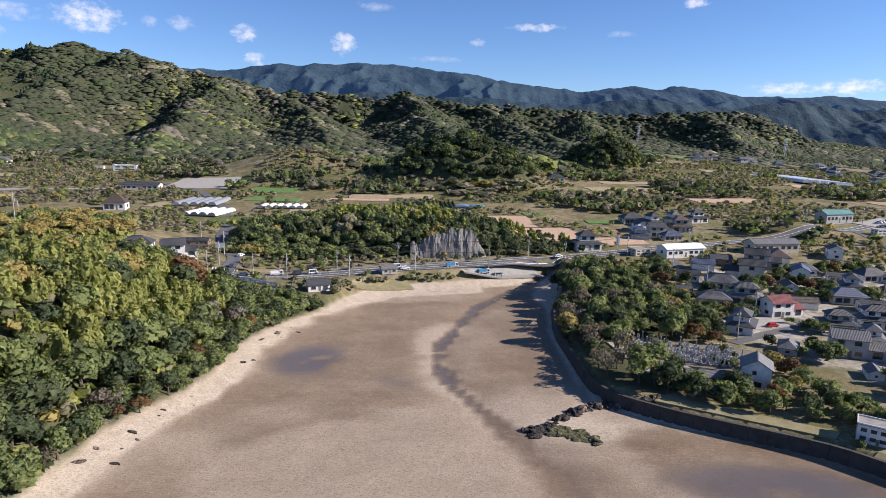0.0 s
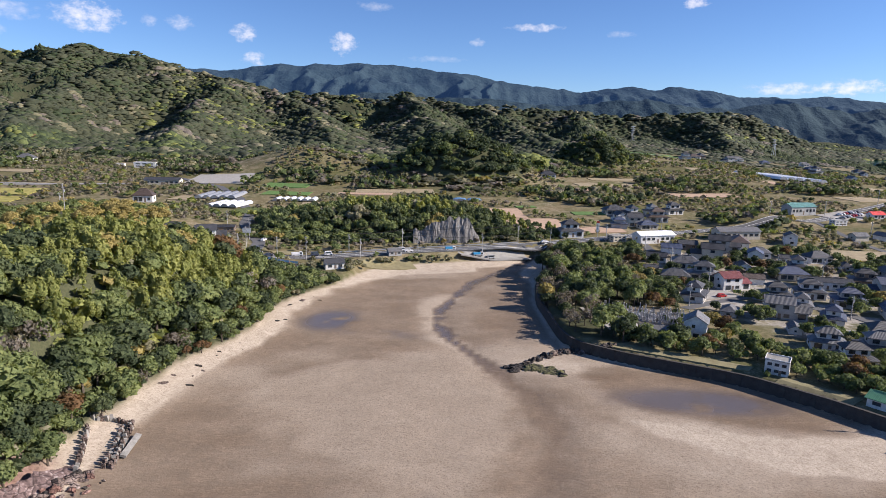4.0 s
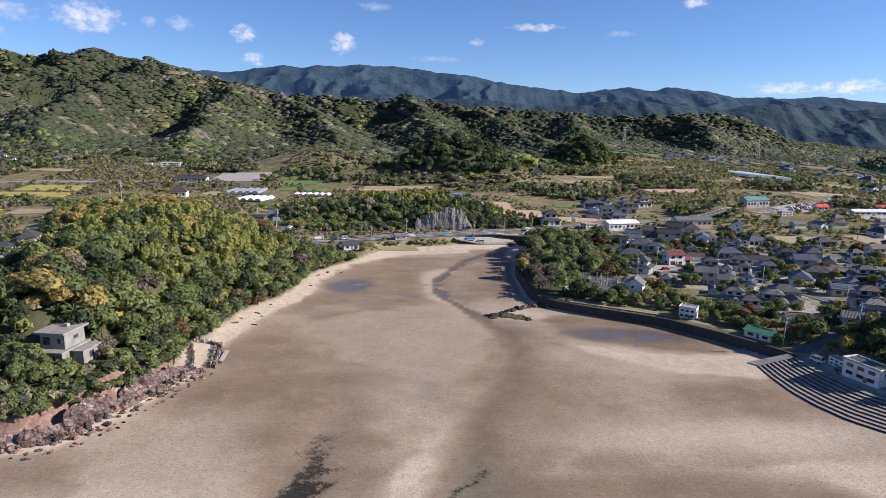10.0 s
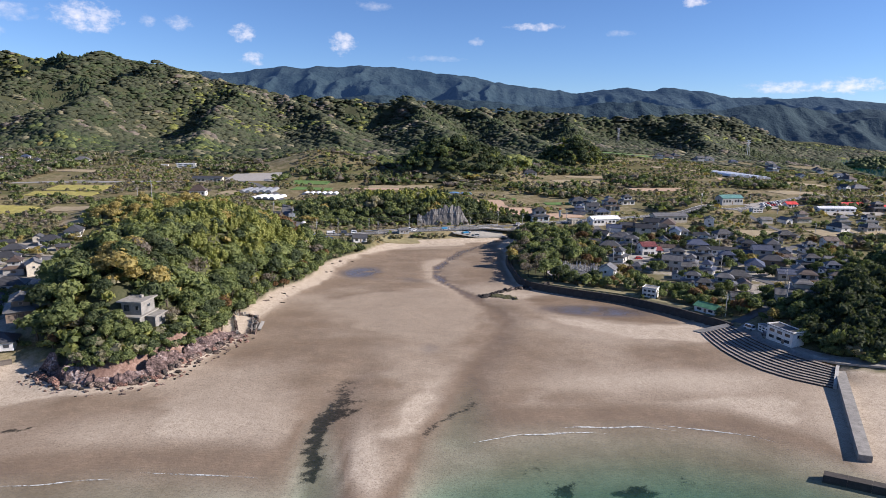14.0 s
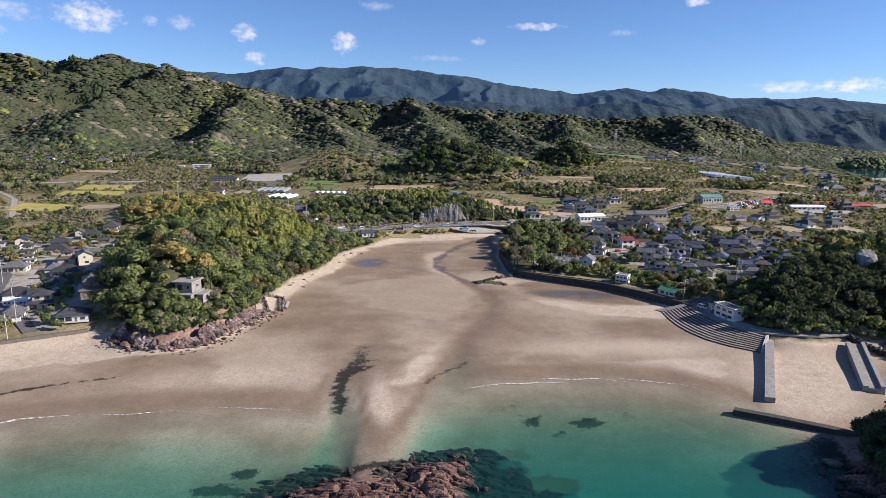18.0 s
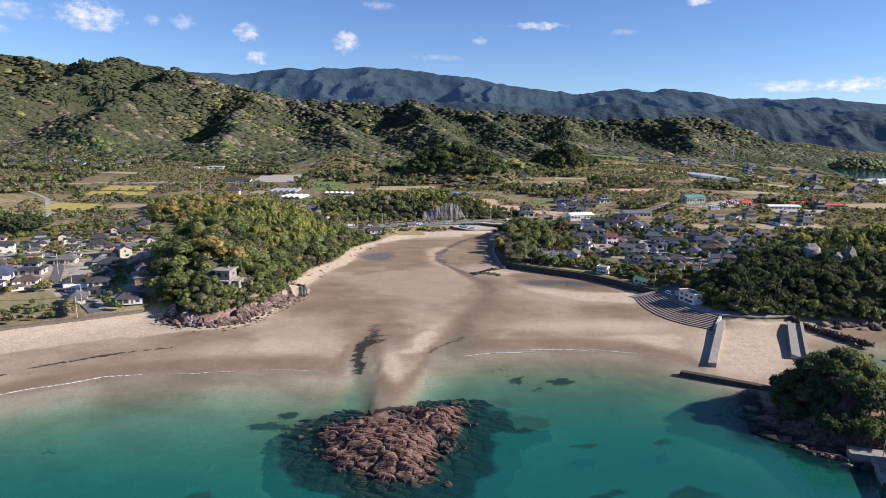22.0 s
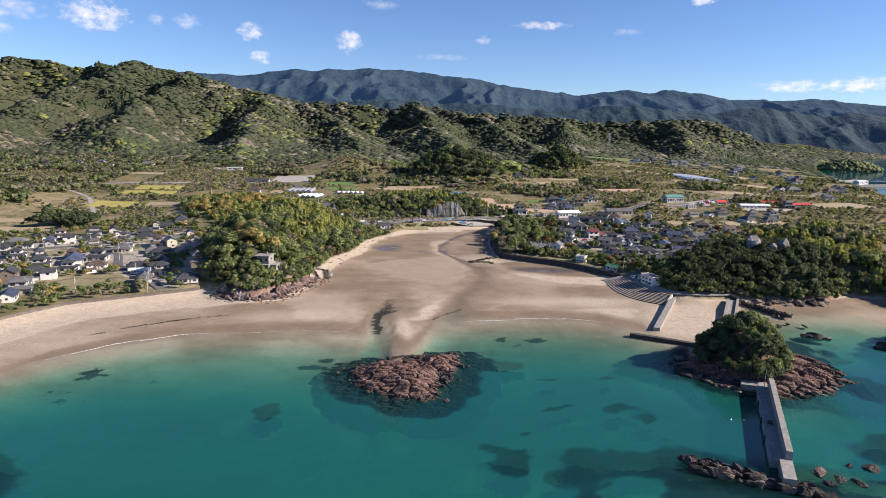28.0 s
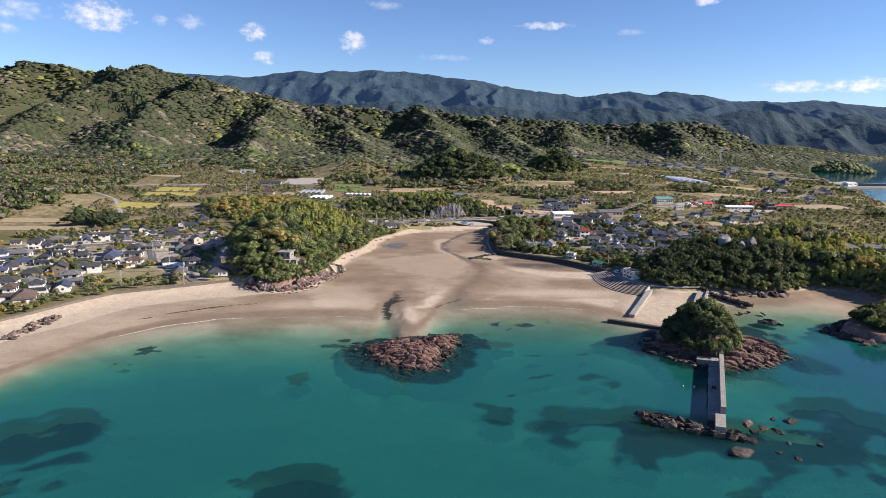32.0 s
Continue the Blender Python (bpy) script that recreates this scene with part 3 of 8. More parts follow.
def build_water():
    X, Y = axis(-2400, -215, 262, 3200, 2.6, 1.09), axis(-1500, -190, 75, 4000, 2.6, 1.07)
    gx, gy = np.meshgrid(X, Y)
    x, y = gx.ravel(), gy.ravel()
    z = height(x, y)
    bed = np.minimum(ground_masks(x, y, z)[3], 1)
    z = z + 0.4 * sm(0.5, 1.0, bed) * np.maximum(-1.6 - z, 0)
    depth = np.maximum(0, -z)
    nx, ny = len(X), len(Y)
    i = (np.arange(ny - 1)[:, None] * nx + np.arange(nx - 1)[None, :]).ravel()
    F = np.stack([i, i + 1, i + nx + 1, i + nx], 1)
    keep = depth[F].max(1) > 0
    used, inv = np.unique(F[keep], return_inverse=True)
    m = Mat("sea_water", 0.06, spec=0.5)
    dep = m.attr("depth")
    body = m.ramp(m.math("DIVIDE", dep, 10.0), (0.0, (0.17, 0.20, 0.15)), (0.20, (0.045, 0.178, 0.142)), (0.50, (0.006, 0.142, 0.122)), (0.75, (0.005, 0.080, 0.090)), (1.0, (0.004, 0.052, 0.086)))
    weedy = m.ramp(m.math("ADD", m.attr("bed"), m.math("MULTIPLY_ADD", m.noise(0.35, 8, 0.75), 1.3, -0.65)), (0.28, 0.0), (0.62, 0.78))
    m.colour(m.mix(weedy, body, (0.004, 0.030, 0.040)))
    m.bump(m.math("ADD", m.noise(0.55, 4, squash=(1, 1.8, 1)), m.math("MULTIPLY", m.noise(0.12, 2), 1.5)), 0.14, 0.22)
    tr = m.t.nodes.new("ShaderNodeBsdfTransparent")
    hue = m.t.nodes.new("ShaderNodeCombineColor")
    for k, (sock, f) in enumerate(zip(hue.inputs, (-0.27, -0.060, -0.09))):
        m.put(sock, m.math("POWER", 2.718, m.math("MULTIPLY", dep, f)))
    m.t.links.new(hue.outputs[0], tr.inputs[0])
    mx = m.t.nodes.new("ShaderNodeMixShader")
    cover = m.math("SUBTRACT", 1.0, m.math("POWER", 2.718, m.math("MULTIPLY", m.math("POWER", dep, 1.8), -0.052)))
    m.put(mx.inputs[0], m.math("ADD", m.math("MULTIPLY", cover, 0.88), 0.03))
    m.t.links.new(tr.outputs[0], mx.inputs[1]), m.t.links.new(m.b.outputs[0], mx.inputs[2])
    m.t.links.new(mx.outputs[0], m.t.nodes["Material Output"].inputs[0])
    V = np.stack([x, y, np.zeros_like(x)], 1)[used]
    me = np_mesh("water", V, inv.reshape(-1, 4), ["sea_water"], True, [("depth", "FLOAT", depth[used]), ("bed", "FLOAT", bed[used])])
    tagged(new("water", me), "clear turquoise sea with small ripples", "sea", kind="structure")


build_water()

# ---------------------------------------------------------------- far range
RANGE_X = [-3200, -1824, -1541, -1376, -1001, -888, -776, -626, -495, -232, -26, 292, 498, 686, 948, 1098, 1286, 1436, 1548, 1792, 1998, 2148, 2373, 2560, 2747, 3002, 3400]
RANGE_H = [400, 420, 408, 396, 451, 438, 456, 445, 464, 451, 432, 393, 359, 344, 312, 333, 348, 333, 354, 337, 296, 309, 299, 318, 303, 288, 270]
FRONT_X = [-1200, -700, -200, 100, 294, 515, 713, 890, 1020, 1177, 1300, 1420, 1560, 1660, 1760, 1880, 2100, 2600]
FRONT_H = [120, 170, 195, 182, 170, 160, 190, 188, 168, 160, 176, 190, 165, 150, 174, 165, 120, 100]


def build_range(xs, hs, y0, y1, mat, haze, label):
    m = Mat(mat, 0.95, spec=0.1)
    f = m.math("ADD", m.math("MULTIPLY", m.noise(0.004, 6), 0.6), m.math("MULTIPLY", m.noise(0.03, 5), 0.4))
    # blue-green base colour and a faint blue glow stand for the haze of distance
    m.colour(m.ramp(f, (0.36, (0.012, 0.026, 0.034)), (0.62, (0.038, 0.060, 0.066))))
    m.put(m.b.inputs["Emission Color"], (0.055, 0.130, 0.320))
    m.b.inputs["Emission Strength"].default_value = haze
    m.bump(m.noise(0.02, 6), 0.8, 20)
    X, K = np.linspace(xs[0], xs[-1], 600), np.linspace(0, 1, 48)
    gx, gk = np.meshgrid(X, K)
    x, k = gx.ravel(), gk.ravel()
    y = y0 + (y1 - y0) * k
    wind = 150 * (fbm(x, y, 420, 2, 75) - 0.5)
    spur = 1 - np.abs(2 * fbm(x + wind, y * 0.55, 300, 3, 71) - 1)
    fine = 1 - np.abs(2 * fbm(x + 0.5 * wind, y * 0.7, 100, 3, 76) - 1)
    crest = np.interp(x, xs, hs) + 16 * (fbm(x, x * 0, 130, 3, 72) - 0.5) + 12 * (fbm(x, x * 0, 40, 3, 73) - 0.5)
    z = crest * k ** (0.62 + 1.9 * (1 - spur)) + k * (1 - k) * 130 * (fine - 0.7)
    nx, ny = len(X), len(K)
    i = (np.arange(ny - 1)[:, None] * nx + np.arange(nx - 1)[None, :]).ravel()
    F = np.stack([i, i + 1, i + nx + 1, i + nx], 1)
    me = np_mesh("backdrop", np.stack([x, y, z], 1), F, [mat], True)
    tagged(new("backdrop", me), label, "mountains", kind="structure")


build_range(RANGE_X, RANGE_H, 3900, 5100, "far_forest", 0.135, "far wooded mountain range, tinted and glowing blue for haze")
build_range(FRONT_X, FRONT_H, 2650, 3050, "front_forest", 0.06, "lower wooded ridge in front of the mountain range, coloured for haze")

# ---------------------------------------------------------------- trees
def ico():
    """A coarse dome, open below, as the dense heart of a crown."""
    V, F = [], []
    for r, z in ((0.95, -0.45), (0.9, 0.35)):
        V += [(r * math.cos(1.2566 * i + z), r * math.sin(1.2566 * i + z), z) for i in range(5)]
    V.append((0, 0, 0.98))
    for i in range(5):
        j = (i + 1) % 5
        F += [(i, j, 5 + j), (i, 5 + j, 5 + i), (5 + i, 5 + j, 10)]
    return np.array(V), np.array(F)


def crown_shape(seed, tufts, lobes, radius=0.46, low=0.22, size=0.11, tall=1.0, kind="round", core=True):
    """A crown of leafy tufts round several lobes, one unit high. Returns vertices and triangles."""
    rng = np.random.default_rng(seed)
    cen, rad = [], []
    for i in range(lobes):
        a = rng.uniform(0, 6.283)
        if kind == "plume":
            r, h = rng.uniform(0, 0.75) * radius, rng.uniform(0.5, 0.86)
            rr = np.array([0.30, 0.30, 0.62]) * radius * rng.uniform(0.7, 1.15)
        elif kind == "cone":
            h = low + (1 - low) * (i + 0.3) / lobes
            r = 0.06
            rr = np.array([1, 1, 0.55]) * radius * (1.12 - h) * rng.uniform(0.85, 1.1)
        else:
            r = radius * rng.uniform(0.1, 0.72)
            h = low + (0.92 - low) * (0.35 + 0.6 * (1 - (r / radius) ** 1.5) * rng.uniform(0.5, 1.0))
            rr = np.array([1, 1, 0.8]) * radius * rng.uniform(0.42, 0.62)
        cen.append((r * math.cos(a), r * math.sin(a), h))
        rad.append(rr)
    cen, rad = np.array(cen), np.array(rad)
    V, F, n = [], [], 0
    iv, if_ = ico()
    for c, r in zip(cen, rad) if core else ():
        v = iv * (r * 0.86) * rng.uniform(0.78, 1.15, (len(iv), 1)) + c
        V.append(v), F.append(if_ + n)
        n += len(v)
    k = rng.integers(0, lobes, tufts)
    d = rng.normal(size=(tufts, 3))
    d[:, 2] = d[:, 2] * 0.8 + 0.35
    d /= np.linalg.norm(d, axis=1)[:, None]
    p = cen[k] + d * rad[k] * rng.uniform(0.86, 1.07, (tufts, 1))
    nrm = d + rng.normal(size=(tufts, 3)) * 0.34
    nrm /= np.linalg.norm(nrm, axis=1)[:, None]
    u = np.cross(nrm, rng.normal(size=(tufts, 3)))
    u /= np.linalg.norm(u, axis=1)[:, None]
    w = np.cross(nrm, u)
    s = size * rng.uniform(0.55, 1.35, (tufts, 1))
    q = np.stack([p - u * s - w * s * 0.5, p + u * s - w * s * 0.55 + nrm * s * 0.3, p + w * s * 1.05 - nrm * s * 0.25], 1)
    V.append(q.reshape(-1, 3))
    i = n + 3 * np.arange(tufts)
    F.append(np.stack([i, i + 1, i + 2], 1))
    return np.vstack(V), np.vstack(F)


def bare_shape(seed, twigs):
    """A leafless crown: thin blades for limbs and twigs that fan upwards."""
    rng = np.random.default_rng(seed)
    V, F = [], []
    for i in range(twigs):
        a, lean = rng.uniform(0, 6.283), rng.uniform(0.15, 1.0)
        b = np.array([0, 0, rng.uniform(0.2, 0.45)])
        d = np.array([math.cos(a) * lean * 0.5, math.sin(a) * lean * 0.5, rng.uniform(0.35, 0.55)])
        mid = b + d * 0.55
        tip = b + d + rng.normal(size=3) * 0.06
        side = np.array([-math.sin(a), math.cos(a), 0]) * 0.016
        n = 5 * i
        V += [b - side, b + side, mid + side * 0.8, mid - side * 0.8, tip]
        F += [(n, n + 1, n + 2), (n, n + 2, n + 3), (n + 3, n + 2, n + 4)]
    n = len(V)
    for i in range(twigs * 3):
        a, r = rng.uniform(0, 6.283), rng.uniform(0.1, 0.48)
        p = np.array([math.cos(a) * r, math.sin(a) * r, rng.uniform(0.5, 0.98) - 0.5 * r])
        d, e = rng.normal(size=3) * 0.09 + np.array([0, 0, 0.05]), rng.normal(size=3) * 0.012
        V += [p, p + e, p + d]
        F.append((n + 3 * i, n + 3 * i + 1, n + 3 * i + 2))
    return np.array(V), np.array(F)


SHAPES = {
    "round": [crown_shape(10 + i, 190, 7, size=0.088) for i in range(4)],
    "fine": [crown_shape(20 + i, 500, 11, size=0.053) for i in range(4)],
    "plume": [crown_shape(30 + i, 440, 9, radius=0.5, size=0.060, kind="plume") for i in range(3)],
    "cone": [crown_shape(40 + i, 200, 6, radius=0.33, low=0.12, size=0.09, kind="cone") for i in range(2)],
    "bare": [bare_shape(50 + i, 40) for i in range(2)],
    "airy": [crown_shape(55 + i, 330, 8, size=0.045, core=False) for i in range(2)],
    "garden": [crown_shape(80 + i, 360, 9, radius=0.6, low=0.02, size=0.066) for i in range(3)],
    "tuft": [crown_shape(35 + i, 130, 6, radius=0.5, size=0.12, kind="plume") for i in range(3)],
    "mid": [crown_shape(60 + i, 15, 1, radius=0.8, low=0.3, size=0.24) for i in range(4)],
    "shrub": [crown_shape(70 + i, 75, 3, radius=0.62, low=0.05, size=0.16) for i in range(3)],
}


def far_shapes():
    out = []
    iv, if_ = ico()
    for i in range(4):
        rng = np.random.default_rng(90 + i)
        v = iv * np.array([0.56, 0.56, 0.50]) * rng.uniform(0.72, 1.2, (len(iv), 1)) + (0, 0, 0.42)
        out.append((v, if_))
    return out


def bump_shapes():
    """Rounded crowns of the nearer hills: three uneven rings and a top."""
    out = []
    for i in range(5):
        rng = np.random.default_rng(190 + i)
        V, F = [], []
        for r, z in ((0.50, 0.10), (0.56, 0.42), (0.36, 0.80)):
            V += [(r * math.cos(1.0472 * a + z) * rng.uniform(0.72, 1.25), r * math.sin(1.0472 * a + z) * rng.uniform(0.72, 1.25), z + rng.uniform(-0.10, 0.10)) for a in range(6)]
        V.append((rng.uniform(-0.1, 0.1), rng.uniform(-0.1, 0.1), 1.0))
        for k in (0, 6):
            for a in range(6):
                b = (a + 1) % 6
                F += [(k + a, k + b, k + 6 + b), (k + a, k + 6 + b, k + 6 + a)]
        F += [(12 + a, 12 + (a + 1) % 6, 18) for a in range(6)]
        out.append((np.array(V), np.array(F)))
    return out


SHAPES["far"] = far_shapes()
SHAPES["bump"] = bump_shapes()
SHAPES["farcone"] = [(np.array([(0.42, 0, 0), (-0.2, 0.38, 0.05), (-0.22, -0.36, 0), (0.2, 0.1, 0.55), (-0.18, 0.12, 0.5), (0, -0.2, 0.52), (0.02, 0, 1.05)]),
                      np.array([(0, 1, 3), (1, 4, 3), (1, 2, 4), (2, 5, 4), (2, 0, 5), (0, 3, 5), (3, 4, 6), (4, 5, 6), (5, 3, 6)]))]
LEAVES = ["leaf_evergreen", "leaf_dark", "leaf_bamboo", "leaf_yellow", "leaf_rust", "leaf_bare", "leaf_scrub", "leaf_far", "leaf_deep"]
SPECIES = {"evergreen": ("fine", 0), "dark": ("fine", 1), "hill_evergreen": ("round", 0), "hill_dark": ("round", 1), "hill_deep": ("round", 8), "hill_yellow": ("round", 3), "bamboo": ("plume", 2), "yellow": ("fine", 3), "rust": ("fine", 4), "bare": ("airy", 5),
           "scrub": ("shrub", 6), "cedar": ("cone", 1), "garden_green": ("garden", 0), "garden_dark": ("garden", 1), "garden_yellow": ("garden", 3), "garden_rust": ("garden", 4), "green_shrub": ("shrub", 0), "dark_shrub": ("shrub", 1), "bamboo_shrub": ("shrub", 2), "yellow_shrub": ("shrub", 3),
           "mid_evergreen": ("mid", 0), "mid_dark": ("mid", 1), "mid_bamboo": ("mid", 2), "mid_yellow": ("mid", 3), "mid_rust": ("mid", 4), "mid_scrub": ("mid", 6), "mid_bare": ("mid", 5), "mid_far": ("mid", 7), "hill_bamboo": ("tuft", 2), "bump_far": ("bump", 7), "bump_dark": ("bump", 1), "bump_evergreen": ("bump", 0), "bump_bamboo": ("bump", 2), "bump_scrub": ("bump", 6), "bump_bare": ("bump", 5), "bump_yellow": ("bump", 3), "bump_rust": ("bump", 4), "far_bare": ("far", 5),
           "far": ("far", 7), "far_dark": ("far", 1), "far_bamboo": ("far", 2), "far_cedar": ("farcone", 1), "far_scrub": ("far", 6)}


def plant(name, label, pts, category="woods", even_tint=False):
    """One mesh of many crowns. pts: rows of species, x, y, z, height, width."""
    rng = np.random.default_rng(len(pts))
    V, F, M, T, n = [], [], [], [], 0
    groups = {}
    for row in pts:
        groups.setdefault(row[0], []).append(row[1:])
    for sp, rows in sorted(groups.items()):
        shape, leaf = SPECIES[sp]
        rows = np.array(rows)
        pick = rng.integers(0, len(SHAPES[shape]), len(rows))
        for k, (sv, sf) in enumerate(SHAPES[shape]):
            r = rows[pick == k]
            if not len(r):
                continue
            a = rng.uniform(0, 6.283, len(r))
            c, s = np.cos(a)[:, None], np.sin(a)[:, None]
            x = (sv[:, 0] * c - sv[:, 1] * s) * r[:, 4:5] + r[:, 0:1]
            y = (sv[:, 0] * s + sv[:, 1] * c) * r[:, 4:5] + r[:, 1:2]
            z = sv[:, 2][None] * r[:, 3:4] + r[:, 2:3]
            V.append(np.stack([x, y, z], 2).reshape(-1, 3))
            F.append((sf[None] + (n + len(sv) * np.arange(len(r)))[:, None, None]).reshape(-1, 3))
            M.append(np.full(len(sf) * len(r), leaf))
            T.append(np.repeat(0.30 + 0.4 * fbm(r[:, 0], r[:, 1], 90, 3, 69) + 0.25 * rng.uniform(0, 1, len(r)) if even_tint else rng.uniform(0, 1, len(r)), len(sv)))
            n += len(sv) * len(r)
    me = np_mesh(name, np.vstack(V), np.vstack(F), LEAVES, True, [("tint", "FLOAT", np.concatenate(T))], np.concatenate(M))
    return tagged(new(name, me), label, category, kind="stuff")


def scatter(x0, x1, y0, y1, step, seed, jitter=0.75):
    rng = np.random.default_rng(seed)
    gx, gy = np.meshgrid(np.arange(x0, x1, step), np.arange(y0, y1, step))
    p = np.stack([gx.ravel(), gy.ravel()], 1)
    return p + rng.uniform(-jitter, jitter, p.shape) * step * 0.5


def sp_headland(x, y, r):
    n, k = fbm(np.array([x]), np.array([y]), 32, 3, 81)[0], fbm(np.array([x]), np.array([y]), 11, 2, 82)[0]
    edge = -poly_dist(np.array([[x, y]]), BAY)[0]
    if math.hypot(x + 84, y - 262) < 7:
        return "rust"
    if y > 285 or x < -150:
        return "yellow" if k > 0.62 else "rust" if k < 0.13 else "scrub" if k > 0.5 else "bamboo_shrub" if n > 0.5 else "evergreen" if r < 0.7 else "green_shrub"
    if edge < 13:
        return "rust" if (k > 0.70 and r > 0.4) else "bare" if r > 0.93 else "evergreen" if r < 0.65 else "dark"
    if -112 < x < -66 and 140 < y < 285 and n > 0.27:
        return "bamboo" if r < 0.66 and n > 0.33 else "evergreen" if r < 0.80 else "dark" if r < 0.95 else "yellow"
    if -102 < x < -66 and 92 < y < 165 and k > 0.52:
        return "yellow"
    if k > 0.72:
        return "yellow" if r > 0.12 else "rust"
    if k < 0.22:
        return "bare" if r > 0.3 else "scrub" if r > 0.1 else "rust"
    return "bamboo" if n > 0.62 and r < 0.6 else "yellow" if k > 0.68 else "evergreen" if r < 0.5 else "dark"


TREE_LABEL = {"evergreen": "broad evergreen tree with a dense green crown above the shore", "dark": "dark green broadleaf tree with a rounded crown",
              "bamboo": "tall yellow-green bamboo clump with feathery tops", "yellow": "autumn tree with golden yellow leaves", "rust": "autumn tree with rusty orange leaves",
              "bare": "leafless grey-brown tree with fine twigs", "scrub": "dry olive-brown bush among the trees", "garden_green": "bushy green garden tree behind the sea wall", "garden_dark": "dark bushy evergreen behind the sea wall", "garden_yellow": "bushy golden garden tree beside the sea wall", "garden_rust": "rust-red bushy garden tree behind the sea wall",
              "green_shrub": "low green bush beside the sea wall", "cedar": "narrow dark cedar beside the graveyard"}
TREE_MESH, TRUNK = {}, []


def trunk_mesh():
    bm = bmesh.new()
    rings = []
    for i in range(5):
        k = i / 4
        r = 0.045 * (1 - 0.75 * k) * (1.5 if i == 0 else 1)
        rings.append([bm.verts.new((0.03 * math.sin(3 * k) + r * math.cos(a * 1.0472), 0.02 * k + r * math.sin(a * 1.0472), -0.08 + 0.78 * k)) for a in range(6)])
    for a, b in zip(rings, rings[1:]):
        for j in range(6):
            bm.faces.new((a[j], a[(j + 1) % 6], b[(j + 1) % 6], b[j]))
    for turn, z0 in ((0.4, 0.30), (2.3, 0.36), (4.4, 0.42)):
        c, s = math.cos(turn), math.sin(turn)
        base = [bm.verts.new((0.02 * math.cos(a * 2.094), 0.02 * math.sin(a * 2.094), z0 + 0.03 * (a == 1))) for a in range(3)]
        tip = bm.verts.new((0.30 * c, 0.30 * s, z0 + 0.30))
        for j in range(3):
            bm.faces.new((base[j], base[(j + 1) % 3], tip))
    me = bpy.data.meshes.new("trunk")
    bm.to_mesh(me), bm.free()
    me.materials.append(MATS["bark"])
    return me


def tree_thing(sp, x, y, z, h, w, turn, group):
    """A tree of its own: an empty with its trunk and crown."""
    if not TRUNK:
        TRUNK.append(trunk_mesh())
    shape, leaf = SPECIES[sp]
    bush = shape in ("shrub", "garden") and h < 3.6
    pick = int(turn * 7) % len(SHAPES[shape])
    if (sp, pick) not in TREE_MESH:
        v, f = SHAPES[shape][pick]
        TREE_MESH[sp, pick] = np_mesh("crown", v, f, [LEAVES[leaf]], True, [("tint", "FLOAT", np.full(len(v), 0.45))])
    root = new("bush" if bush else "tree")
    root.matrix_world = pose(x, y, z, 0, 0, turn) @ Matrix.Diagonal((w, w, h, 1))
    for nm, me in (("trunk", TRUNK[0]), ("crown", TREE_MESH[sp, pick])):
        new(nm, me).parent = root
    return tagged(root, TREE_LABEL[sp], "bush" if bush else "tree", group)


def zed(pts):
    return height(pts[:, 0].copy(), pts[:, 1].copy())


def build_headland():
    rng = np.random.default_rng(5)
    p = scatter(-262, -40, 52, 426, 5.0, 1)
    p = p[inside(p, HEADLAND)]
    p = np.vstack([p, (lambda q: q[inside(q, HEADLAND)])(scatter(-106, -72, 56, 92, 3.6, 44))])
    p = p[(np.abs(p[:, 0] - NEST[0]) > 8.2) | (np.abs(p[:, 1] - NEST[1] + 4.0) > 6.2)]
    open_ = fbm(p[:, 0], p[:, 1], 30, 3, 88)
    p = p[~((p[:, 1] > 290) & (open_ > 0.60)) & ~((np.abs(p[:, 0] + 112) < 25) & (np.abs(p[:, 1] - 322) < 27))]   # the houses beside the side road stand clear
    z, edge = zed(p), -poly_dist(p, BAY)
    rows, singles = [], 0
    for (x, y), g, e in zip(p, z, edge):
        r = rng.uniform()
        sp = sp_headland(x, y, r)
        h = rng.uniform(6.0, 11.5) * (0.62 if e < 6 else 1) * (0.70 if (y > 285 or x < -150) else 1) * (0.42 if (-92 < x < -38 and 264 < y < 292) else 1) * (0.48 if (abs(x - NEST[0]) < 16 and y < NEST[1] + 3) else 1)
        w = h * rng.uniform(0.85, 1.35) * (0.8 if sp == "bamboo" else 1)
        if "shrub" in sp or sp == "scrub":
            h, w = h * 0.5, w * 0.75
        if e < 13 and y < 262 and singles < 95 and sp in TREE_LABEL:
            tree_thing(sp, x, y, g - 0.3, h, w, rng.uniform(0, 360), "trees along the headland shore")
            singles += 1
        else:
            rows.append((sp, x, y, g - 0.4, h, w))
    q = scatter(-262, -40, 52, 426, 4.2, 71)
    q = q[inside(q, HEADLAND) & (poly_dist(q, BAY) < -4)]
    q = q[(np.abs(q[:, 0] - NEST[0]) > 8.2) | (np.abs(q[:, 1] - NEST[1] + 4.0) > 6.2)]
    for (x, y), g in zip(q, zed(q)):
        r, n = rng.uniform(), fbm(np.array([x]), np.array([y]), 32, 3, 81)[0]
        rows.append(("mid_bamboo" if n > 0.42 and r < 0.65 else "mid_evergreen" if r < 0.8 else "mid_scrub" if r < 0.93 else "mid_yellow", x, y, g - 0.4, rng.uniform(2.6, 4.6) * (0.6 if y > 264 and x > -92 else 1), rng.uniform(3.8, 5.6)))
    plant("headland_woods", "mixed woods with bamboo and autumn colours on the headland", rows)


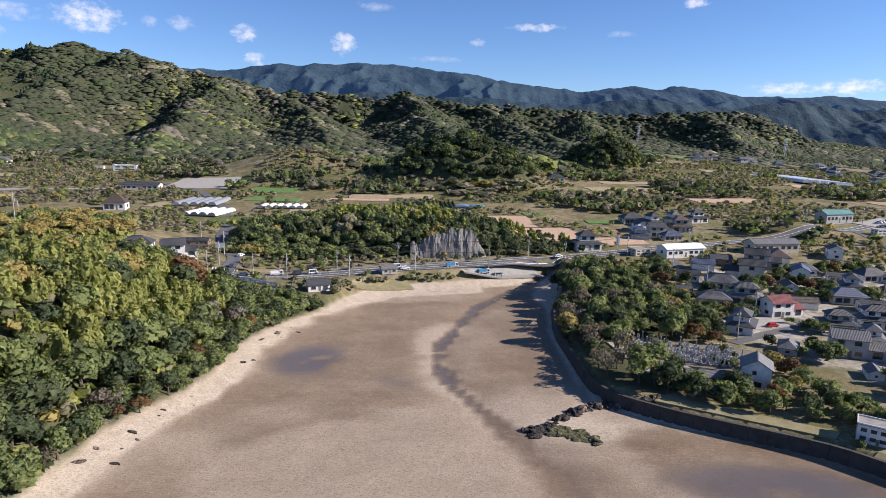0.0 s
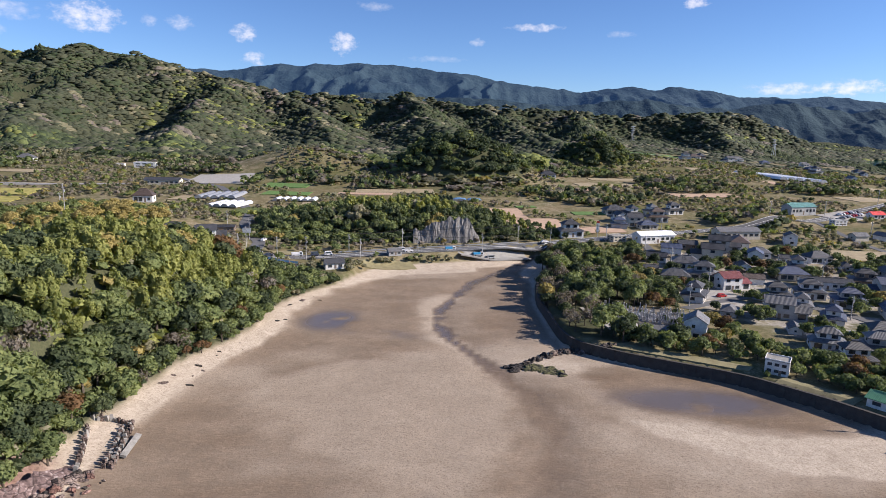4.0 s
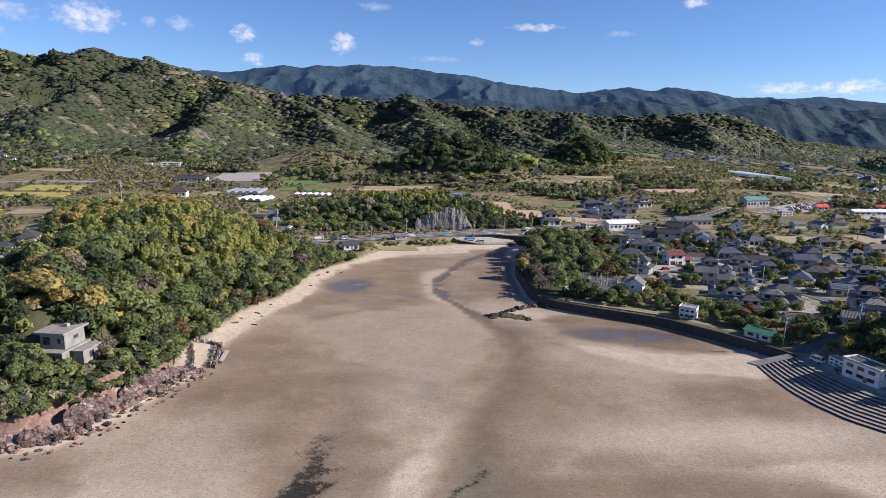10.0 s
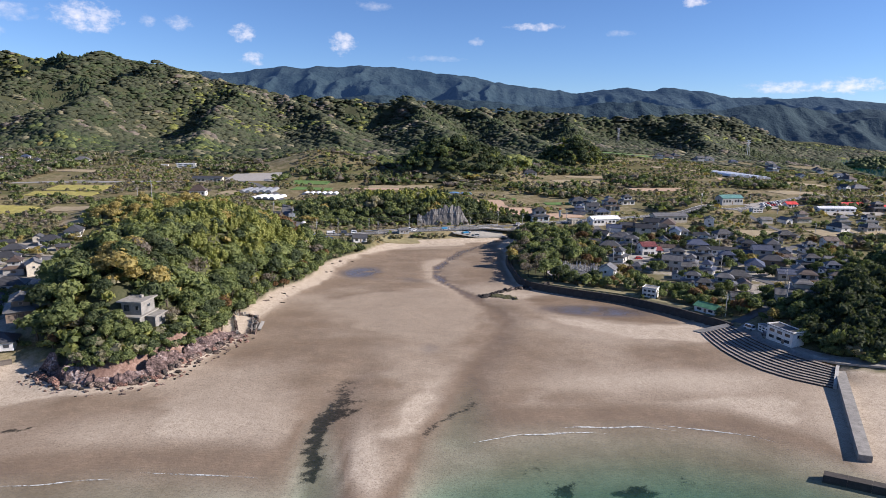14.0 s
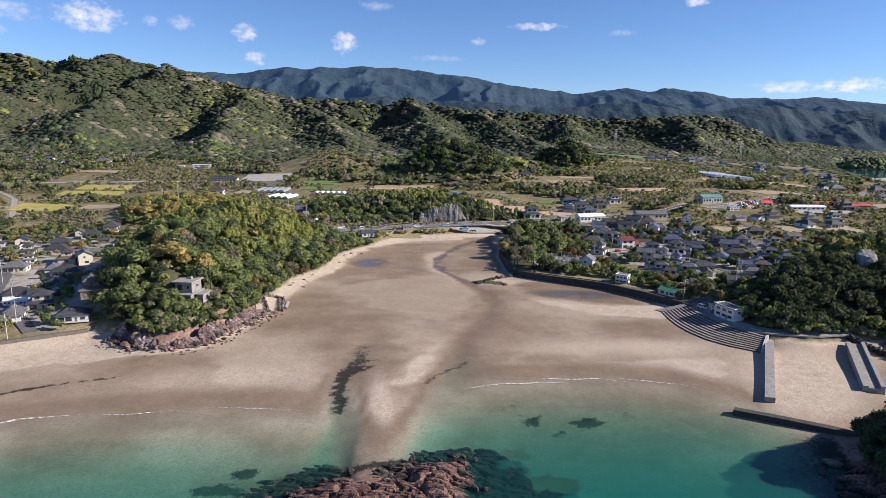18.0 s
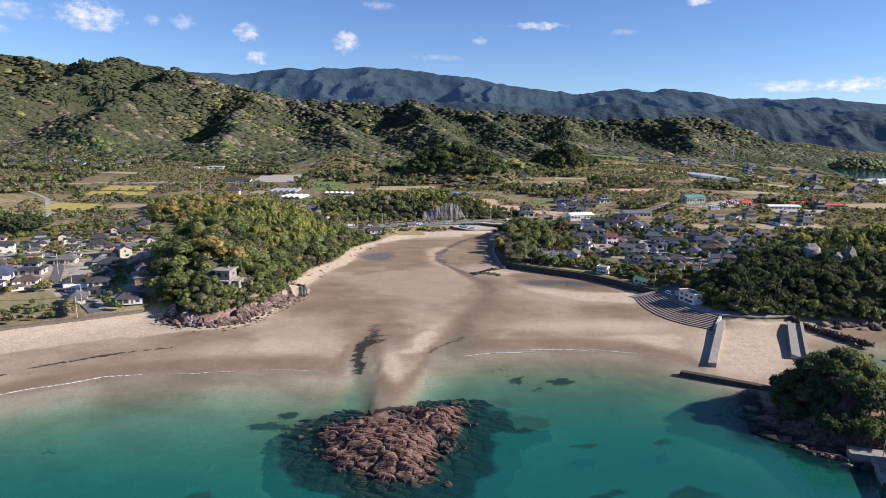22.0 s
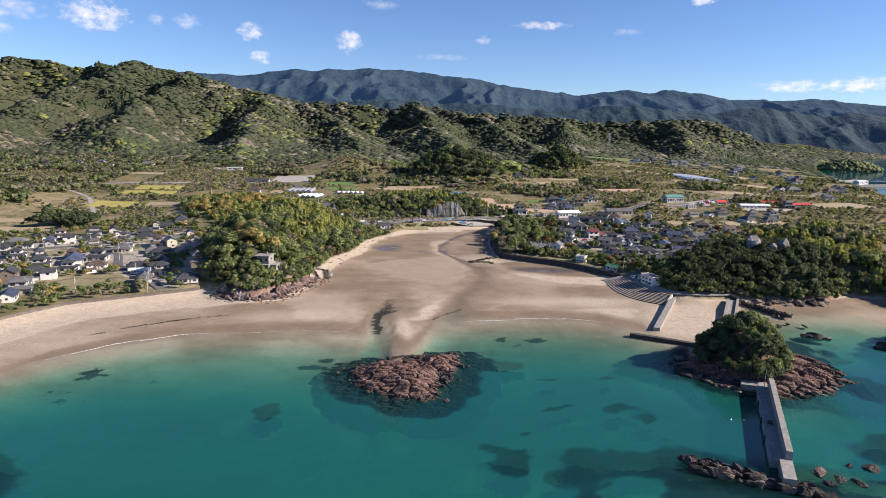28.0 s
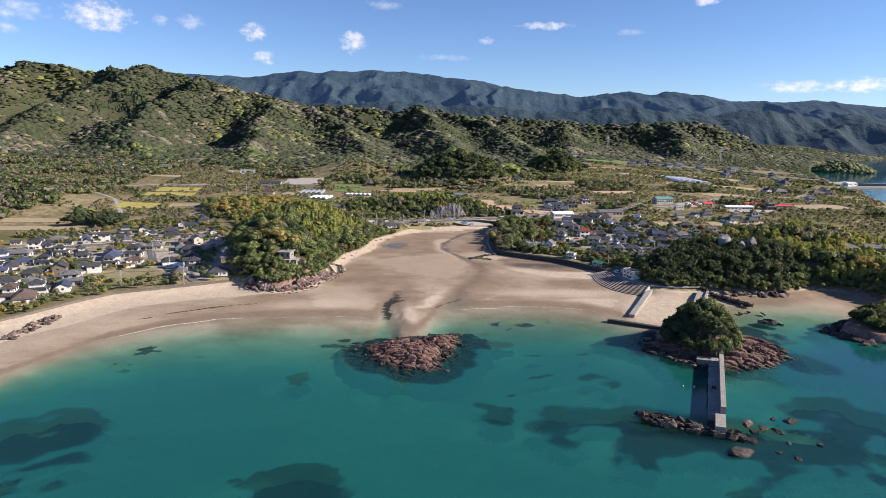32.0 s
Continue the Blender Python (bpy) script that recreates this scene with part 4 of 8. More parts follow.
def build_woods():
    rng = np.random.default_rng(6)
    rows = []
    p = scatter(-100, 74, 346, 430, 4.8, 2)
    p = p[inside(p, CLIFF_HILL)]
    for (x, y), g in zip(p, zed(p)):
        k = fbm(np.array([x]), np.array([y]), 14, 2, 83)[0]
        sp = "hill_bamboo" if (y > 386 and k > 0.34 and x > -55) else "hill_yellow" if k > 0.70 else "scrub" if k < 0.22 else "hill_evergreen" if rng.uniform() < 0.45 else "hill_dark"
        if x > 20 and sp != "hill_bamboo":
            sp = "hill_dark"
        h = rng.uniform(5.5, 9) * (1 - 0.4 * min(1, max(0, (x - 15) / 40)))
        rows.append((sp, x, y, g - 0.3, h * (0.6 if y < 366 else 1), h * rng.uniform(0.8, 1.05)))
    plant("hillside_woods", "dense evergreen woods and bamboo on the low hill behind the road", rows)
    rows = []
    p = scatter(118, 345, -45, 250, 4.7, 3)
    p = p[inside(p, KNOLL) & (p[:, 0] < 0.60 * (p[:, 1] + 376) + 12)]
    for (x, y), g in zip(p, zed(p)):
        k = fbm(np.array([x]), np.array([y]), 20, 2, 84)[0]
        # darkest leaves in the west, where the slope's shade is put into the colour
        sp = ("hill_deep" if x < 225 else "hill_dark") if rng.uniform() < (0.95 if x < 205 else 0.8) else "hill_evergreen"
        if x > 215 and y > 150:
            sp = "hill_yellow" if k > 0.62 else "scrub" if k < 0.3 else sp
        if x > 212 and y > 10 and k > 0.50 - 0.003 * max(0, x - 235):
            sp = "hill_bamboo" if rng.uniform() < 0.8 else "hill_yellow"
        h = rng.uniform(5.5, 9.5)
        rows.append((sp, x, y, g - 0.3, h, h * rng.uniform(0.75, 1.05)))
    plant("knoll_woods", "dark evergreen woods on the knoll above the cove", rows)
    # grove behind the curved sea wall: every tree stands by itself
    p = scatter(40, 90, 186, 345, 6.0, 4)
    p = p[inside(p, GROVE)]
    for (x, y), g in zip(p, zed(p)):
        near = x < 52
        r = rng.uniform()
        sp = "bare" if (near and r < 0.56) else "yellow" if (near and r > 0.93) else "evergreen" if r < 0.6 else "dark" if r < 0.93 else "bare"
        h = rng.uniform(6.5, 10.0) * (0.8 if near else 1)
        tree_thing(sp, x, y, g - 0.3, h, h * rng.uniform(0.85, 1.05), rng.uniform(0, 360), "trees of the grove behind the sea wall")
    # islet with its cap of wind-shaped trees
    p = scatter(96, 146, -72, -12, 3.7, 5)
    for (x, y), g in zip(p, zed(p)):
        u, v = (x - 117.0) / 15.5, (y + 42) / 24.0
        r = u * u + v * v
        if r < 1 and not (x > 128 and y < -54):
            h = rng.uniform(6.2, 8.6) * (1.10 - 0.38 * r)
            q = rng.uniform()
            sp = "garden_dark" if r > 0.5 and q < 0.82 else "garden_green" if r > 0.5 else "dark" if q < 0.72 else "evergreen" if q < 0.86 else "bare" if q < 0.95 else "bamboo"
            islet_tree(sp, x, y, max(g, 2.6) - 0.4, h, h * rng.uniform(0.82, 1.05), rng.uniform(0, 360))


def islet_tree(sp, x, y, z, h, w, turn):
    words = {"garden_dark": "dark wind-shaped evergreen on the edge of the islet", "garden_green": "green wind-shaped evergreen on the edge of the islet", "bamboo": "yellow-green tree among the evergreens of the islet"}
    o = tree_thing(sp, x, y, z, h, w, turn, "trees on the islet")
    if sp in words:
        tagged(o, words[sp], "tree", "trees on the islet")


def build_edges():
    """Undergrowth that closes the edges of the woods down to the rocks, the road and the sand."""
    rng = np.random.default_rng(8)
    for area, lab, lo, hi in ((HEADLAND[:20], "green undergrowth along the foot of the headland", 2.2, 4.2), (KNOLL[:12], "dark undergrowth along the foot of the knoll", 2.8, 5.2), (KNOLL[-6:] + KNOLL[:1], "dark undergrowth behind the knoll", 2.8, 5.0), (CLIFF_HILL[:3], "undergrowth beside the road", 1.8, 3.4), (CLIFF_HILL[3:6], "undergrowth above the road", 1.8, 3.4)):
        rows = []
        line = even(area, 1.9)
        nrm = sides(line)
        for (x, y), n in zip(line, nrm):
            for o in (-0.6, 1.8, 4.2):
                u, v = x + n[0] * o + rng.uniform(-0.8, 0.8), y + n[1] * o + rng.uniform(-0.8, 0.8)
                if poly_dist(np.array([[u, v]]), BAY)[0] > -0.8:
                    continue
                h = rng.uniform(lo, hi)
                r = rng.uniform()
                sp = "green_shrub" if r < 0.55 else "dark_shrub" if r < 0.9 else "scrub"
                rows.append((sp, u, v, ground_at(u, v) - 0.3, h, h * rng.uniform(1.0, 1.4)))
        plant("undergrowth", lab, rows, "undergrowth")


build_headland()
build_woods()
build_edges()

# ---------------------------------------------------------------- helpers for built things
def part(name, bm, material, parent=None, label="", smooth=False):
    me = bpy.data.meshes.new(name)
    bm.to_mesh(me)
    bm.free()
    for m in material if isinstance(material, (list, tuple)) else [material]:
        me.materials.append(MATS[m])
    if smooth:
        me.polygons.foreach_set("use_smooth", np.ones(len(me.polygons), bool))
    ob = new(name, me)
    ob.parent = parent
    return tagged(ob, label)


def twin(ob, parent, m):
    """The same mesh once more, as a part of its own."""
    o = new(ob.name.split(".")[0], ob.data)
    o.parent = parent
    o.matrix_basis = m
    return o


def box(bm, x0, x1, y0, y1, z0, z1, slot=0, top=1.0):
    cx, cy = (x0 + x1) / 2, (y0 + y1) / 2
    v = [bm.verts.new((cx + (x - cx) * (top if z == z1 else 1), cy + (y - cy) * (top if z == z1 else 1), z)) for z in (z0, z1) for y in (y0, y1) for x in (x0, x1)]
    for q in ((0, 2, 3, 1), (4, 5, 7, 6), (0, 1, 5, 4), (2, 6, 7, 3), (0, 4, 6, 2), (1, 3, 7, 5)):
        bm.faces.new([v[i] for i in q]).material_index = slot
    return v


def prism(bm, pts, slot=0):
    """Joins two rings of equal length, given as lists of points, into a closed solid."""
    a, b = [[bm.verts.new(p) for p in ring] for ring in pts]
    n = len(a)
    bm.faces.new(a[::-1]).material_index = slot
    bm.faces.new(b).material_index = slot
    for i in range(n):
        bm.faces.new((a[i], a[(i + 1) % n], b[(i + 1) % n], b[i])).material_index = slot


def tube(bm, p, q, r0, r1=None, n=8, slot=0):
    p, q = Vector(p), Vector(q)
    d = (q - p).normalized()
    u = d.orthogonal().normalized()
    w = d.cross(u)
    r1 = r0 if r1 is None else r1
    prism(bm, [[c + (u * math.cos(6.2832 * i / n) + w * math.sin(6.2832 * i / n)) * r for i in range(n)] for c, r in ((p, r0), (q, r1))], slot)


plain("concrete", (0.29, 0.275, 0.25), 0.85, vary=0.45, scale=0.7, bump=0.3)
plain("concrete_pale", (0.52, 0.50, 0.46), 0.85, vary=0.35, scale=0.6, bump=0.3)
plain("concrete_brown", (0.135, 0.115, 0.098), 0.9, vary=0.45, scale=0.7, bump=0.3)
plain("concrete_dark", (0.062, 0.055, 0.049), 0.9, vary=0.5, scale=0.6, bump=0.4)
plain("asphalt", (0.115, 0.115, 0.118), 0.9, vary=0.3, scale=0.35, bump=0.2)
plain("paving", (0.30, 0.29, 0.27), 0.9, vary=0.3, scale=0.4, bump=0.2)
plain("line_paint", (0.75, 0.75, 0.72), 0.7, vary=0.2, scale=3)
plain("steel", (0.45, 0.46, 0.47), 0.5, 0.6, vary=0.25, scale=4)
plain("pole_concrete", (0.42, 0.41, 0.39), 0.85, vary=0.2, scale=3)
plain("wire", (0.03, 0.03, 0.03), 0.6, vary=0.1, scale=3)


def rock_mat(name, dark, mid, pale, scale=0.8, tide=False):
    m = Mat(name, 0.88, spec=0.35)
    p = m.place()
    big, fine, cr = m.noise(scale * 0.5, 5), m.noise(scale * 4, 6), m.cells(scale * 1.1, squash=(0.28, 0.9, 1.6) if tide else (1, 1, 2.2))
    f = m.math("ADD", m.math("MULTIPLY", big, 0.55), m.math("MULTIPLY", fine, 0.45))
    f = m.math("ADD", f, m.math("MULTIPLY", m.math("SUBTRACT", m.rand(), 0.5), 0.16))
    col = m.ramp(f, (0.36, dark), (0.52, mid), (0.68, pale))
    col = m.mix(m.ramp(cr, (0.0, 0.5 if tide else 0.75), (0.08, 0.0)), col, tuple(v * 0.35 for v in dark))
    if tide:   # black band of weed and barnacles up to the high-water mark
        up = m.t.nodes.new("ShaderNodeSeparateXYZ")
        m.t.links.new(p, up.inputs[0])
        col = m.mix(m.ramp(m.math("MULTIPLY_ADD", up.outputs[2], 0.35, m.math("MULTIPLY_ADD", big, 0.7, -0.35)), (0.10, 0.85), (0.42, 0.0)), col, (0.030, 0.026, 0.024))
    m.colour(col)
    m.bump(m.math("ADD", fine, m.math("MULTIPLY", m.ramp(cr, (0.0, 0.0), (0.15, 1.0)), 0.8)), 0.7, 0.25)
    return m.m


rock_mat("rock_red", (0.085, 0.045, 0.036), (0.215, 0.118, 0.092), (0.40, 0.255, 0.205))
rock_mat("rock_strata", (0.075, 0.043, 0.036), (0.190, 0.112, 0.090), (0.36, 0.240, 0.198), 0.7, True)
rock_mat("rock_mauve", (0.075, 0.050, 0.046), (0.200, 0.140, 0.128), (0.62, 0.54, 0.50), 0.35)
rock_mat("rock_pale", (0.22, 0.155, 0.135), (0.43, 0.345, 0.305), (0.66, 0.59, 0.54))
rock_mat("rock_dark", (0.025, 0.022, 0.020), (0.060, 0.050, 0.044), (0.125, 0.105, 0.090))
rock_mat("rock_brown", (0.070, 0.050, 0.042), (0.170, 0.125, 0.105), (0.330, 0.260, 0.225))
rock_mat("rock_grey", (0.120, 0.115, 0.110), (0.230, 0.220, 0.210), (0.380, 0.370, 0.355), 0.5)
m_ = Mat("rock_weedy", 0.85)
m_.colour(m_.ramp(m_.noise(0.9, 5), (0.38, (0.030, 0.028, 0.020)), (0.52, (0.075, 0.075, 0.030)), (0.66, (0.150, 0.140, 0.060)))).bump(m_.noise(3, 5), 0.7, 0.2)


def boulder_mesh(seed, mat, flat=0.7, cuts=11, detail=2):
    rng = random.Random(seed)
    bm = bmesh.new()
    bmesh.ops.create_icosphere(bm, subdivisions=detail, radius=1)
    planes = []
    for i in range(cuts):
        n = Vector((rng.uniform(-1, 1), rng.uniform(-1, 1), rng.uniform(-0.5, 1))).normalized()
        planes.append((n, rng.uniform(0.42, 0.72)))
    off = Vector((seed * 3.1, seed * 1.7, 0))
    for v in bm.verts:
        for n, d in planes:
            k = v.co.dot(n) - d
            if k > 0:
                v.co -= n * k * 0.97
        v.co *= 1 + 0.10 * noise.noise(v.co * 1.9 + off) + 0.07 * noise.noise(v.co * 5 + off)
        v.co.z *= flat
        v.co *= 1.35
    me = bpy.data.meshes.new("boulder")
    bm.to_mesh(me), bm.free()
    me.materials.append(MATS[mat])
    return me


BOULDERS = {m: [boulder_mesh(i + 7 * len(m), m, 0.75) for i in range(5)] for m in ("rock_red", "rock_dark", "rock_brown", "rock_weedy", "rock_pale", "rock_grey")}


def boulder(parent, mat, x, y, z, size, rng, stretch=(1, 1, 1), turn=None, name="boulder"):
    o = new(name, rng.choice(BOULDERS[mat]))
    o.parent = parent
    t = rng.uniform(0, 360) if turn is None else turn
    o.matrix_basis = pose(x, y, z, rng.uniform(-14, 14), rng.uniform(-14, 14), t) @ Matrix.Diagonal((size * stretch[0], size * stretch[1], size * stretch[2], 1))
    return o


def crag(x0, x1, y0, y1, step, top, cell, turn, seed, crack=0.8, lift=0.6):
    """A rock mass: a sheet over top(x, y), split into slabs by cracks, each slab at its own height and tilt."""
    rng = np.random.default_rng(seed)
    X, Y = np.arange(x0, x1, step), np.arange(y0, y1, step)
    gx, gy = np.meshgrid(X, Y)
    x, y = gx.ravel(), gy.ravel()
    c, s = math.cos(radians(turn)), math.sin(radians(turn))
    wx, wy = x + 0.9 * (fbm(x, y, 5, 3, seed) - 0.5), y + 0.9 * (fbm(x, y, 5, 3, seed + 9) - 0.5)
    u, v = (wx * c + wy * s) / cell[0], (-wx * s + wy * c) / cell[1]
    iu, iv = np.floor(u), np.floor(v)
    f1, f2, own = np.full(len(u), 9.0), np.full(len(u), 9.0), np.zeros((len(u), 3))
    for a in (-1, 0, 1):
        for b in (-1, 0, 1):
            ci, cj = iu + a, iv + b
            du, dv = ci + 0.15 + 0.7 * hashed(ci, cj, seed) - u, cj + 0.15 + 0.7 * hashed(ci, cj, seed + 1) - v
            d = np.hypot(du, dv)
            near = d < f1
            f2 = np.where(near, f1, np.minimum(f2, d))
            f1 = np.where(near, d, f1)
            own[near] = np.stack([hashed(ci, cj, seed + 2) - 0.5, du * (hashed(ci, cj, seed + 3) - 0.5), dv * (hashed(ci, cj, seed + 4) - 0.5)], 1)[near]
    z = top(x, y)
    amp = sm(-5.0, 0.5, z)
    z = z + amp * (lift * own[:, 0] * 2 + lift * 1.6 * own[:, 1] + lift * 2.2 * own[:, 2] - crack * np.exp(-((f2 - f1) / 0.15) ** 2) + 0.25 * (fbm(x, y, 1.1, 2, seed) - 0.5))
    nx, ny = len(X), len(Y)
    i = (np.arange(ny - 1)[:, None] * nx + np.arange(nx - 1)[None, :]).ravel()
    F = np.stack([i, i + 1, i + nx + 1, i + nx], 1)
    F = F[z[F].max(1) > -5.0]
    used, inv = np.unique(F, return_inverse=True)
    return np.stack([x, y, z], 1)[used], inv.reshape(-1, 4)


# ---------------------------------------------------------------- sea walls, stairs, jetties, pier
def sea_wall(name, line, top, thick, lean, mat, label, step=4.0):
    """A wall in panels along a line, with a coping over each; it faces to the right of the line."""
    root = tagged(new(name), label, "sea wall", kind="structure")
    p = even(line, step)
    n = sides(p)
    for i in range(len(p) - 1):
        a, b, na, nb = p[i], p[i + 1], n[i], n[i + 1]
        g = 0.03 / step
        a2, b2 = a + (b - a) * g, b - (b - a) * g
        z0 = min(ground_at(*(a - na * 1.5)), ground_at(*(b - nb * 1.5))) - 0.8
        bm = bmesh.new()
        ring = [[(q[0] - m[0] * lean, q[1] - m[1] * lean, z0), (q[0] + m[0] * thick, q[1] + m[1] * thick, z0), (q[0] + m[0] * thick, q[1] + m[1] * thick, top - 0.18), (q[0], q[1], top - 0.18)] for q, m in ((a2, na), (b2, nb))]
        prism(bm, ring)
        part("panel", bm, mat, root)
        bm = bmesh.new()
        ring = [[(q[0] - m[0] * 0.12, q[1] - m[1] * 0.12, top - 0.178), (q[0] + m[0] * (thick + 0.08), q[1] + m[1] * (thick + 0.08), top - 0.178), (q[0] + m[0] * (thick + 0.08), q[1] + m[1] * (thick + 0.08), top), (q[0] - m[0] * 0.12, q[1] - m[1] * 0.12, top)] for q, m in ((a2, na), (b2, nb))]
        prism(bm, ring)
        part("coping", bm, mat, root)
    return root


EAST_WALL = [(49, 300), (44, 287), (40.8, 262), (39.8, 248), (40.2, 228), (40.5, 210), (41.5, 199), (44, 191), (49, 185.5), (57, 178.3), (67, 171.3), (77, 164.8), (84, 159.2), (97, 141.8), (107, 124.8), (110.5, 117)]
WEST_WALL = [(-262, -171), (-216, -63), (-196.3, -23), (-185.3, 6), (-174, 27.4), (-141, 51.4), (-124, 64.6)]
sea_wall("sea_wall", EAST_WALL, 4.1, 0.7, 0.9, "concrete_dark", "dark stained concrete sea wall in long panels round the village")
sea_wall("sea_wall", WEST_WALL[::1], 4.0, 0.6, 0.8, "concrete_brown", "low brown-grey concrete sea wall behind the sandy beach", 7.0)

STAIR_LOW = np.array([(98.6, 114.5), (98.0, 104), (98.2, 92), (99.8, 81.5), (103, 71.5), (108, 63.5), (116.6, 55.6)])
STAIR_TOP = np.array([(110.0, 114.5), (110.6, 105), (111.8, 96), (114.0, 86), (117.6, 77), (123.0, 67.0)])


def build_stairs():
    root = tagged(new("curved_stairs"), "wide curved concrete steps between promenade and beach", "stairs")
    lo, hi = even(STAIR_LOW, 1), even(STAIR_TOP, 1)
    k = np.linspace(0, 1, 25)
    pick = lambda L: np.stack([np.interp(k, np.linspace(0, 1, len(L)), L[:, i]) for i in (0, 1)], 1)
    lo, hi = pick(lo), pick(hi)
    steps = 9
    for i in range(steps):
        a, b = lo + (hi - lo) * i / steps, lo + (hi - lo) * (i + 1) / steps
        z1, z0 = 0.75 + (i + 1) * 0.34, -0.6
        bm = bmesh.new()
        rings = [[bm.verts.new(c) for c in ((a[j][0], a[j][1], z0), (b[j][0], b[j][1], z0), (b[j][0], b[j][1], z1), (a[j][0], a[j][1], z1))] for j in range(len(k))]
        for r, s in zip(rings, rings[1:]):
            for q in range(4):
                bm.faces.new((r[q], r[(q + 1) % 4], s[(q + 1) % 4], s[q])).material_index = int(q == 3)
        bm.faces.new(rings[0]), bm.faces.new(rings[-1][::-1])
        bmesh.ops.recalc_face_normals(bm, faces=bm.faces)
        # second material: darker risers, with their shade put into the colour
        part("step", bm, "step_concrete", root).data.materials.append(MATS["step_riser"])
    # side wall that closes the stairs towards the jetty, and the sloping apron at the far end
    bm = bmesh.new()
    a, b = STAIR_LOW[-1], STAIR_TOP[-1]
    prism(bm, [[(a[0], a[1] - 0.05, -0.5), (a[0] + 0.9, a[1] - 0.5, -0.5), (a[0] + 0.9, a[1] - 0.5, 1.6), (a[0], a[1] - 0.05, 1.6)], [(b[0], b[1] - 0.05, -0.5), (b[0] + 0.9, b[1] - 0.5, -0.5), (b[0] + 0.9, b[1] - 0.5, 4.3), (b[0], b[1] - 0.05, 4.3)]])
    part("side_wall", bm, "concrete_pale", root)
    bm = bmesh.new()
    prism(bm, [[(96.5, 118.0, 0.0), (98.8, 114.6, 0.0), (98.8, 114.6, 1.15), (96.5, 118.0, 1.0)], [(109.0, 118.5, 0.0), (109.4, 114.6, 0.0), (109.4, 114.6, 3.8), (109.0, 118.5, 3.8)]])
    part("apron", bm, "concrete", root)


def slab(name, line, label, cat, width, z_top, mat, drop=3.0, cap=None, taper=0.0, kind="", label_cap=""):
    """A long block along a line: left edge on the line, width to its left."""
    root = tagged(new(name), label, cat, kind=kind)
    p = even(line, 5.0)
    n = sides(p)
    zt = np.linspace(z_top[0], z_top[1], len(p))
    for i in range(len(p) - 1):
        bm = bmesh.new()
        rings = []
        for j, e in ((i, 0.02), (i + 1, -0.02)):
            d = (p[min(j + 1, len(p) - 1)] - p[max(j - 1, 0)])
            q = p[j] + d / np.linalg.norm(d) * e
            rings.append([(*(q - n[j] * taper), zt[j] - drop), (*(q + n[j] * (width + taper)), zt[j] - drop), (*(q + n[j] * width), zt[j]), (*q, zt[j])])
        prism(bm, rings)
        part("block", bm, mat, root)
    if cap:
        for off, w, h in cap:
            for i in range(len(p) - 1):
                bm = bmesh.new()
                prism(bm, [[(*(p[j] + n[j] * off), zt[j] + 0.004), (*(p[j] + n[j] * (off + w)), zt[j] + 0.004), (*(p[j] + n[j] * (off + w)), zt[j] + h), (*(p[j] + n[j] * off), zt[j] + h)] for j in (i, i + 1)])
                part("parapet", bm, "concrete", root)
    return root


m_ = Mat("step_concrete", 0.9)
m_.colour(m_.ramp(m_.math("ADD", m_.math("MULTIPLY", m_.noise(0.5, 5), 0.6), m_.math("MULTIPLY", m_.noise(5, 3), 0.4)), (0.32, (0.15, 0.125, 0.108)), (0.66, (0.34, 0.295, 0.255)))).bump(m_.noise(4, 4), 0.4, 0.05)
# much darker than the treads: shade on the risers is part of this colour
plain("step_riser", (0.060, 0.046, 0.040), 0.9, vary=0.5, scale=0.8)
build_stairs()
slab("jetty", [(122.4, 66.0), (97.6, 7.6)], "short weathered concrete jetty wall on the beach", "jetty", 2.9, (3.0, 1.7), "concrete", 4.0, taper=0.15)
slab("breakwater", [(84.6, -2.0), (95, -8.5), (106.5, -16.5), (114, -25)], "low dark weed-covered stone breakwater at the edge of the sand", "breakwater", 2.6, (1.2, 1.5), "concrete_dark", 3.0, taper=0.5)
slab("mole", [(137.4, 14.8), (157.0, 62.0)], "concrete mole with two raised edges", "jetty", 6.0, (1.7, 2.4), "concrete", 4.0, [(0.0, 1.2, 0.9), (4.4, 1.6, 0.5)])


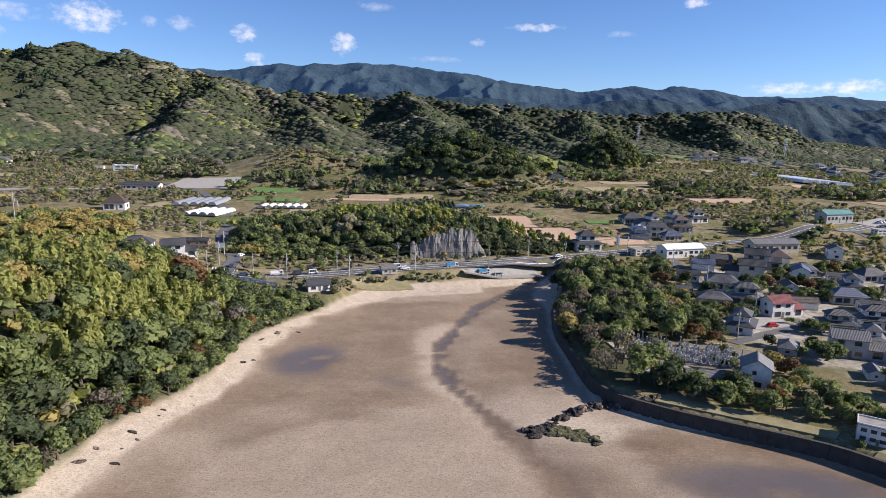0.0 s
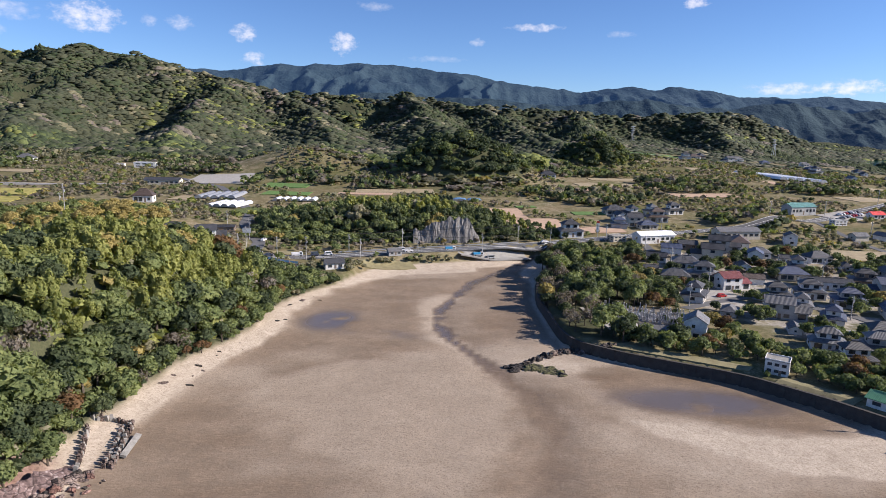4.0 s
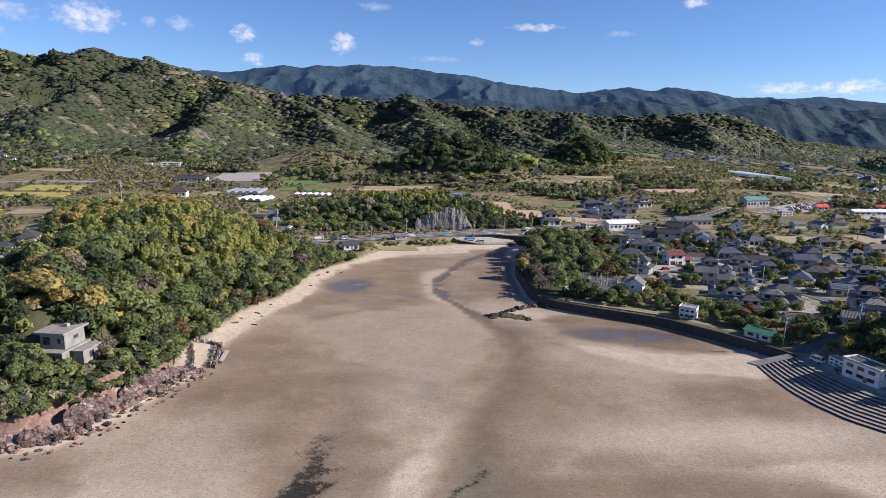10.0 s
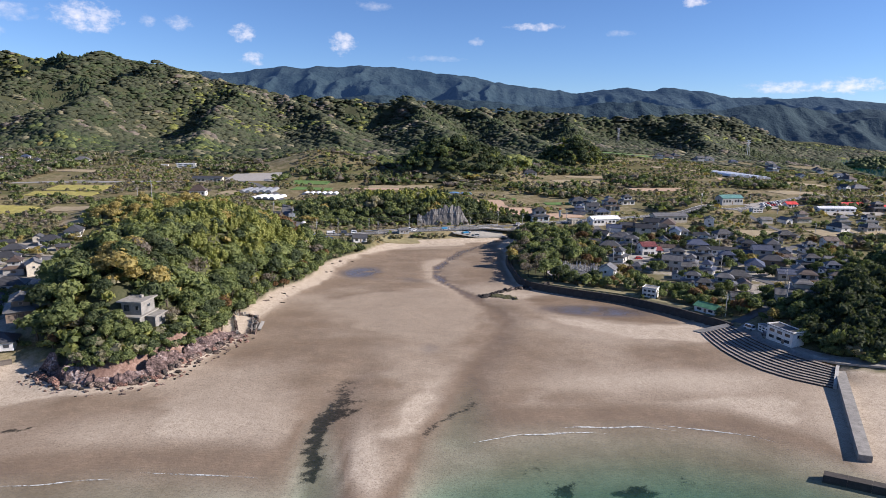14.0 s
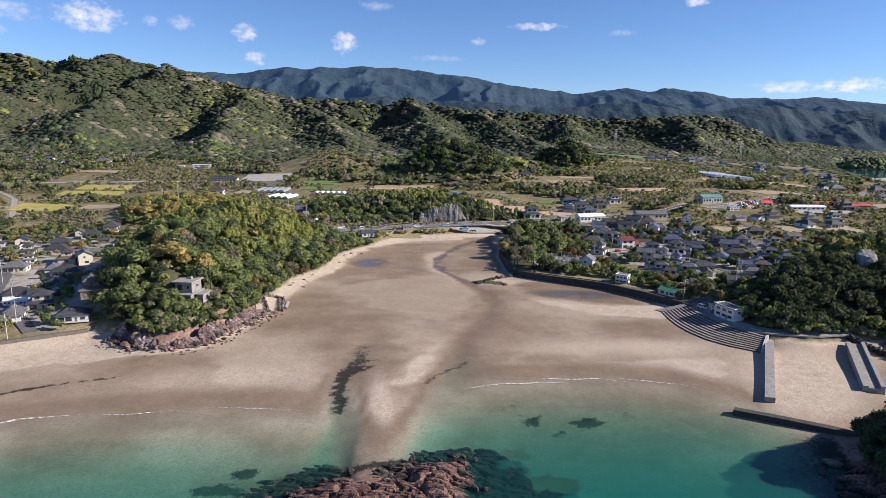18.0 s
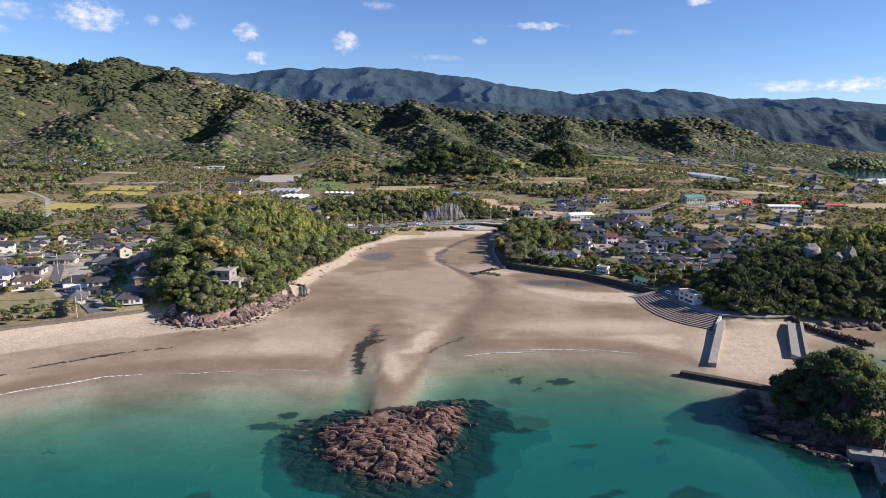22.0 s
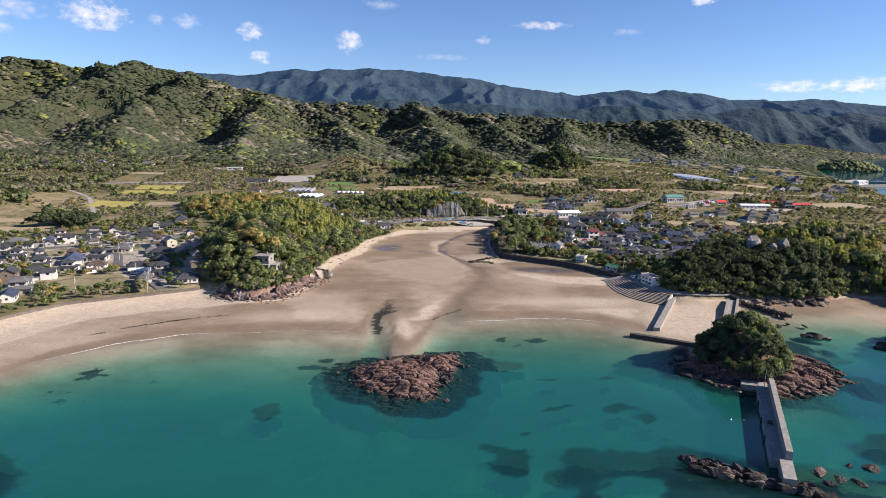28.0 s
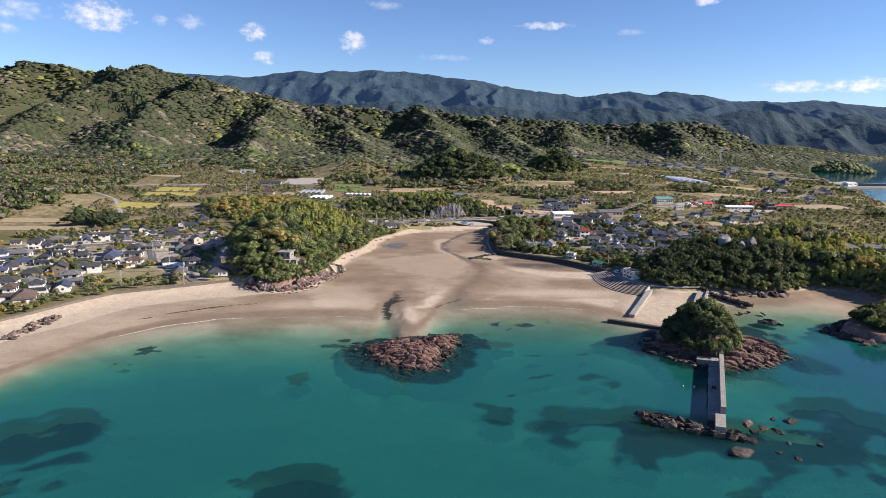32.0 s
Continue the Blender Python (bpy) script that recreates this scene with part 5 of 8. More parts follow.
def build_pier():
    root = tagged(new("pier"), "grey concrete pier with a high parapet on its sea side", "pier")
    a, b = Vector((111.9, -71.0, 0)), Vector((90.4, -133.2, 0))
    d = (b - a).normalized()
    s = Vector((-d.y, d.x, 0))

    def run(name, k0, k1, o0, o1, z0, z1, mat, label=""):
        bm = bmesh.new()
        prism(bm, [[tuple(a + d * k + s * o + Vector((0, 0, z))) for o, z in ((o0, z0), (o1, z0), (o1, z1), (o0, z1))] for k in (k0, k1)])
        bmesh.ops.recalc_face_normals(bm, faces=bm.faces)
        return part(name, bm, mat, root, label)

    for i in range(8):
        k = i * 8.1
        run("deck_slab", k + 0.03, k + 8.07, 0.0, 3.7, -3.5, 2.1, "concrete")
        run("parapet", k - 0.5 + 0.03, k + 7.57, 3.72, 5.4, -3.5, 5.2, "concrete", "high parapet block of stained concrete")
    for i in (0, 1, 3, 5):
        run("kerb", i * 10.5 + 1, i * 10.5 + 10, 0.05, 0.55, 2.104, 2.55, "concrete")
    for k in (16, 31, 46):
        run("fender", k, k + 1.4, -0.45, -0.02, 0.2, 1.9, "concrete_dark", "black rubber fender")
    run("end_block", 64.9, 77.0, 2.2, 5.4, -3.5, 2.9, "concrete", "lower end block of the pier")
    run("landing", -5.0, -0.05, -4.8, 3.7, -2.5, 1.95, "concrete")
    run("bench_block", 35.5, 37.0, 1.2, 2.6, 2.104, 2.9, "concrete_dark")
    bm = bmesh.new()
    tube(bm, a + s * 2.6 + Vector((0, 0, 2.0)), a + s * 2.6 + Vector((0, 0, 8.5)), 0.10, 0.07)
    part("lamp_mast", bm, "steel", root)


build_pier()


def build_rocks():
    rng = random.Random(3)
    isle = tagged(new("rock_island"), "cracked reddish rock island standing in shallow turquoise water", "rock")
    gully = np.array([(-14.0, -43.8), (-5.5, -46.7), (0.6, -54.8), (4.1, -66.1)])

    def isle_top(x, y):
        P = np.stack([x, y], 1)
        d = poly_dist(P, ISLE) + 5.0 * (fbm(x, y, 7, 3, 15) - 0.5)
        z = -0.9 + 1.5 * sm(-3, 1.2, d) + 2.5 * sm(0, 9, d) - 0.10 * np.maximum(-d - 2, 0) - 0.5 * np.maximum(-d - 13, 0)
        return z + 1.0 * (fbm(x, y, 9, 2, 16) - 0.5) - 2.0 * np.exp(-(line_dist(P, gully) / 2.2) ** 2) * sm(-1, 2, d)

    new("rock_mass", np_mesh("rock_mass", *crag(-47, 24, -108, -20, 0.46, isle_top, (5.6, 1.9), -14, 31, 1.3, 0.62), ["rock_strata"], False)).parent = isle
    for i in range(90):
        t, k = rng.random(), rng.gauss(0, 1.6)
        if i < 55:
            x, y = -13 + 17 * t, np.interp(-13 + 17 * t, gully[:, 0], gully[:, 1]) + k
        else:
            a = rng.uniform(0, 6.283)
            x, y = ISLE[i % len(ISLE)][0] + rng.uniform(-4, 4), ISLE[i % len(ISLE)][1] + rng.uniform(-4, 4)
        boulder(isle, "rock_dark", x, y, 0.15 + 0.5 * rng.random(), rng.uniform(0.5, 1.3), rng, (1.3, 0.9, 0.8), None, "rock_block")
    # foot of the headland: big slabs, then smaller stones towards the sand
    head = tagged(new("headland_rocks"), "purple-grey and pink boulders below the headland", "rock")
    line = even([(-112, 60), (-105, 53), (-96, 49.5), (-87, 51), (-81, 58), (-78, 70), (-74, 82), (-71, 95), (-68, 104)], 0.95)
    nrm = sides(line)
    K = np.linspace(0, 1, 14)
    fine = even(line, 0.45)
    fn = sides(fine)
    run = np.arange(len(fine)) * 0.45
    a, k = np.meshgrid(run, K)
    a, k = a.ravel(), k.ravel()
    idx = np.tile(np.arange(len(fine)), len(K))
    foot_z = np.tile(np.array([ground_at(*(q - m * 1.0)) for q, m in zip(fine, fn)]), len(K)) - 0.5
    tall = 1.2 + 8.5 * np.clip(fbm(a, a * 0, 9, 3, 17) - 0.22, 0.03, 1)
    zz = foot_z + tall * k
    slab_ = np.abs(2 * fbm(a * 1.5 + 0.5 * zz, zz * 0.35, 3.2, 3, 18) - 1)
    out = 2.2 - 3.4 * k ** 1.3 + 2.6 * (slab_ - 0.4) + 1.6 * (fbm(a, zz, 1.4, 2, 19) - 0.5)
    pos = fine[idx] - fn[idx] * out[:, None]
    n0, n1 = len(fine), len(K)
    q = (np.arange(n1 - 1)[:, None] * n0 + np.arange(n0 - 1)[None, :]).ravel()
    cliff = tagged(new("headland_cliff", np_mesh("headland_cliff", np.column_stack([pos, zz]), np.stack([q, q + 1, q + n0 + 1, q + n0], 1), ["rock_mauve"], False)), "pale pink and mauve rock cliff at the foot of the headland", "cliff", kind="structure")
    for (x, y), n in zip(line, nrm):
        for j in range(1, 4):
            o = (0.4, 2.2, 4.4, 7.0)[j] + rng.uniform(-0.9, 0.9)
            if rng.random() < (0.05, 0.1, 0.35, 0.55)[j]:
                continue
            px_, py_ = x - n[0] * -o * -1, y - n[1] * o
            s = (rng.uniform(0.9, 1.7), rng.uniform(0.7, 1.4), rng.uniform(0.4, 0.95), rng.uniform(0.2, 0.6))[j]
            g = ground_at(px_, py_)
            mat = rng.choice(("rock_pale", "rock_pale", "rock_brown", "rock_red")) if j == 0 else rng.choice(("rock_brown", "rock_brown", "rock_red", "rock_dark"))
            boulder(head, mat, px_, py_, g + s * (0.2 if j else 0.5), s, rng, (rng.uniform(0.7, 1.2), rng.uniform(0.9, 1.7), rng.uniform(1.3, 2.3) if j == 0 else rng.uniform(0.7, 1.3) if j == 1 else 0.75))
    # stones strewn along the west shore
    shore = tagged(new("shore_stones"), "flat dark stones strewn along the sandy shore", "rock")
    line = even([(-66, 128), (-66, 150), (-63.5, 168), (-60, 180), (-55, 193), (-52, 214), (-52, 232), (-48, 249), (-40, 266)], 1.6)
    for x, y in line:
        if rng.random() < 0.42 * (math.sin(y * 0.21) + math.sin(y * 0.083) > 0.1):
            o = rng.choice((-2.2, -1.0, 0.3, 2.4)) + rng.uniform(-1.2, 1.2)
            s = rng.uniform(0.15, 0.9) ** 1.4
            boulder(shore, "rock_brown" if rng.random() < 0.6 else "rock_dark", x + o, y, ground_at(x + o, y) + 0.05, s, rng, (1.2, 1.7, 0.45))
    # weedy islet on the sand and the stones at the bend of the sea wall
    weedy = tagged(new("weedy_rocks"), "low rocks with green and black weed on the sand", "rock")
    for i in range(86):
        t = i / 85
        x, y = 21 + 15 * t + rng.uniform(-1.2, 1.2), 172.5 - 6 * t + rng.uniform(-2.4, 2.4) + 4 * math.sin(t * 3)
        boulder(weedy, "rock_weedy" if 0.3 < t < 0.93 else "rock_dark", x, y, ground_at(x, y) + 0.1, rng.uniform(0.5, 1.25), rng, (1.4, 1.0, 0.6))
    bend = tagged(new("wall_foot_stones"), "dark boulders heaped at the foot of the sea wall", "rock")
    for i in range(78):
        t = rng.random()
        x, y = 25 + 30 * t, 176 + 13 * min(1, t * 2.2) + rng.uniform(-1.6, 1.6) - (2 if t > 0.75 else 0)
        boulder(bend, "rock_dark" if rng.random() < 0.75 else "rock_brown", x, y, ground_at(x, y) + 0.15, rng.uniform(0.45, 1.5), rng)
    # islet foot
    foot = tagged(new("islet_rocks"), "brown and pink sloping rocks round the wooded islet", "rock")

    def foot_top(x, y):
        r = np.hypot((x - 122) / 30.0, (y + 46) / 31.0) + 0.5 * (fbm(x, y, 11, 3, 25) - 0.5)
        r = r + 0.12 * sm(106, 94, x) * sm(-60, -40, y)
        return 6.6 * (1 - np.clip(r, 0, 2.2) ** 1.25) - 0.3 - 5 * sm(-20, -13, y) * sm(112, 104, x)

    new("rock_mass", np_mesh("rock_mass", *crag(92, 156, -80, -12, 0.5, foot_top, (8.5, 2.1), -32, 35, 1.6, 0.9), ["rock_strata"], False)).parent = foot
    for i in range(70):
        a = rng.uniform(0, 6.283)
        k = rng.uniform(0.95, 1.1)
        x, y = 121.5 + 28 * k * math.cos(a), -46 + 29 * k * math.sin(a)
        if y > -22 or (x < 112 and y > -30):
            continue
        boulder(foot, "rock_dark" if rng.random() < 0.6 else "rock_brown", x, y, max(ground_at(x, y), -0.2) + 0.3, rng.uniform(0.7, 2.0), rng, (rng.uniform(1.2, 1.7), rng.uniform(0.7, 1.1), 0.75), -32 + rng.uniform(-15, 15))
    # reef at the end of the pier and single rocks beyond it
    reef = tagged(new("pier_end_rocks"), "dark jagged reef at the end of the pier", "rock")
    for i in range(105):
        t = rng.random()
        x, y = 69 + 29 * t, -131.5 - 17 * t + rng.uniform(-4.4, 4.4) * (1 - 0.4 * t)
        boulder(reef, "rock_brown" if rng.random() < 0.22 else "rock_dark", x, y, rng.uniform(0.0, 1.3) * (1.2 - t * 0.5), rng.uniform(0.6, 1.9), rng, (1.5, 0.8, 0.85), -30 + rng.uniform(-25, 25))
    for x, y, s in ((92, -158.5, 4.2), (103.5, -134.4, 2.4), (106.5, -139, 2.2), (117.5, -132.2, 2.3), (110.5, -141.1, 2.0), (102.4, -141.5, 1.8), (109.8, -150.6, 1.1), (119.3, -151.5, 1.3), (103.6, -157.6, 1.0), (107.6, -161.3, 1.2), (99, -149, 2.2), (113, -131, 1.2), (168, 1, 4.0), (164, 2.5, 3.0), (172, -1, 2.4), (160, 20, 1.6), (166, 24, 1.3), (172, 20, 1.5)):
        r = boulder(None, "rock_dark" if s != 2.4 else "rock_brown", x, y, 0.1, s * 0.82, rng, (1.25, 0.95, 0.62), name="sea_rock")
        tagged(r, "dark weathered rock standing in the sea", "rock", "single rocks in the sea")
    point = tagged(new("cove_rocks"), "dark rocks at the foot of the knoll and the eastern point", "rock")
    for x, y in np.vstack([even([(170, 66), (186, 64), (202, 65)], 1.5), even([(244, 22), (228, 7), (206, 3), (190, -14), (199, -36)], 1.4)]):
        for j in range(2):
            s = rng.uniform(0.9, 2.6)
            u, v = x + rng.uniform(-4, 4), y + rng.uniform(-4, 3)
            boulder(point, "rock_dark" if y < 40 or rng.random() < 0.5 else "rock_brown", u, v, max(ground_at(u, v), -0.3) + 0.3, s, rng, (1.2, 0.9, 0.8))
    bank = tagged(new("west_breakwater_rocks"), "low bank of brown stones on the beach", "breakwater")
    for i in range(70):
        t = rng.random()
        x, y = -186.5 + 2.5 * t + rng.uniform(-3.2, 3.2), -56 + 40 * t
        boulder(bank, "rock_brown", x, y, max(0, ground_at(x, y)) + 0.35, rng.uniform(0.7, 1.5), rng)


build_rocks()


def build_tetrapods():
    rng = random.Random(9)
    bm = bmesh.new()
    for d in ((0, 0, 1), (0.94, 0, -0.33), (-0.47, 0.82, -0.33), (-0.47, -0.82, -0.33)):
        tube(bm, (0, 0, 0), Vector(d) * 1.15, 0.52, 0.34, 7)
    me = bpy.data.meshes.new("tetrapod")
    bm.to_mesh(me), bm.free()
    me.materials.append(MATS["concrete_dark"])
    root = tagged(new("tetrapod_bank"), "heap of dark concrete tetrapods between mole and cove", "breakwater")
    for i in range(150):
        t, u = rng.random(), rng.random()
        x, y = 154.5 + 15 * t + 2 * u, 69 - 33 * t ** 0.9 - 9 * (u - 0.5)
        o = new("tetrapod", me)
        o.parent = root
        o.matrix_basis = pose(x, y, max(0.2, ground_at(x, y)) + rng.uniform(0.3, 1.8), rng.uniform(0, 360), rng.uniform(0, 360), rng.uniform(0, 360))
    # old block rows on the west shore
    for pts, lab in ((((-73.2, 121), (-70, 111), (-67.6, 102.5)), "row of weathered concrete posts in the sand"), (((-66.5, 125.5), (-64.6, 116), (-63.0, 106)), "collapsed double row of concrete blocks on the sand"), (((-74, 125.5), (-70, 126.8), (-66, 126.0)), "line of old concrete blocks on the sand")):
        row = tagged(new("block_row"), lab, "block row")
        p = even(pts, 0.95)
        for k, (x, y) in enumerate(p):
            for s in ((-0.7, 0.7) if "double" in lab else (0,)):
                bm = bmesh.new()
                box(bm, -0.45, 0.45, -0.32, 0.32, -0.6, rng.uniform(0.9, 1.6), 0, 0.8)
                b = part("block", bm, "rock_brown" if rng.random() < 0.6 else "concrete", row)
                b.matrix_basis = pose(x + s, y, ground_at(x, y), rng.uniform(-12, 12), rng.uniform(-14, 14), rng.uniform(-40, 40))
    slab_ = tagged(new("fallen_slab"), "tilted grey concrete slab lying beside the block row", "slab")
    bm = bmesh.new()
    box(bm, -0.6, 0.6, -4.5, 4.5, 0, 0.5)
    part("block", bm, "concrete", slab_)
    slab_.matrix_world = pose(-62.4, 116, ground_at(-62.4, 116) + 0.3, 0, 18, 8)


build_tetrapods()


def build_cliff():
    """Grey sprayed rock face above the road, jagged along its top."""
    X, K = np.linspace(-11, 24, 72), np.linspace(0, 1, 26)
    gx, gk = np.meshgrid(X, K)
    x, k = gx.ravel(), gk.ravel()
    top = np.interp(x, [-11, -6, 2, 8, 13, 18, 24], [14.5, 16.0, 18.5, 21.5, 21.0, 19.5, 9.5]) + 4.5 * (fbm(x, x * 0, 2.6, 3, 91) - 0.5)
    z = 7.2 + (top - 7.2) * k
    rough = fbm(x * 1.8, z * 0.5, 4, 4, 92) - 0.5
    y = 357.4 + 0.10 * x + 3.2 * k + 2.6 * rough * (0.35 + 0.9 * k)
    nx, ny = len(X), len(K)
    front = np.stack([x, y, z], 1)
    back = front + np.array([0, 5.0, -0.6])
    i = (np.arange(ny - 1)[:, None] * nx + np.arange(nx - 1)[None, :]).ravel()
    F = np.stack([i, i + 1, i + nx + 1, i + nx], 1)
    n = len(front)
    t = (ny - 1) * nx + np.arange(nx - 1)
    F = np.vstack([F, F[:, ::-1] + n, np.stack([t, t + 1, t + 1 + n, t + n], 1)])
    m = Mat("sprayed_rock", 0.9)
    streak = m.noise(1.1, 5, squash=(1.0, 1.0, 0.12))
    m.colour(m.ramp(m.math("ADD", m.math("MULTIPLY", streak, 0.6), m.math("MULTIPLY", m.noise(1.6, 5), 0.4)), (0.34, (0.085, 0.080, 0.075)), (0.52, (0.20, 0.19, 0.18)), (0.68, (0.36, 0.345, 0.32)))).bump(m.noise(2.5, 6), 0.8, 0.3)
    me = np_mesh("rock_face", np.vstack([front, back]), F, ["sprayed_rock"], False)
    tagged(new("rock_face", me), "grey sprayed-concrete rock face with a jagged top beside the road", "cliff", kind="structure")


build_cliff()

# ---------------------------------------------------------------- roads and fields
TAKEN = []   # circles kept free of bushes: x, y, radius


def drape(name, line, width, mat, lift, label, cat="road", kind="structure", step=4.0, side=0.0, take=True):
    """A ribbon that follows the ground."""
    p = even(line, step)
    n = sides(p)
    half = width / 2
    cols = 5
    V = []
    for k in range(cols):
        o = side - half + width * k / (cols - 1)
        V.append(p + n * o)
    V = np.stack(V, 1).reshape(-1, 2)
    mid = np.repeat(height(p[:, 0].copy(), p[:, 1].copy()), cols)
    z = np.maximum(mid, zed(V)) + lift
    i = (np.arange(len(p) - 1)[:, None] * cols + np.arange(cols - 1)[None]).ravel()
    F = np.stack([i, i + cols, i + cols + 1, i + 1], 1)[:, ::-1]
    W = np.column_stack([V, z])
    low = W - np.array([0, 0, 0.6])
    m = len(W)
    rim = []
    for a in range(len(p) - 1):
        for c in (0, cols - 1):
            q = (a * cols + c, (a + 1) * cols + c)
            rim.append((q[0], q[1], q[1] + m, q[0] + m) if c else (q[1], q[0], q[0] + m, q[1] + m))
    me = np_mesh(name, np.vstack([W, low]), np.vstack([F, np.array(rim)]), [mat], False)
    if take:
        for x, y in p:
            TAKEN.append((x, y, half + 1.5))
    return tagged(new(name, me), label, cat, kind=kind)


MAIN = [(-170, 262), (-128, 282), (-100, 296), (-82, 306), (-64, 315), (-40, 326), (-12, 337), (23, 347.5), (57.7, 362.5), (108, 386), (160, 408), (205, 428), (242, 449), (284, 486), (357, 545), (460, 620), (560, 760)]
drape("road", MAIN, 8.5, "asphalt", 0.22, "grey two-lane asphalt road behind the beach")
drape("road_line", MAIN[2:], 0.22, "line_paint", 0.26, "white centre line of the road", take=False)
for s_ in (-3.7, 3.7):
    drape("road_line", MAIN[2:], 0.18, "line_paint", 0.26, "white edge line of the road", side=s_, take=False)
drape("road", [(-82, 306), (-84, 322), (-86, 340), (-94, 358), (-104, 385), (-112, 430), (-135, 500), (-165, 560), (-215, 610)], 6.0, "asphalt", 0.24, "narrow asphalt side road into the valley")
drape("lay_by", [(12, 338.5), (30, 343.5), (48, 352.5)], 8.0, "paving", 0.18, "paved lay-by beside the road")
drape("road", [(-303, 144), (-266, 172), (-236, 200), (-205, 160), (-188.8, 121), (-165, 88), (-141, 58)], 5.0, "asphalt", 0.16, "village lane between the houses")
drape("road", [(-266, 172), (-330, 150), (-420, 140)], 6.0, "asphalt", 0.16, "village road with pale verge")
drape("road", [(-320, 300), (-300, 340), (-340, 420), (-420, 520), (-330, 560), (-250, 560)], 4.0, "paving", 0.2, "pale farm lane through the fields")
drape("road", [(-560, 500), (-415, 530), (-352, 544), (-286, 558), (-236, 566)], 7.0, "paving", 0.35, "raised pale road across the valley")
drape("road", [(110, 118), (128, 128), (150, 150), (160, 190), (150, 230), (128, 262), (112, 300), (110, 340), (112, 386)], 4.6, "asphalt", 0.14, "narrow grey village street")
drape("road", [(92, 238), (108, 250), (128, 262), (160, 268), (200, 285), (240, 320), (235, 380), (242, 449)], 4.2, "asphalt", 0.15, "winding grey village street")
drape("promenade", [(112.6, 116), (112.5, 104), (113.4, 96), (116.4, 85.5), (120.6, 78), (126.5, 71.5), (140, 67.5), (158, 72)], 6.0, "concrete", 0.30, "concrete promenade above the curved stairs", cat="pavement", side=1.2)
drape("road", [(242, 449), (268, 470), (300, 478), (340, 466), (392, 455)], 5.0, "asphalt", 0.2, "side road to the long sheds")

plain("crop_green", (0.11, 0.20, 0.05), 0.9, vary=0.4, scale=0.5, bump=0.4)
plain("crop_yellow", (0.36, 0.32, 0.085), 0.9, vary=0.5, scale=0.3, bump=0.4)
plain("stubble", (0.34, 0.275, 0.17), 0.95, vary=0.35, scale=0.3, bump=0.4)
plain("tilled", (0.47, 0.325, 0.225), 0.95, vary=0.3, scale=0.4, bump=0.4)
plain("lawn", (0.245, 0.215, 0.115), 0.95, vary=0.4, scale=0.4, bump=0.3)
plain("gravel", (0.36, 0.34, 0.31), 0.95, vary=0.3, scale=0.6, bump=0.3)
plain("film", (0.72, 0.74, 0.76), 0.35, vary=0.15, scale=1.5)
plain("mesh_blue", (0.10, 0.27, 0.50), 0.6, vary=0.3, scale=2)
plain("net_dark", (0.10, 0.14, 0.10), 0.9, vary=0.3, scale=2)


def field(cx, cy, w, d, turn, mat, name, label):
    """A patch of farmland that follows the ground, with a low earth rim."""
    c, s = math.cos(radians(turn)), math.sin(radians(turn))
    nx, ny = max(3, int(w / 5)), max(3, int(d / 5))
    u, v = np.meshgrid(np.linspace(-w / 2, w / 2, nx), np.linspace(-d / 2, d / 2, ny))
    u, v = u.ravel(), v.ravel()
    wob = 1 + 0.10 * (vnoise(u / 9 + cx, v / 9 + cy, 3) - 0.5)
    x, y = cx + (u * c - v * s) * wob, cy + (u * s + v * c) * wob
    z = height(x, y) + 0.35
    i = (np.arange(ny - 1)[:, None] * nx + np.arange(nx - 1)[None]).ravel()
    F = np.stack([i, i + 1, i + nx + 1, i + nx], 1)
    top = np.stack([x, y, z], 1)
    ring = np.r_[np.arange(nx), np.arange(1, ny) * nx + nx - 1, (ny - 1) * nx + np.arange(nx - 2, -1, -1), np.arange(ny - 2, 0, -1) * nx]
    n, r = len(top), len(ring)
    low = top[ring] - np.array([0, 0, 1.2])
    k = np.arange(r)
    F = np.vstack([F, np.stack([ring[(k + 1) % r], ring[k], n + k, n + (k + 1) % r], 1)])
    me = np_mesh(name, np.vstack([top, low]), F, [mat], False)
    tagged(new(name, me), label, "field", kind="structure")
    for a in np.arange(-w / 2 + 3, w / 2, 6):
        for b in np.arange(-d / 2 + 3, d / 2, 6):
            TAKEN.append((cx + a * c - b * s, cy + a * s + b * c, 4.4))


GREEN, TAN, BROWN = "bright green vegetable field", "dry tan stubble field", "bare brown tilled field"
for row in ((-117, 575, 36, 24, -4), (-108, 532, 34, 20, -4), (102, 463, 24, 12, 5), (62, 488, 14, 8, 10), (305, 1082, 90, 60, 0)):
    field(*row, "crop_green", "green_field", GREEN)
for row in ((-303, 477, 52, 26, 6), (-306, 515, 46, 34, 6), (-303, 390, 38, 34, 8)):
    field(*row, "crop_yellow", "rice_field", "yellow ripe rice field on the valley floor")
for row in ((-340, 262, 95, 26, 4), (-352, 300, 70, 16, 6), (150, 613, 62, 18, 8), (172, 659, 70, 16, 8), (300, 770, 70, 26, 0), (-60, 480, 60, 16, 0), (-165, 500, 34, 20, -10), (-30, 552, 60, 20, 2), (120, 540, 60, 18, 6), (205, 610, 60, 20, 0),
            (285, 350, 60, 30, 4), (215, 345, 40, 24, 0), (-250, 395, 50, 22, 0), (-470, 520, 90, 30, 0), (400, 690, 80, 30, 6), (430, 860, 90, 40, 0), (250, 860, 70, 34, 0), (-380, 640, 80, 20, 0), (345, 560, 60, 26, 20), (420, 470, 60, 30, 10), (-215, 320, 30, 18, 10)):
    field(*row, "stubble", "stubble_field", TAN)
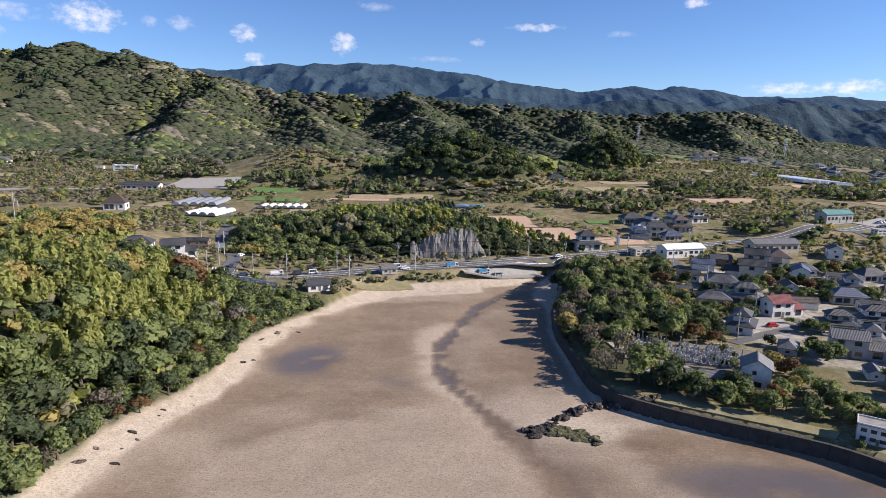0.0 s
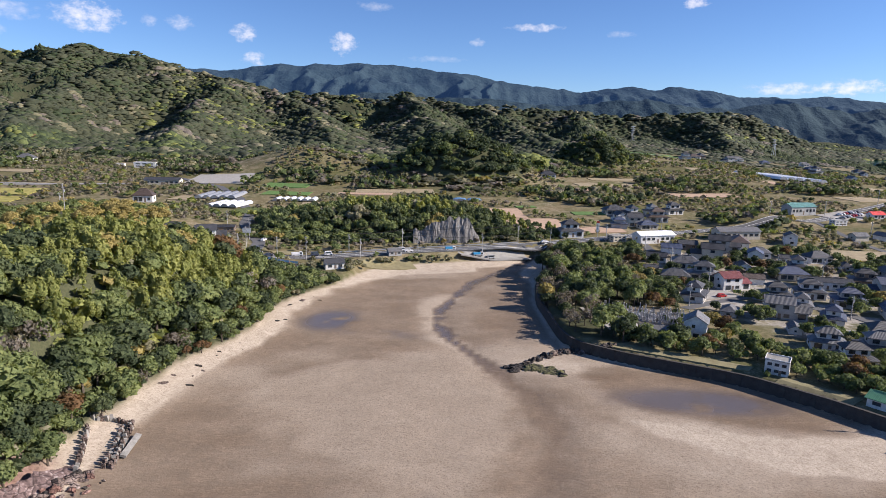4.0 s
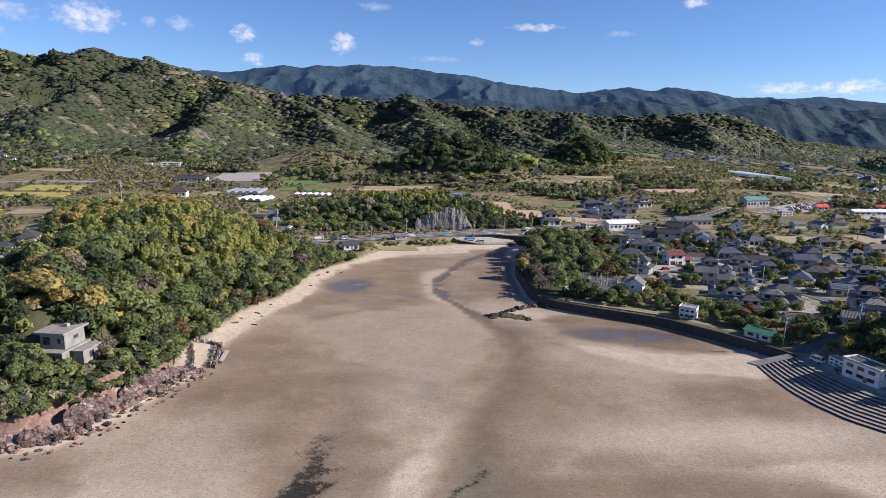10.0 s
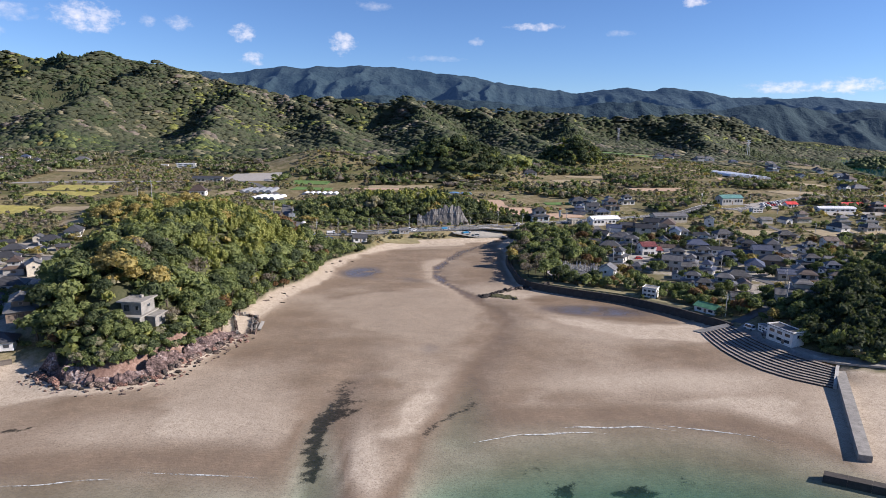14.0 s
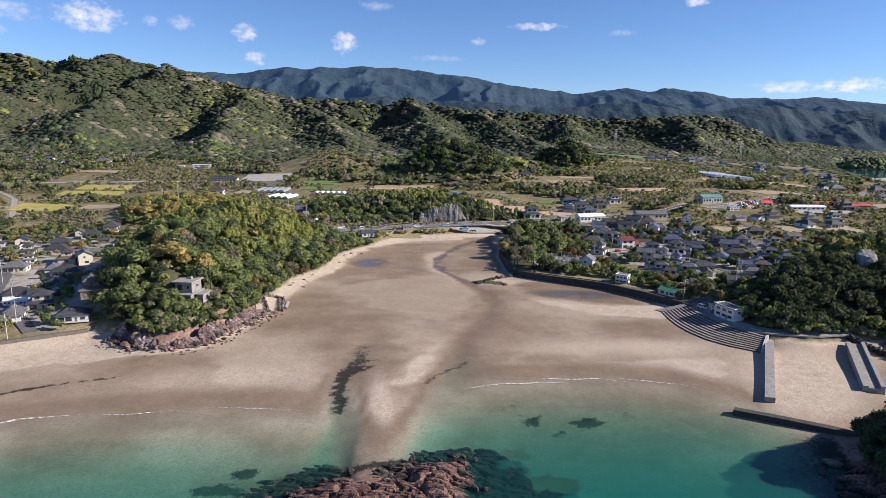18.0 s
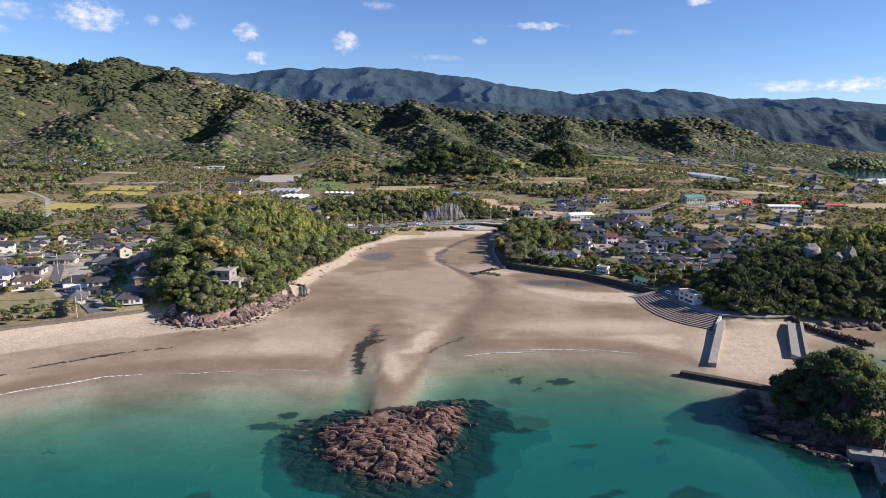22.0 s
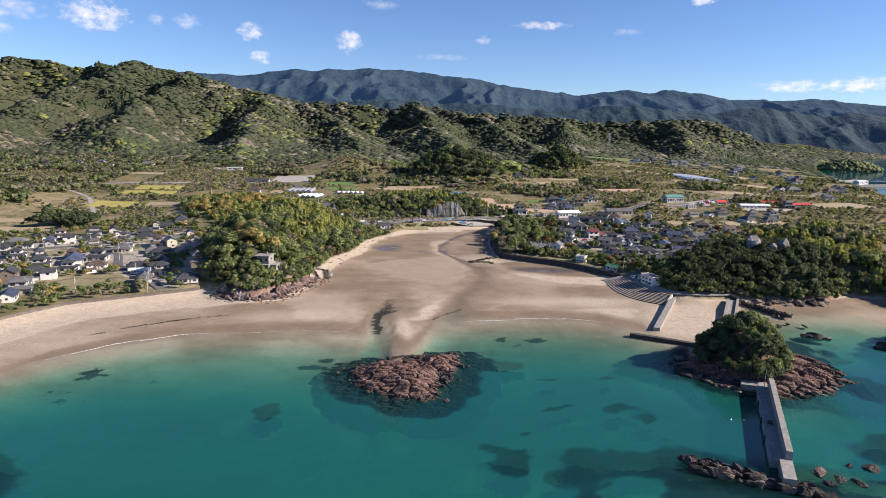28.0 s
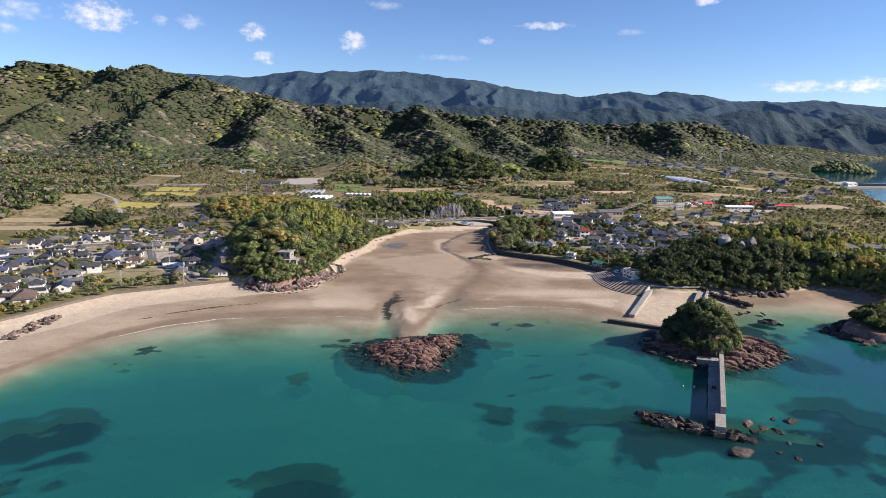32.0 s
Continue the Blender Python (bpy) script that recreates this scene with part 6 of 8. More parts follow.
for row in ((40, 458, 34, 40, 3), (60, 416, 36, 40, 8), (92, 402, 34, 18, 12), (-52, 536, 40, 10, 0), (110, 580, 50, 16, 8), (330, 660, 60, 20, 6), (210, 560, 50, 20, 5)):
    field(*row, "tilled", "tilled_field", BROWN)
for row in ((-192, 76, 46, 26, 30), (-178, 62, 30, 8, 34), (128, 146, 12, 10, -30), (71, 176.5, 40, 5, -34), (97, 149, 20, 5, -54), (-22, 318, 26, 9, 22), (-250, 160, 30, 14, 20), (-70, 322, 12, 6, 30)):
    field(*row, "lawn", "lawn", "mown grass patch, partly dry")
for row in ((-177, 605, 46, 52, 2), (278, 474, 34, 26, 35), (108, 262, 26, 14, 20), (62, 222, 14, 30, 8), (330, 436, 50, 16, 3)):
    field(*row, "gravel", "gravel_yard", "pale gravel yard")


def tunnels(cx, cy, turn, count, length, width, rise, mat, name, label, group):
    """Hooped plastic tunnels side by side, each a thing with its film and its hoops."""
    first = None
    for i in range(count):
        o = (i - (count - 1) / 2) * (width + 0.5)
        c, s = math.cos(radians(turn)), math.sin(radians(turn))
        x, y = cx + o * c, cy + o * s
        m = pose(x, y, ground_at(x, y) + 0.30, 0, 0, turn)
        TAKEN.extend((x - s * k, y + c * k, width) for k in np.arange(-length / 2, length / 2 + 1, width))
        if first is None:
            first = tagged(new(name), label, "greenhouse", group)
            bm = bmesh.new()
            arc = [(width / 2 * math.cos(math.pi * j / 8), rise * math.sin(math.pi * j / 8)) for j in range(9)]
            prism(bm, [[(u, e, v) for u, v in arc] for e in (-length / 2, length / 2)])
            part("film", bm, mat, first)
            for e in np.linspace(-length / 2, length / 2, 5):
                bm = bmesh.new()
                prism(bm, [[(u * 1.02, e + q, v * 1.02) for u, v in arc] for q in (-0.12, 0.12)])
                part("hoop", bm, "steel", first)
            first.matrix_world = m
        else:
            copy_thing(first, m)


tunnels(348, 742, 4, 6, 84, 7.6, 2.8, "film", "greenhouse", "long white plastic greenhouse tunnel", "white greenhouses in the valley")
tunnels(-134, 468, -12, 4, 24, 5.0, 2.0, "film", "greenhouse", "pale plastic tunnel beside the fields", "tunnels on the terrace")
tunnels(-96, 497, 0, 6, 13, 4.4, 1.7, "film", "greenhouse", "small pale plastic tunnel", "small tunnels beside the fields")
tunnels(-151, 512, 0, 5, 30, 5.2, 2.2, "steel", "greenhouse", "grey net-covered greenhouse tunnel", "grey greenhouses beside the side road")
tunnels(23, 511, 0, 2, 9, 10, 1.3, "mesh_blue", "net_house", "low net house covered with blue sheeting", "blue net houses")


def crop_rows(cx, cy, w, d, turn, rows, mat, name, label):
    root = tagged(new(name), label, "crop rows", kind="stuff")
    c, s = math.cos(radians(turn)), math.sin(radians(turn))
    V, F = [], []
    for i in range(rows):
        u = -w / 2 + w * i / (rows - 1)
        p = np.array([(cx + u * c - v * s, cy + u * s + v * c) for v in np.linspace(-d / 2, d / 2, 9)])
        z = zed(p)
        for j in range(9):
            n = len(V)
            x, y = p[j]
            V += [(x - 0.7, y, z[j] + 0.2), (x, y, z[j] + 1.1 + 0.25 * math.sin(7 * j + i)), (x + 0.7, y, z[j] + 0.2)]
            if j:
                F += [(n - 3, n, n + 1, n - 2), (n - 2, n + 1, n + 2, n - 1)]
    bpy.data.objects.remove(root)
    tagged(new(name, np_mesh(name, V, F, [mat], True)), label, "crop rows", kind="stuff")
    TAKEN.append((cx, cy, max(w, d) * 0.55))


crop_rows(1, 517, 24, 26, 4, 10, "leaf_evergreen", "tea_rows", "straight green hedge rows of a small plantation")
crop_rows(-112, 442, 20, 24, -15, 8, "leaf_evergreen", "vegetable_rows", "green vegetable rows under thin nets")
crop_rows(-16, 515, 14, 16, 20, 7, "net_dark", "dark_rows", "rows of dark sheeting over seedbeds")
crop_rows(-70, 292, 20, 14, 35, 8, "tilled", "garden_rows", "brown garden beds beside the crossing")


def fence_line(line, high, mat, name, label, step=2.0):
    root = tagged(new(name), label, "fence")
    p = even(line, step)
    first = None
    for i, (x, y) in enumerate(p):
        z = ground_at(x, y)
        if first is None:
            bm = bmesh.new()
            box(bm, -0.06, 0.06, -0.06, 0.06, -0.3, high)
            first = part("post", bm, "steel", root)
            first.matrix_basis = pose(x, y, z)
        else:
            twin(first, root, pose(x, y, z))
        if i:
            q = p[i - 1]
            bm = bmesh.new()
            a, b = Vector((*q, ground_at(*q))), Vector((x, y, z))
            d = (b - a).normalized()
            n = Vector((-d.y, d.x, 0)) * 0.03
            up = Vector((0, 0, 1))
            prism(bm, [[v - n + up * high * 0.25, v + n + up * high * 0.25, v + n + up * high * 0.95, v - n + up * high * 0.95] for v in (a + d * 0.07, b - d * 0.07)])
            part("panel", bm, mat, root)
    return root


fence_line([(-78, 281), (-60, 288), (-58, 299)], 1.4, "mesh_blue", "blue_fence", "blue net fence round the garden beds")
fence_line([(-80, 284), (-77, 301), (-60, 301)], 1.4, "mesh_blue", "blue_fence", "blue net fence round the garden beds")
fence_line([(-46, 330.2), (-14, 342.5), (22, 353.5), (44, 362)], 0.9, "steel", "guard_rail", "pale steel guard rail along the road below the rock face", 4.0)
fence_line([(114, 84), (119, 76.5), (124, 71)], 1.1, "steel", "handrail", "steel handrail at the top of the curved stairs", 1.6)

# ---------------------------------------------------------------- houses
for n_, c_ in (("wall_white", (0.72, 0.71, 0.68)), ("wall_cream", (0.56, 0.51, 0.42)), ("wall_grey", (0.40, 0.40, 0.39)), ("wall_wood", (0.20, 0.155, 0.12))):
    plain(n_, c_, 0.85, vary=0.28, scale=0.9, bump=0.15)


def tile_mat(name, c, rough=0.55):
    m = Mat(name, rough, spec=0.5)
    sep = m.t.nodes.new("ShaderNodeSeparateXYZ")
    m.t.links.new(m.place(True), sep.inputs[0])
    rib = m.math("SINE", m.math("MULTIPLY", sep.outputs[0], 16.0))
    row = m.math("SINE", m.math("MULTIPLY", sep.outputs[2], 30.0))
    f = m.math("ADD", m.math("MULTIPLY", m.noise(0.8, 5), 0.6), m.math("MULTIPLY", m.noise(6, 3), 0.4))
    f = m.math("ADD", f, m.math("MULTIPLY", m.math("SUBTRACT", m.rand(), 0.5), 0.25))
    m.colour(m.ramp(m.math("ADD", f, m.math("MULTIPLY", rib, 0.05)), (0.3, tuple(v * 0.55 for v in c)), (0.7, tuple(min(1, v * 1.35) for v in c))))
    m.bump(m.math("ADD", rib, m.math("MULTIPLY", row, 0.5)), 0.5, 0.04)


tile_mat("tile_dark", (0.050, 0.051, 0.055))
tile_mat("tile_grey", (0.125, 0.124, 0.125))
tile_mat("tile_blue", (0.055, 0.070, 0.115))
tile_mat("tile_brown", (0.100, 0.072, 0.057))
tile_mat("tile_red", (0.17, 0.036, 0.036))
tile_mat("tile_silver", (0.42, 0.44, 0.46))
tile_mat("sheet_red", (0.62, 0.055, 0.045), 0.5)
tile_mat("sheet_green", (0.09, 0.25, 0.13), 0.5)
tile_mat("sheet_teal", (0.10, 0.24, 0.22), 0.5)
tile_mat("sheet_white", (0.70, 0.71, 0.72), 0.5)
plain("frame_alu", (0.30, 0.30, 0.31), 0.45, 0.5, vary=0.2, scale=3)
m_ = Mat("pane", 0.08, spec=0.6)
m_.colour(m_.ramp(m_.noise(0.7, 2), (0.4, (0.020, 0.025, 0.030)), (0.6, (0.055, 0.065, 0.075))))
WIN = {}


def window(parent, x, y, z, w, h, turn, deep):
    """A window on a wall: frame and pane; the wall's outward side is local -y."""
    if (w, h, deep) not in WIN:
        bm = bmesh.new()
        t = 0.09
        rings = [[bm.verts.new((sx * (w / 2 + o), y_, sz * (h / 2 + o))) for sx, sz in ((-1, -1), (1, -1), (1, 1), (-1, 1))] for o, y_ in ((t, 0.05), (t, -0.07), (0, -0.07), (0, -0.03))]
        for r, s in zip(rings, rings[1:]):
            for i in range(4):
                bm.faces.new((r[i], r[(i + 1) % 4], s[(i + 1) % 4], s[i]))
        if not deep:
            bm.faces.new(rings[3]).material_index = 1
        fr = bpy.data.meshes.new("window")
        bm.to_mesh(fr), bm.free()
        fr.materials.append(MATS["frame_alu"]), fr.materials.append(MATS["pane"])
        bm = bmesh.new()
        box(bm, -w / 2, w / 2, -0.03, 0.04, -h / 2, h / 2)
        pn = bpy.data.meshes.new("pane")
        bm.to_mesh(pn), bm.free()
        pn.materials.append(MATS["pane"])
        WIN[w, h, deep] = fr, pn
    fr, pn = WIN[w, h, deep]
    o = new("window", fr)
    o.parent, o.matrix_basis = parent, pose(x, y, z, 0, 0, turn)
    if deep:
        p = new("pane", pn)
        p.parent = o


def gable_roof(bm, x0, x1, y0, y1, z, rise, over=0.6, t=0.22):
    ym, ax0, ax1, ay0, ay1 = (y0 + y1) / 2, x0 - over, x1 + over, y0 - over, y1 + over
    dz = rise * over / ((y1 - y0) / 2)
    for ya in (ay0, ay1):
        a = [(ya, z - dz), (ym, z + rise), (ym, z + rise + t), (ya, z - dz + t)]
        prism(bm, [[(x, y, v) for y, v in (a if ya == ay0 else a[::-1])] for x in (ax0, ax1)])


def hip_roof(bm, x0, x1, y0, y1, z, rise, over=0.7, t=0.22, flat=0.0):
    """Hip roof; with flat > 0 the top is cut off, as a skirt round an upper storey."""
    ax0, ax1, ay0, ay1 = x0 - over, x1 + over, y0 - over, y1 + over
    ym, r = (ay0 + ay1) / 2, (ay1 - ay0) / 2
    lo = [(ax0, ay0), (ax1, ay0), (ax1, ay1), (ax0, ay1)]
    if flat:
        k = flat
        hi = [(ax0 + k, ay0 + k), (ax1 - k, ay0 + k), (ax1 - k, ay1 - k), (ax0 + k, ay1 - k)]
    else:
        hi = [(ax0 + r, ym - 0.05), (ax1 - r, ym - 0.05), (ax1 - r, ym + 0.05), (ax0 + r, ym + 0.05)]
    rings = [[bm.verts.new((*p, v)) for p in q] for q, v in ((lo, z - 0.15), (lo, z + t - 0.15), (hi, z + rise))]
    for a, b in zip(rings, rings[1:]):
        for i in range(4):
            bm.faces.new((a[i], a[(i + 1) % 4], b[(i + 1) % 4], b[i]))
    bm.faces.new(rings[2]), bm.faces.new(rings[0][::-1])


def wall_box(bm, x0, x1, y0, y1, z0, z1, gable=0.0):
    box(bm, x0, x1, y0, y1, z0, z1)
    if gable:
        ym = (y0 + y1) / 2
        for x in (x0, x1 - 0.2):
            prism(bm, [[(u, y0, z1 + 0.002), (u, y1, z1 + 0.002), (u, ym, z1 + gable - 0.02)] for u in (x, x + 0.2)])


def house(kind, wall, roof, deep=True):
    """One house at the origin, ridge along x, front towards -y."""
    root = new("house")

    def ridge(x0, x1, y, z, w=0.35):
        bm = bmesh.new()
        box(bm, x0, x1, y - w / 2, y + w / 2, z - 0.05, z + 0.28, 0, 0.7)
        part("ridge", bm, roof, root)

    W, R = bmesh.new(), bmesh.new()
    wins, door = [], None
    if kind == "gable_two":
        wall_box(W, -4.5, 4.5, -3.5, 3.5, -0.5, 5.6, 1.9)
        gable_roof(R, -4.5, 4.5, -3.5, 3.5, 5.6, 1.9)
        A, B = bmesh.new(), bmesh.new()
        box(A, 4.52, 9.0, -3.0, 3.0, -0.5, 2.9)
        part("wing", A, wall, root)
        gable_roof(B, 4.55, 9.0, -3.0, 3.0, 2.9, 1.5, 0.5)
        part("wing_roof", B, roof, root)
        ridge(-5.1, 5.1, 0, 7.62)
        wins = [(-2.4, -3.5, 4.4, 1.8, 1.2, 0), (1.8, -3.5, 4.4, 1.8, 1.2, 0), (-2.2, -3.5, 1.3, 2.4, 1.9, 0), (2.2, -3.5, 1.4, 1.8, 1.2, 0), (-4.5, 0.5, 4.3, 0.9, 0.9, -90), (-4.5, -0.5, 1.5, 1.8, 1.2, -90), (7, -3.0, 1.4, 2.4, 1.9, 0), (4.5, 0, 4.4, 0.9, 0.9, 90), (0, 3.5, 4.3, 1.8, 1.2, 180)]
        door = (0.0, -3.5)
    elif kind == "hip_one":
        wall_box(W, -6.5, 6.5, -4.2, 4.2, -0.5, 3.0)
        hip_roof(R, -6.5, 6.5, -4.2, 4.2, 3.0, 2.9)
        ridge(-2.4, 2.4, 0, 5.9)
        wins = [(-4.4, -4.2, 1.3, 2.4, 1.9, 0), (-1.4, -4.2, 1.3, 2.4, 1.9, 0), (4.2, -4.2, 1.4, 1.8, 1.2, 0), (-6.5, 0, 1.5, 1.8, 1.2, -90), (6.5, 0.5, 1.5, 1.8, 1.2, 90), (0, 4.2, 1.5, 1.8, 1.2, 180)]
        door = (1.6, -4.2)
    elif kind == "skirt_two":
        wall_box(W, -5.5, 5.5, -4, 4, -0.5, 2.9)
        hip_roof(R, -5.5, 5.5, -4, 4, 2.9, 1.0, 0.7, 0.22, 2.4)
        A, B = bmesh.new(), bmesh.new()
        box(A, -3.6, 3.6, -2.4, 2.4, 3.0, 5.9)
        part("upper_wall", A, wall, root)
        hip_roof(B, -3.6, 3.6, -2.4, 2.4, 5.9, 1.9)
        part("upper_roof", B, roof, root)
        ridge(-1.4, 1.4, 0, 7.8)
        wins = [(-1.8, -2.4, 4.9, 1.8, 1.2, 0), (1.8, -2.4, 4.9, 1.8, 1.2, 0), (-3.2, -4, 1.3, 2.4, 1.9, 0), (3.4, -4, 1.3, 2.4, 1.9, 0), (-5.5, 0, 1.5, 1.8, 1.2, -90), (5.5, 0, 1.5, 1.8, 1.2, 90), (3.6, 0, 4.9, 0.9, 0.9, 90), (-3.6, 0, 4.9, 0.9, 0.9, -90)]
        door = (0.4, -4)
    elif kind == "gable_one":
        wall_box(W, -4.6, 4.6, -3, 3, -0.5, 2.8, 1.6)
        gable_roof(R, -4.6, 4.6, -3, 3, 2.8, 1.6, 0.5)
        ridge(-5.0, 5.0, 0, 4.52)
        wins = [(-2.4, -3, 1.4, 1.8, 1.2, 0), (2.6, -3, 1.4, 1.8, 1.2, 0), (-4.6, 0, 1.6, 0.9, 0.9, -90), (4.6, 0, 1.6, 0.9, 0.9, 90)]
        door = (0.2, -3)
    elif kind == "long":
        wall_box(W, -11, 11, -4.5, 4.5, -0.5, 3.8, 1.5)
        gable_roof(R, -11, 11, -4.5, 4.5, 3.8, 1.5, 0.5, 0.16)
        ridge(-11.4, 11.4, 0, 5.36)
        wins = [(x, -4.5, 2.0, 1.8, 1.2, 0) for x in (-9, -6, -3, 3, 6, 9)] + [(-11, 0, 2, 1.8, 1.2, -90), (11, 0, 2, 1.8, 1.2, 90)]
        door = (0, -4.5)
    elif kind == "flat":
        wall_box(W, -5, 5, -4, 4, -0.5, 6.0)
        box(R, -5.25, 5.25, -4.25, 4.25, 6.004, 6.25)
        for b in ((-5.25, 5.25, -4.25, -4.0), (-5.25, 5.25, 4.0, 4.25), (-5.25, -5.0, -4.0, 4.0), (5.0, 5.25, -4.0, 4.0)):
            A = bmesh.new()
            box(A, *b, 6.254, 6.7)
            part("roof_edge", A, wall, root)
        wins = [(x, -4, z, 1.8, 1.2, 0) for x in (-3, 0, 3) for z in (1.6, 4.4)] + [(-5, y, z, 1.8, 1.2, -90) for y in (-1.8, 1.8) for z in (1.6, 4.4)] + [(5, 0, 4.4, 1.8, 1.2, 90)]
        door = (1.5, -4)
    part("wall", W, wall, root)
    part("roof", R, roof, root)
    for x, y, z, w, h, t in wins:
        window(root, x, y, z, w, h, t, deep)
    if door:
        bm = bmesh.new()
        box(bm, door[0] - 0.5, door[0] + 0.5, door[1] - 0.06, door[1] + 0.05, 0, 2.05)
        part("door", bm, "wall_wood", root)
    return root


HOUSE_WORDS = {"gable_two": "two-storey house with gabled roof", "hip_one": "single-storey house with broad hipped roof", "skirt_two": "two-storey house with stepped hipped roofs", "gable_one": "small outbuilding with gabled roof", "long": "long low shed with shallow roof", "flat": "box-shaped building with flat roof"}
ROOF_WORDS = {"tile_dark": "dark grey tiles", "tile_grey": "weathered grey tiles", "tile_blue": "blue-grey tiles", "tile_brown": "brown tiles", "tile_red": "dark red tiles", "tile_silver": "silver-grey tiles", "sheet_red": "bright red sheeting", "sheet_green": "green sheeting", "sheet_teal": "green-blue sheeting", "sheet_white": "white sheeting", "concrete": "grey concrete"}
WALL_WORDS = {"wall_white": "white", "wall_cream": "cream", "wall_grey": "grey", "wall_wood": "brown timber", "concrete": "bare concrete"}
BUILT = {}


def put_house(x, y, turn, kind, wall, roof, size=1.0, group="", tall=1.0, wide=1.0, deep=True, z=None, label=""):
    m = pose(x, y, (ground_at(x, y) if z is None else z) + 0.1, 0, 0, turn) @ Matrix.Diagonal((size * wide, size, size * tall, 1))
    key = (kind, wall, roof, deep)
    if key in BUILT:
        o = copy_thing(BUILT[key], m)
    else:
        o = BUILT[key] = house(kind, wall, roof, deep)
        o.matrix_basis = m
    tagged(o, label or WALL_WORDS[wall] + " " + HOUSE_WORDS[kind] + " of " + ROOF_WORDS[roof], "house" if kind not in ("long", "gable_one") else "shed", group)
    TAKEN.append((x, y, (12 if kind == "long" else 8) * size))
    return o


KINDS = ("gable_two", "hip_one", "skirt_two", "gable_one", "hip_one", "skirt_two")
ROOFS = ("tile_dark", "tile_dark", "tile_grey", "tile_blue", "tile_dark", "tile_brown", "tile_dark", "tile_grey")
WALLS = ("wall_white", "wall_cream", "wall_white", "wall_white", "wall_grey", "wall_wood")


def village(rows, turn, group, seed, deep=True, size=(0.85, 1.08)):
    """Houses of a hamlet that mostly face the same way; none stands in another."""
    rng = random.Random(seed)
    for x, y in rows:
        if any(math.hypot(x - a, y - b) < r + 2.6 for a, b, r in TAKEN if r > 6.5):
            continue
        k = rng.choice(KINDS)
        put_house(x, y, turn + rng.choice((0, 0, 90, 180)) + rng.uniform(-9, 9), k, rng.choice(WALLS), rng.choice(ROOFS), rng.uniform(*size), group, deep=deep)


# houses with a look of their own first
put_house(82.4, 198.4, 68, "gable_two", "wall_white", "tile_grey", 0.95, tall=1.1, wide=0.8, group="village beside the tidal flat", label="white two-storey house with a grey gabled roof beside the graveyard")
put_house(72.0, 200.6, -12, "long", "wall_wood", "tile_grey", 0.62, "village beside the tidal flat", wide=0.95, label="long brown house with a grey tiled roof beside the graveyard")
put_house(93.2, 163.8, -40, "flat", "wall_white", "concrete", 0.58, "huts on the sea wall", tall=1.1, label="small white pump house with a railed flat roof")
put_house(108.6, 136.6, -60, "gable_one", "wall_white", "sheet_green", 0.95, "huts on the sea wall", tall=0.75, label="white boat shed with a rounded green sheet roof")
put_house(119.0, 93.0, -76, "flat", "wall_white", "tile_dark", 0.64, "white buildings above the stairs", wide=1.65, tall=1.2, label="white two-storey beach house with a dark flat roof")
put_house(117.8, 104.6, -82, "flat", "wall_white", "concrete", 0.55, "white buildings above the stairs", wide=1.8, label="low white annex of the beach house")
put_house(122.0, 275.5, 14, "gable_two", "wall_white", "tile_red", 0.95, "village beside the tidal flat")
put_house(118.3, 373.5, 18, "long", "wall_white", "sheet_white", 0.95, "buildings along the road", tall=1.1, label="white workshop with a pale sheet roof beside the road")
put_house(98.5, 374.5, 22, "flat", "wall_cream", "concrete", 0.8, "buildings along the road", tall=0.6, label="low cream filling station beside the road")
put_house(74.6, 384, 10, "skirt_two", "wall_white", "tile_dark", 1.15, "buildings along the road")
put_house(246, 478, 20, "long", "wall_grey", "sheet_teal", 0.95, "buildings in the valley", tall=1.5, label="tall grey hall with a green-blue sheet roof")
put_house(252, 437, 12, "flat", "wall_white", "concrete", 1.0, "buildings in the valley", wide=1.5, tall=0.8, label="white box-shaped store beside the road")
put_house(318, 445, 4, "long", "wall_white", "sheet_white", 0.9, "long sheds in the valley", wide=1.6, tall=0.85, label="long white shed with a pale sheet roof")
put_house(338, 466, 4, "long", "wall_cream", "sheet_red", 0.9, "long sheds in the valley", wide=1.35, tall=0.9, label="long shed with a bright red sheet roof")
put_house(369, 462, 4, "long", "wall_cream", "sheet_red", 0.85, "long sheds in the valley", wide=1.2, tall=0.9, label="shed with a bright red sheet roof")
put_house(292, 466, 8, "gable_one", "wall_white", "sheet_red", 1.0, "long sheds in the valley")
put_house(167.7, 386, 8, "long", "wall_cream", "tile_grey", 0.95, "buildings in the valley", tall=1.2, wide=1.15)
put_house(165.2, 280, -18, "long", "wall_white", "tile_dark", 0.8, "village beside the tidal flat", wide=1.1)
put_house(-98.2, 262, 20, "flat", "concrete", "concrete", 0.75, "houses on the headland", tall=1.3, label="bare concrete tower-like building among trees")
put_house(-126.1, 336, 18, "hip_one", "wall_white", "tile_dark", 0.95, "houses beside the side road")
put_house(-108.9, 330, 24, "gable_two", "wall_white", "tile_dark", 1.0, "houses beside the side road")
put_house(-109.6, 360, 10, "long", "wall_wood", "tile_dark", 0.6, "houses beside the side road")
put_house(-98.7, 306, 8, "gable_one", "wall_white", "sheet_white", 1.1, "houses beside the side road", label="white open carport with a flat pale roof")
put_house(-194, 481, 10, "hip_one", "wall_white", "tile_brown", 0.95, "houses in the valley", tall=1.5, label="white villa with a brown hipped roof beside the side road")
put_house(-211, 568, 6, "long", "wall_cream", "tile_dark", 1.0, "buildings of the school", wide=1.2, label="long low school building with a dark roof")
put_house(-268, 686, 10, "flat", "wall_white", "sheet_white", 1.0, "buildings of the school", wide=1.9, tall=0.7, label="white flat school hall among trees")
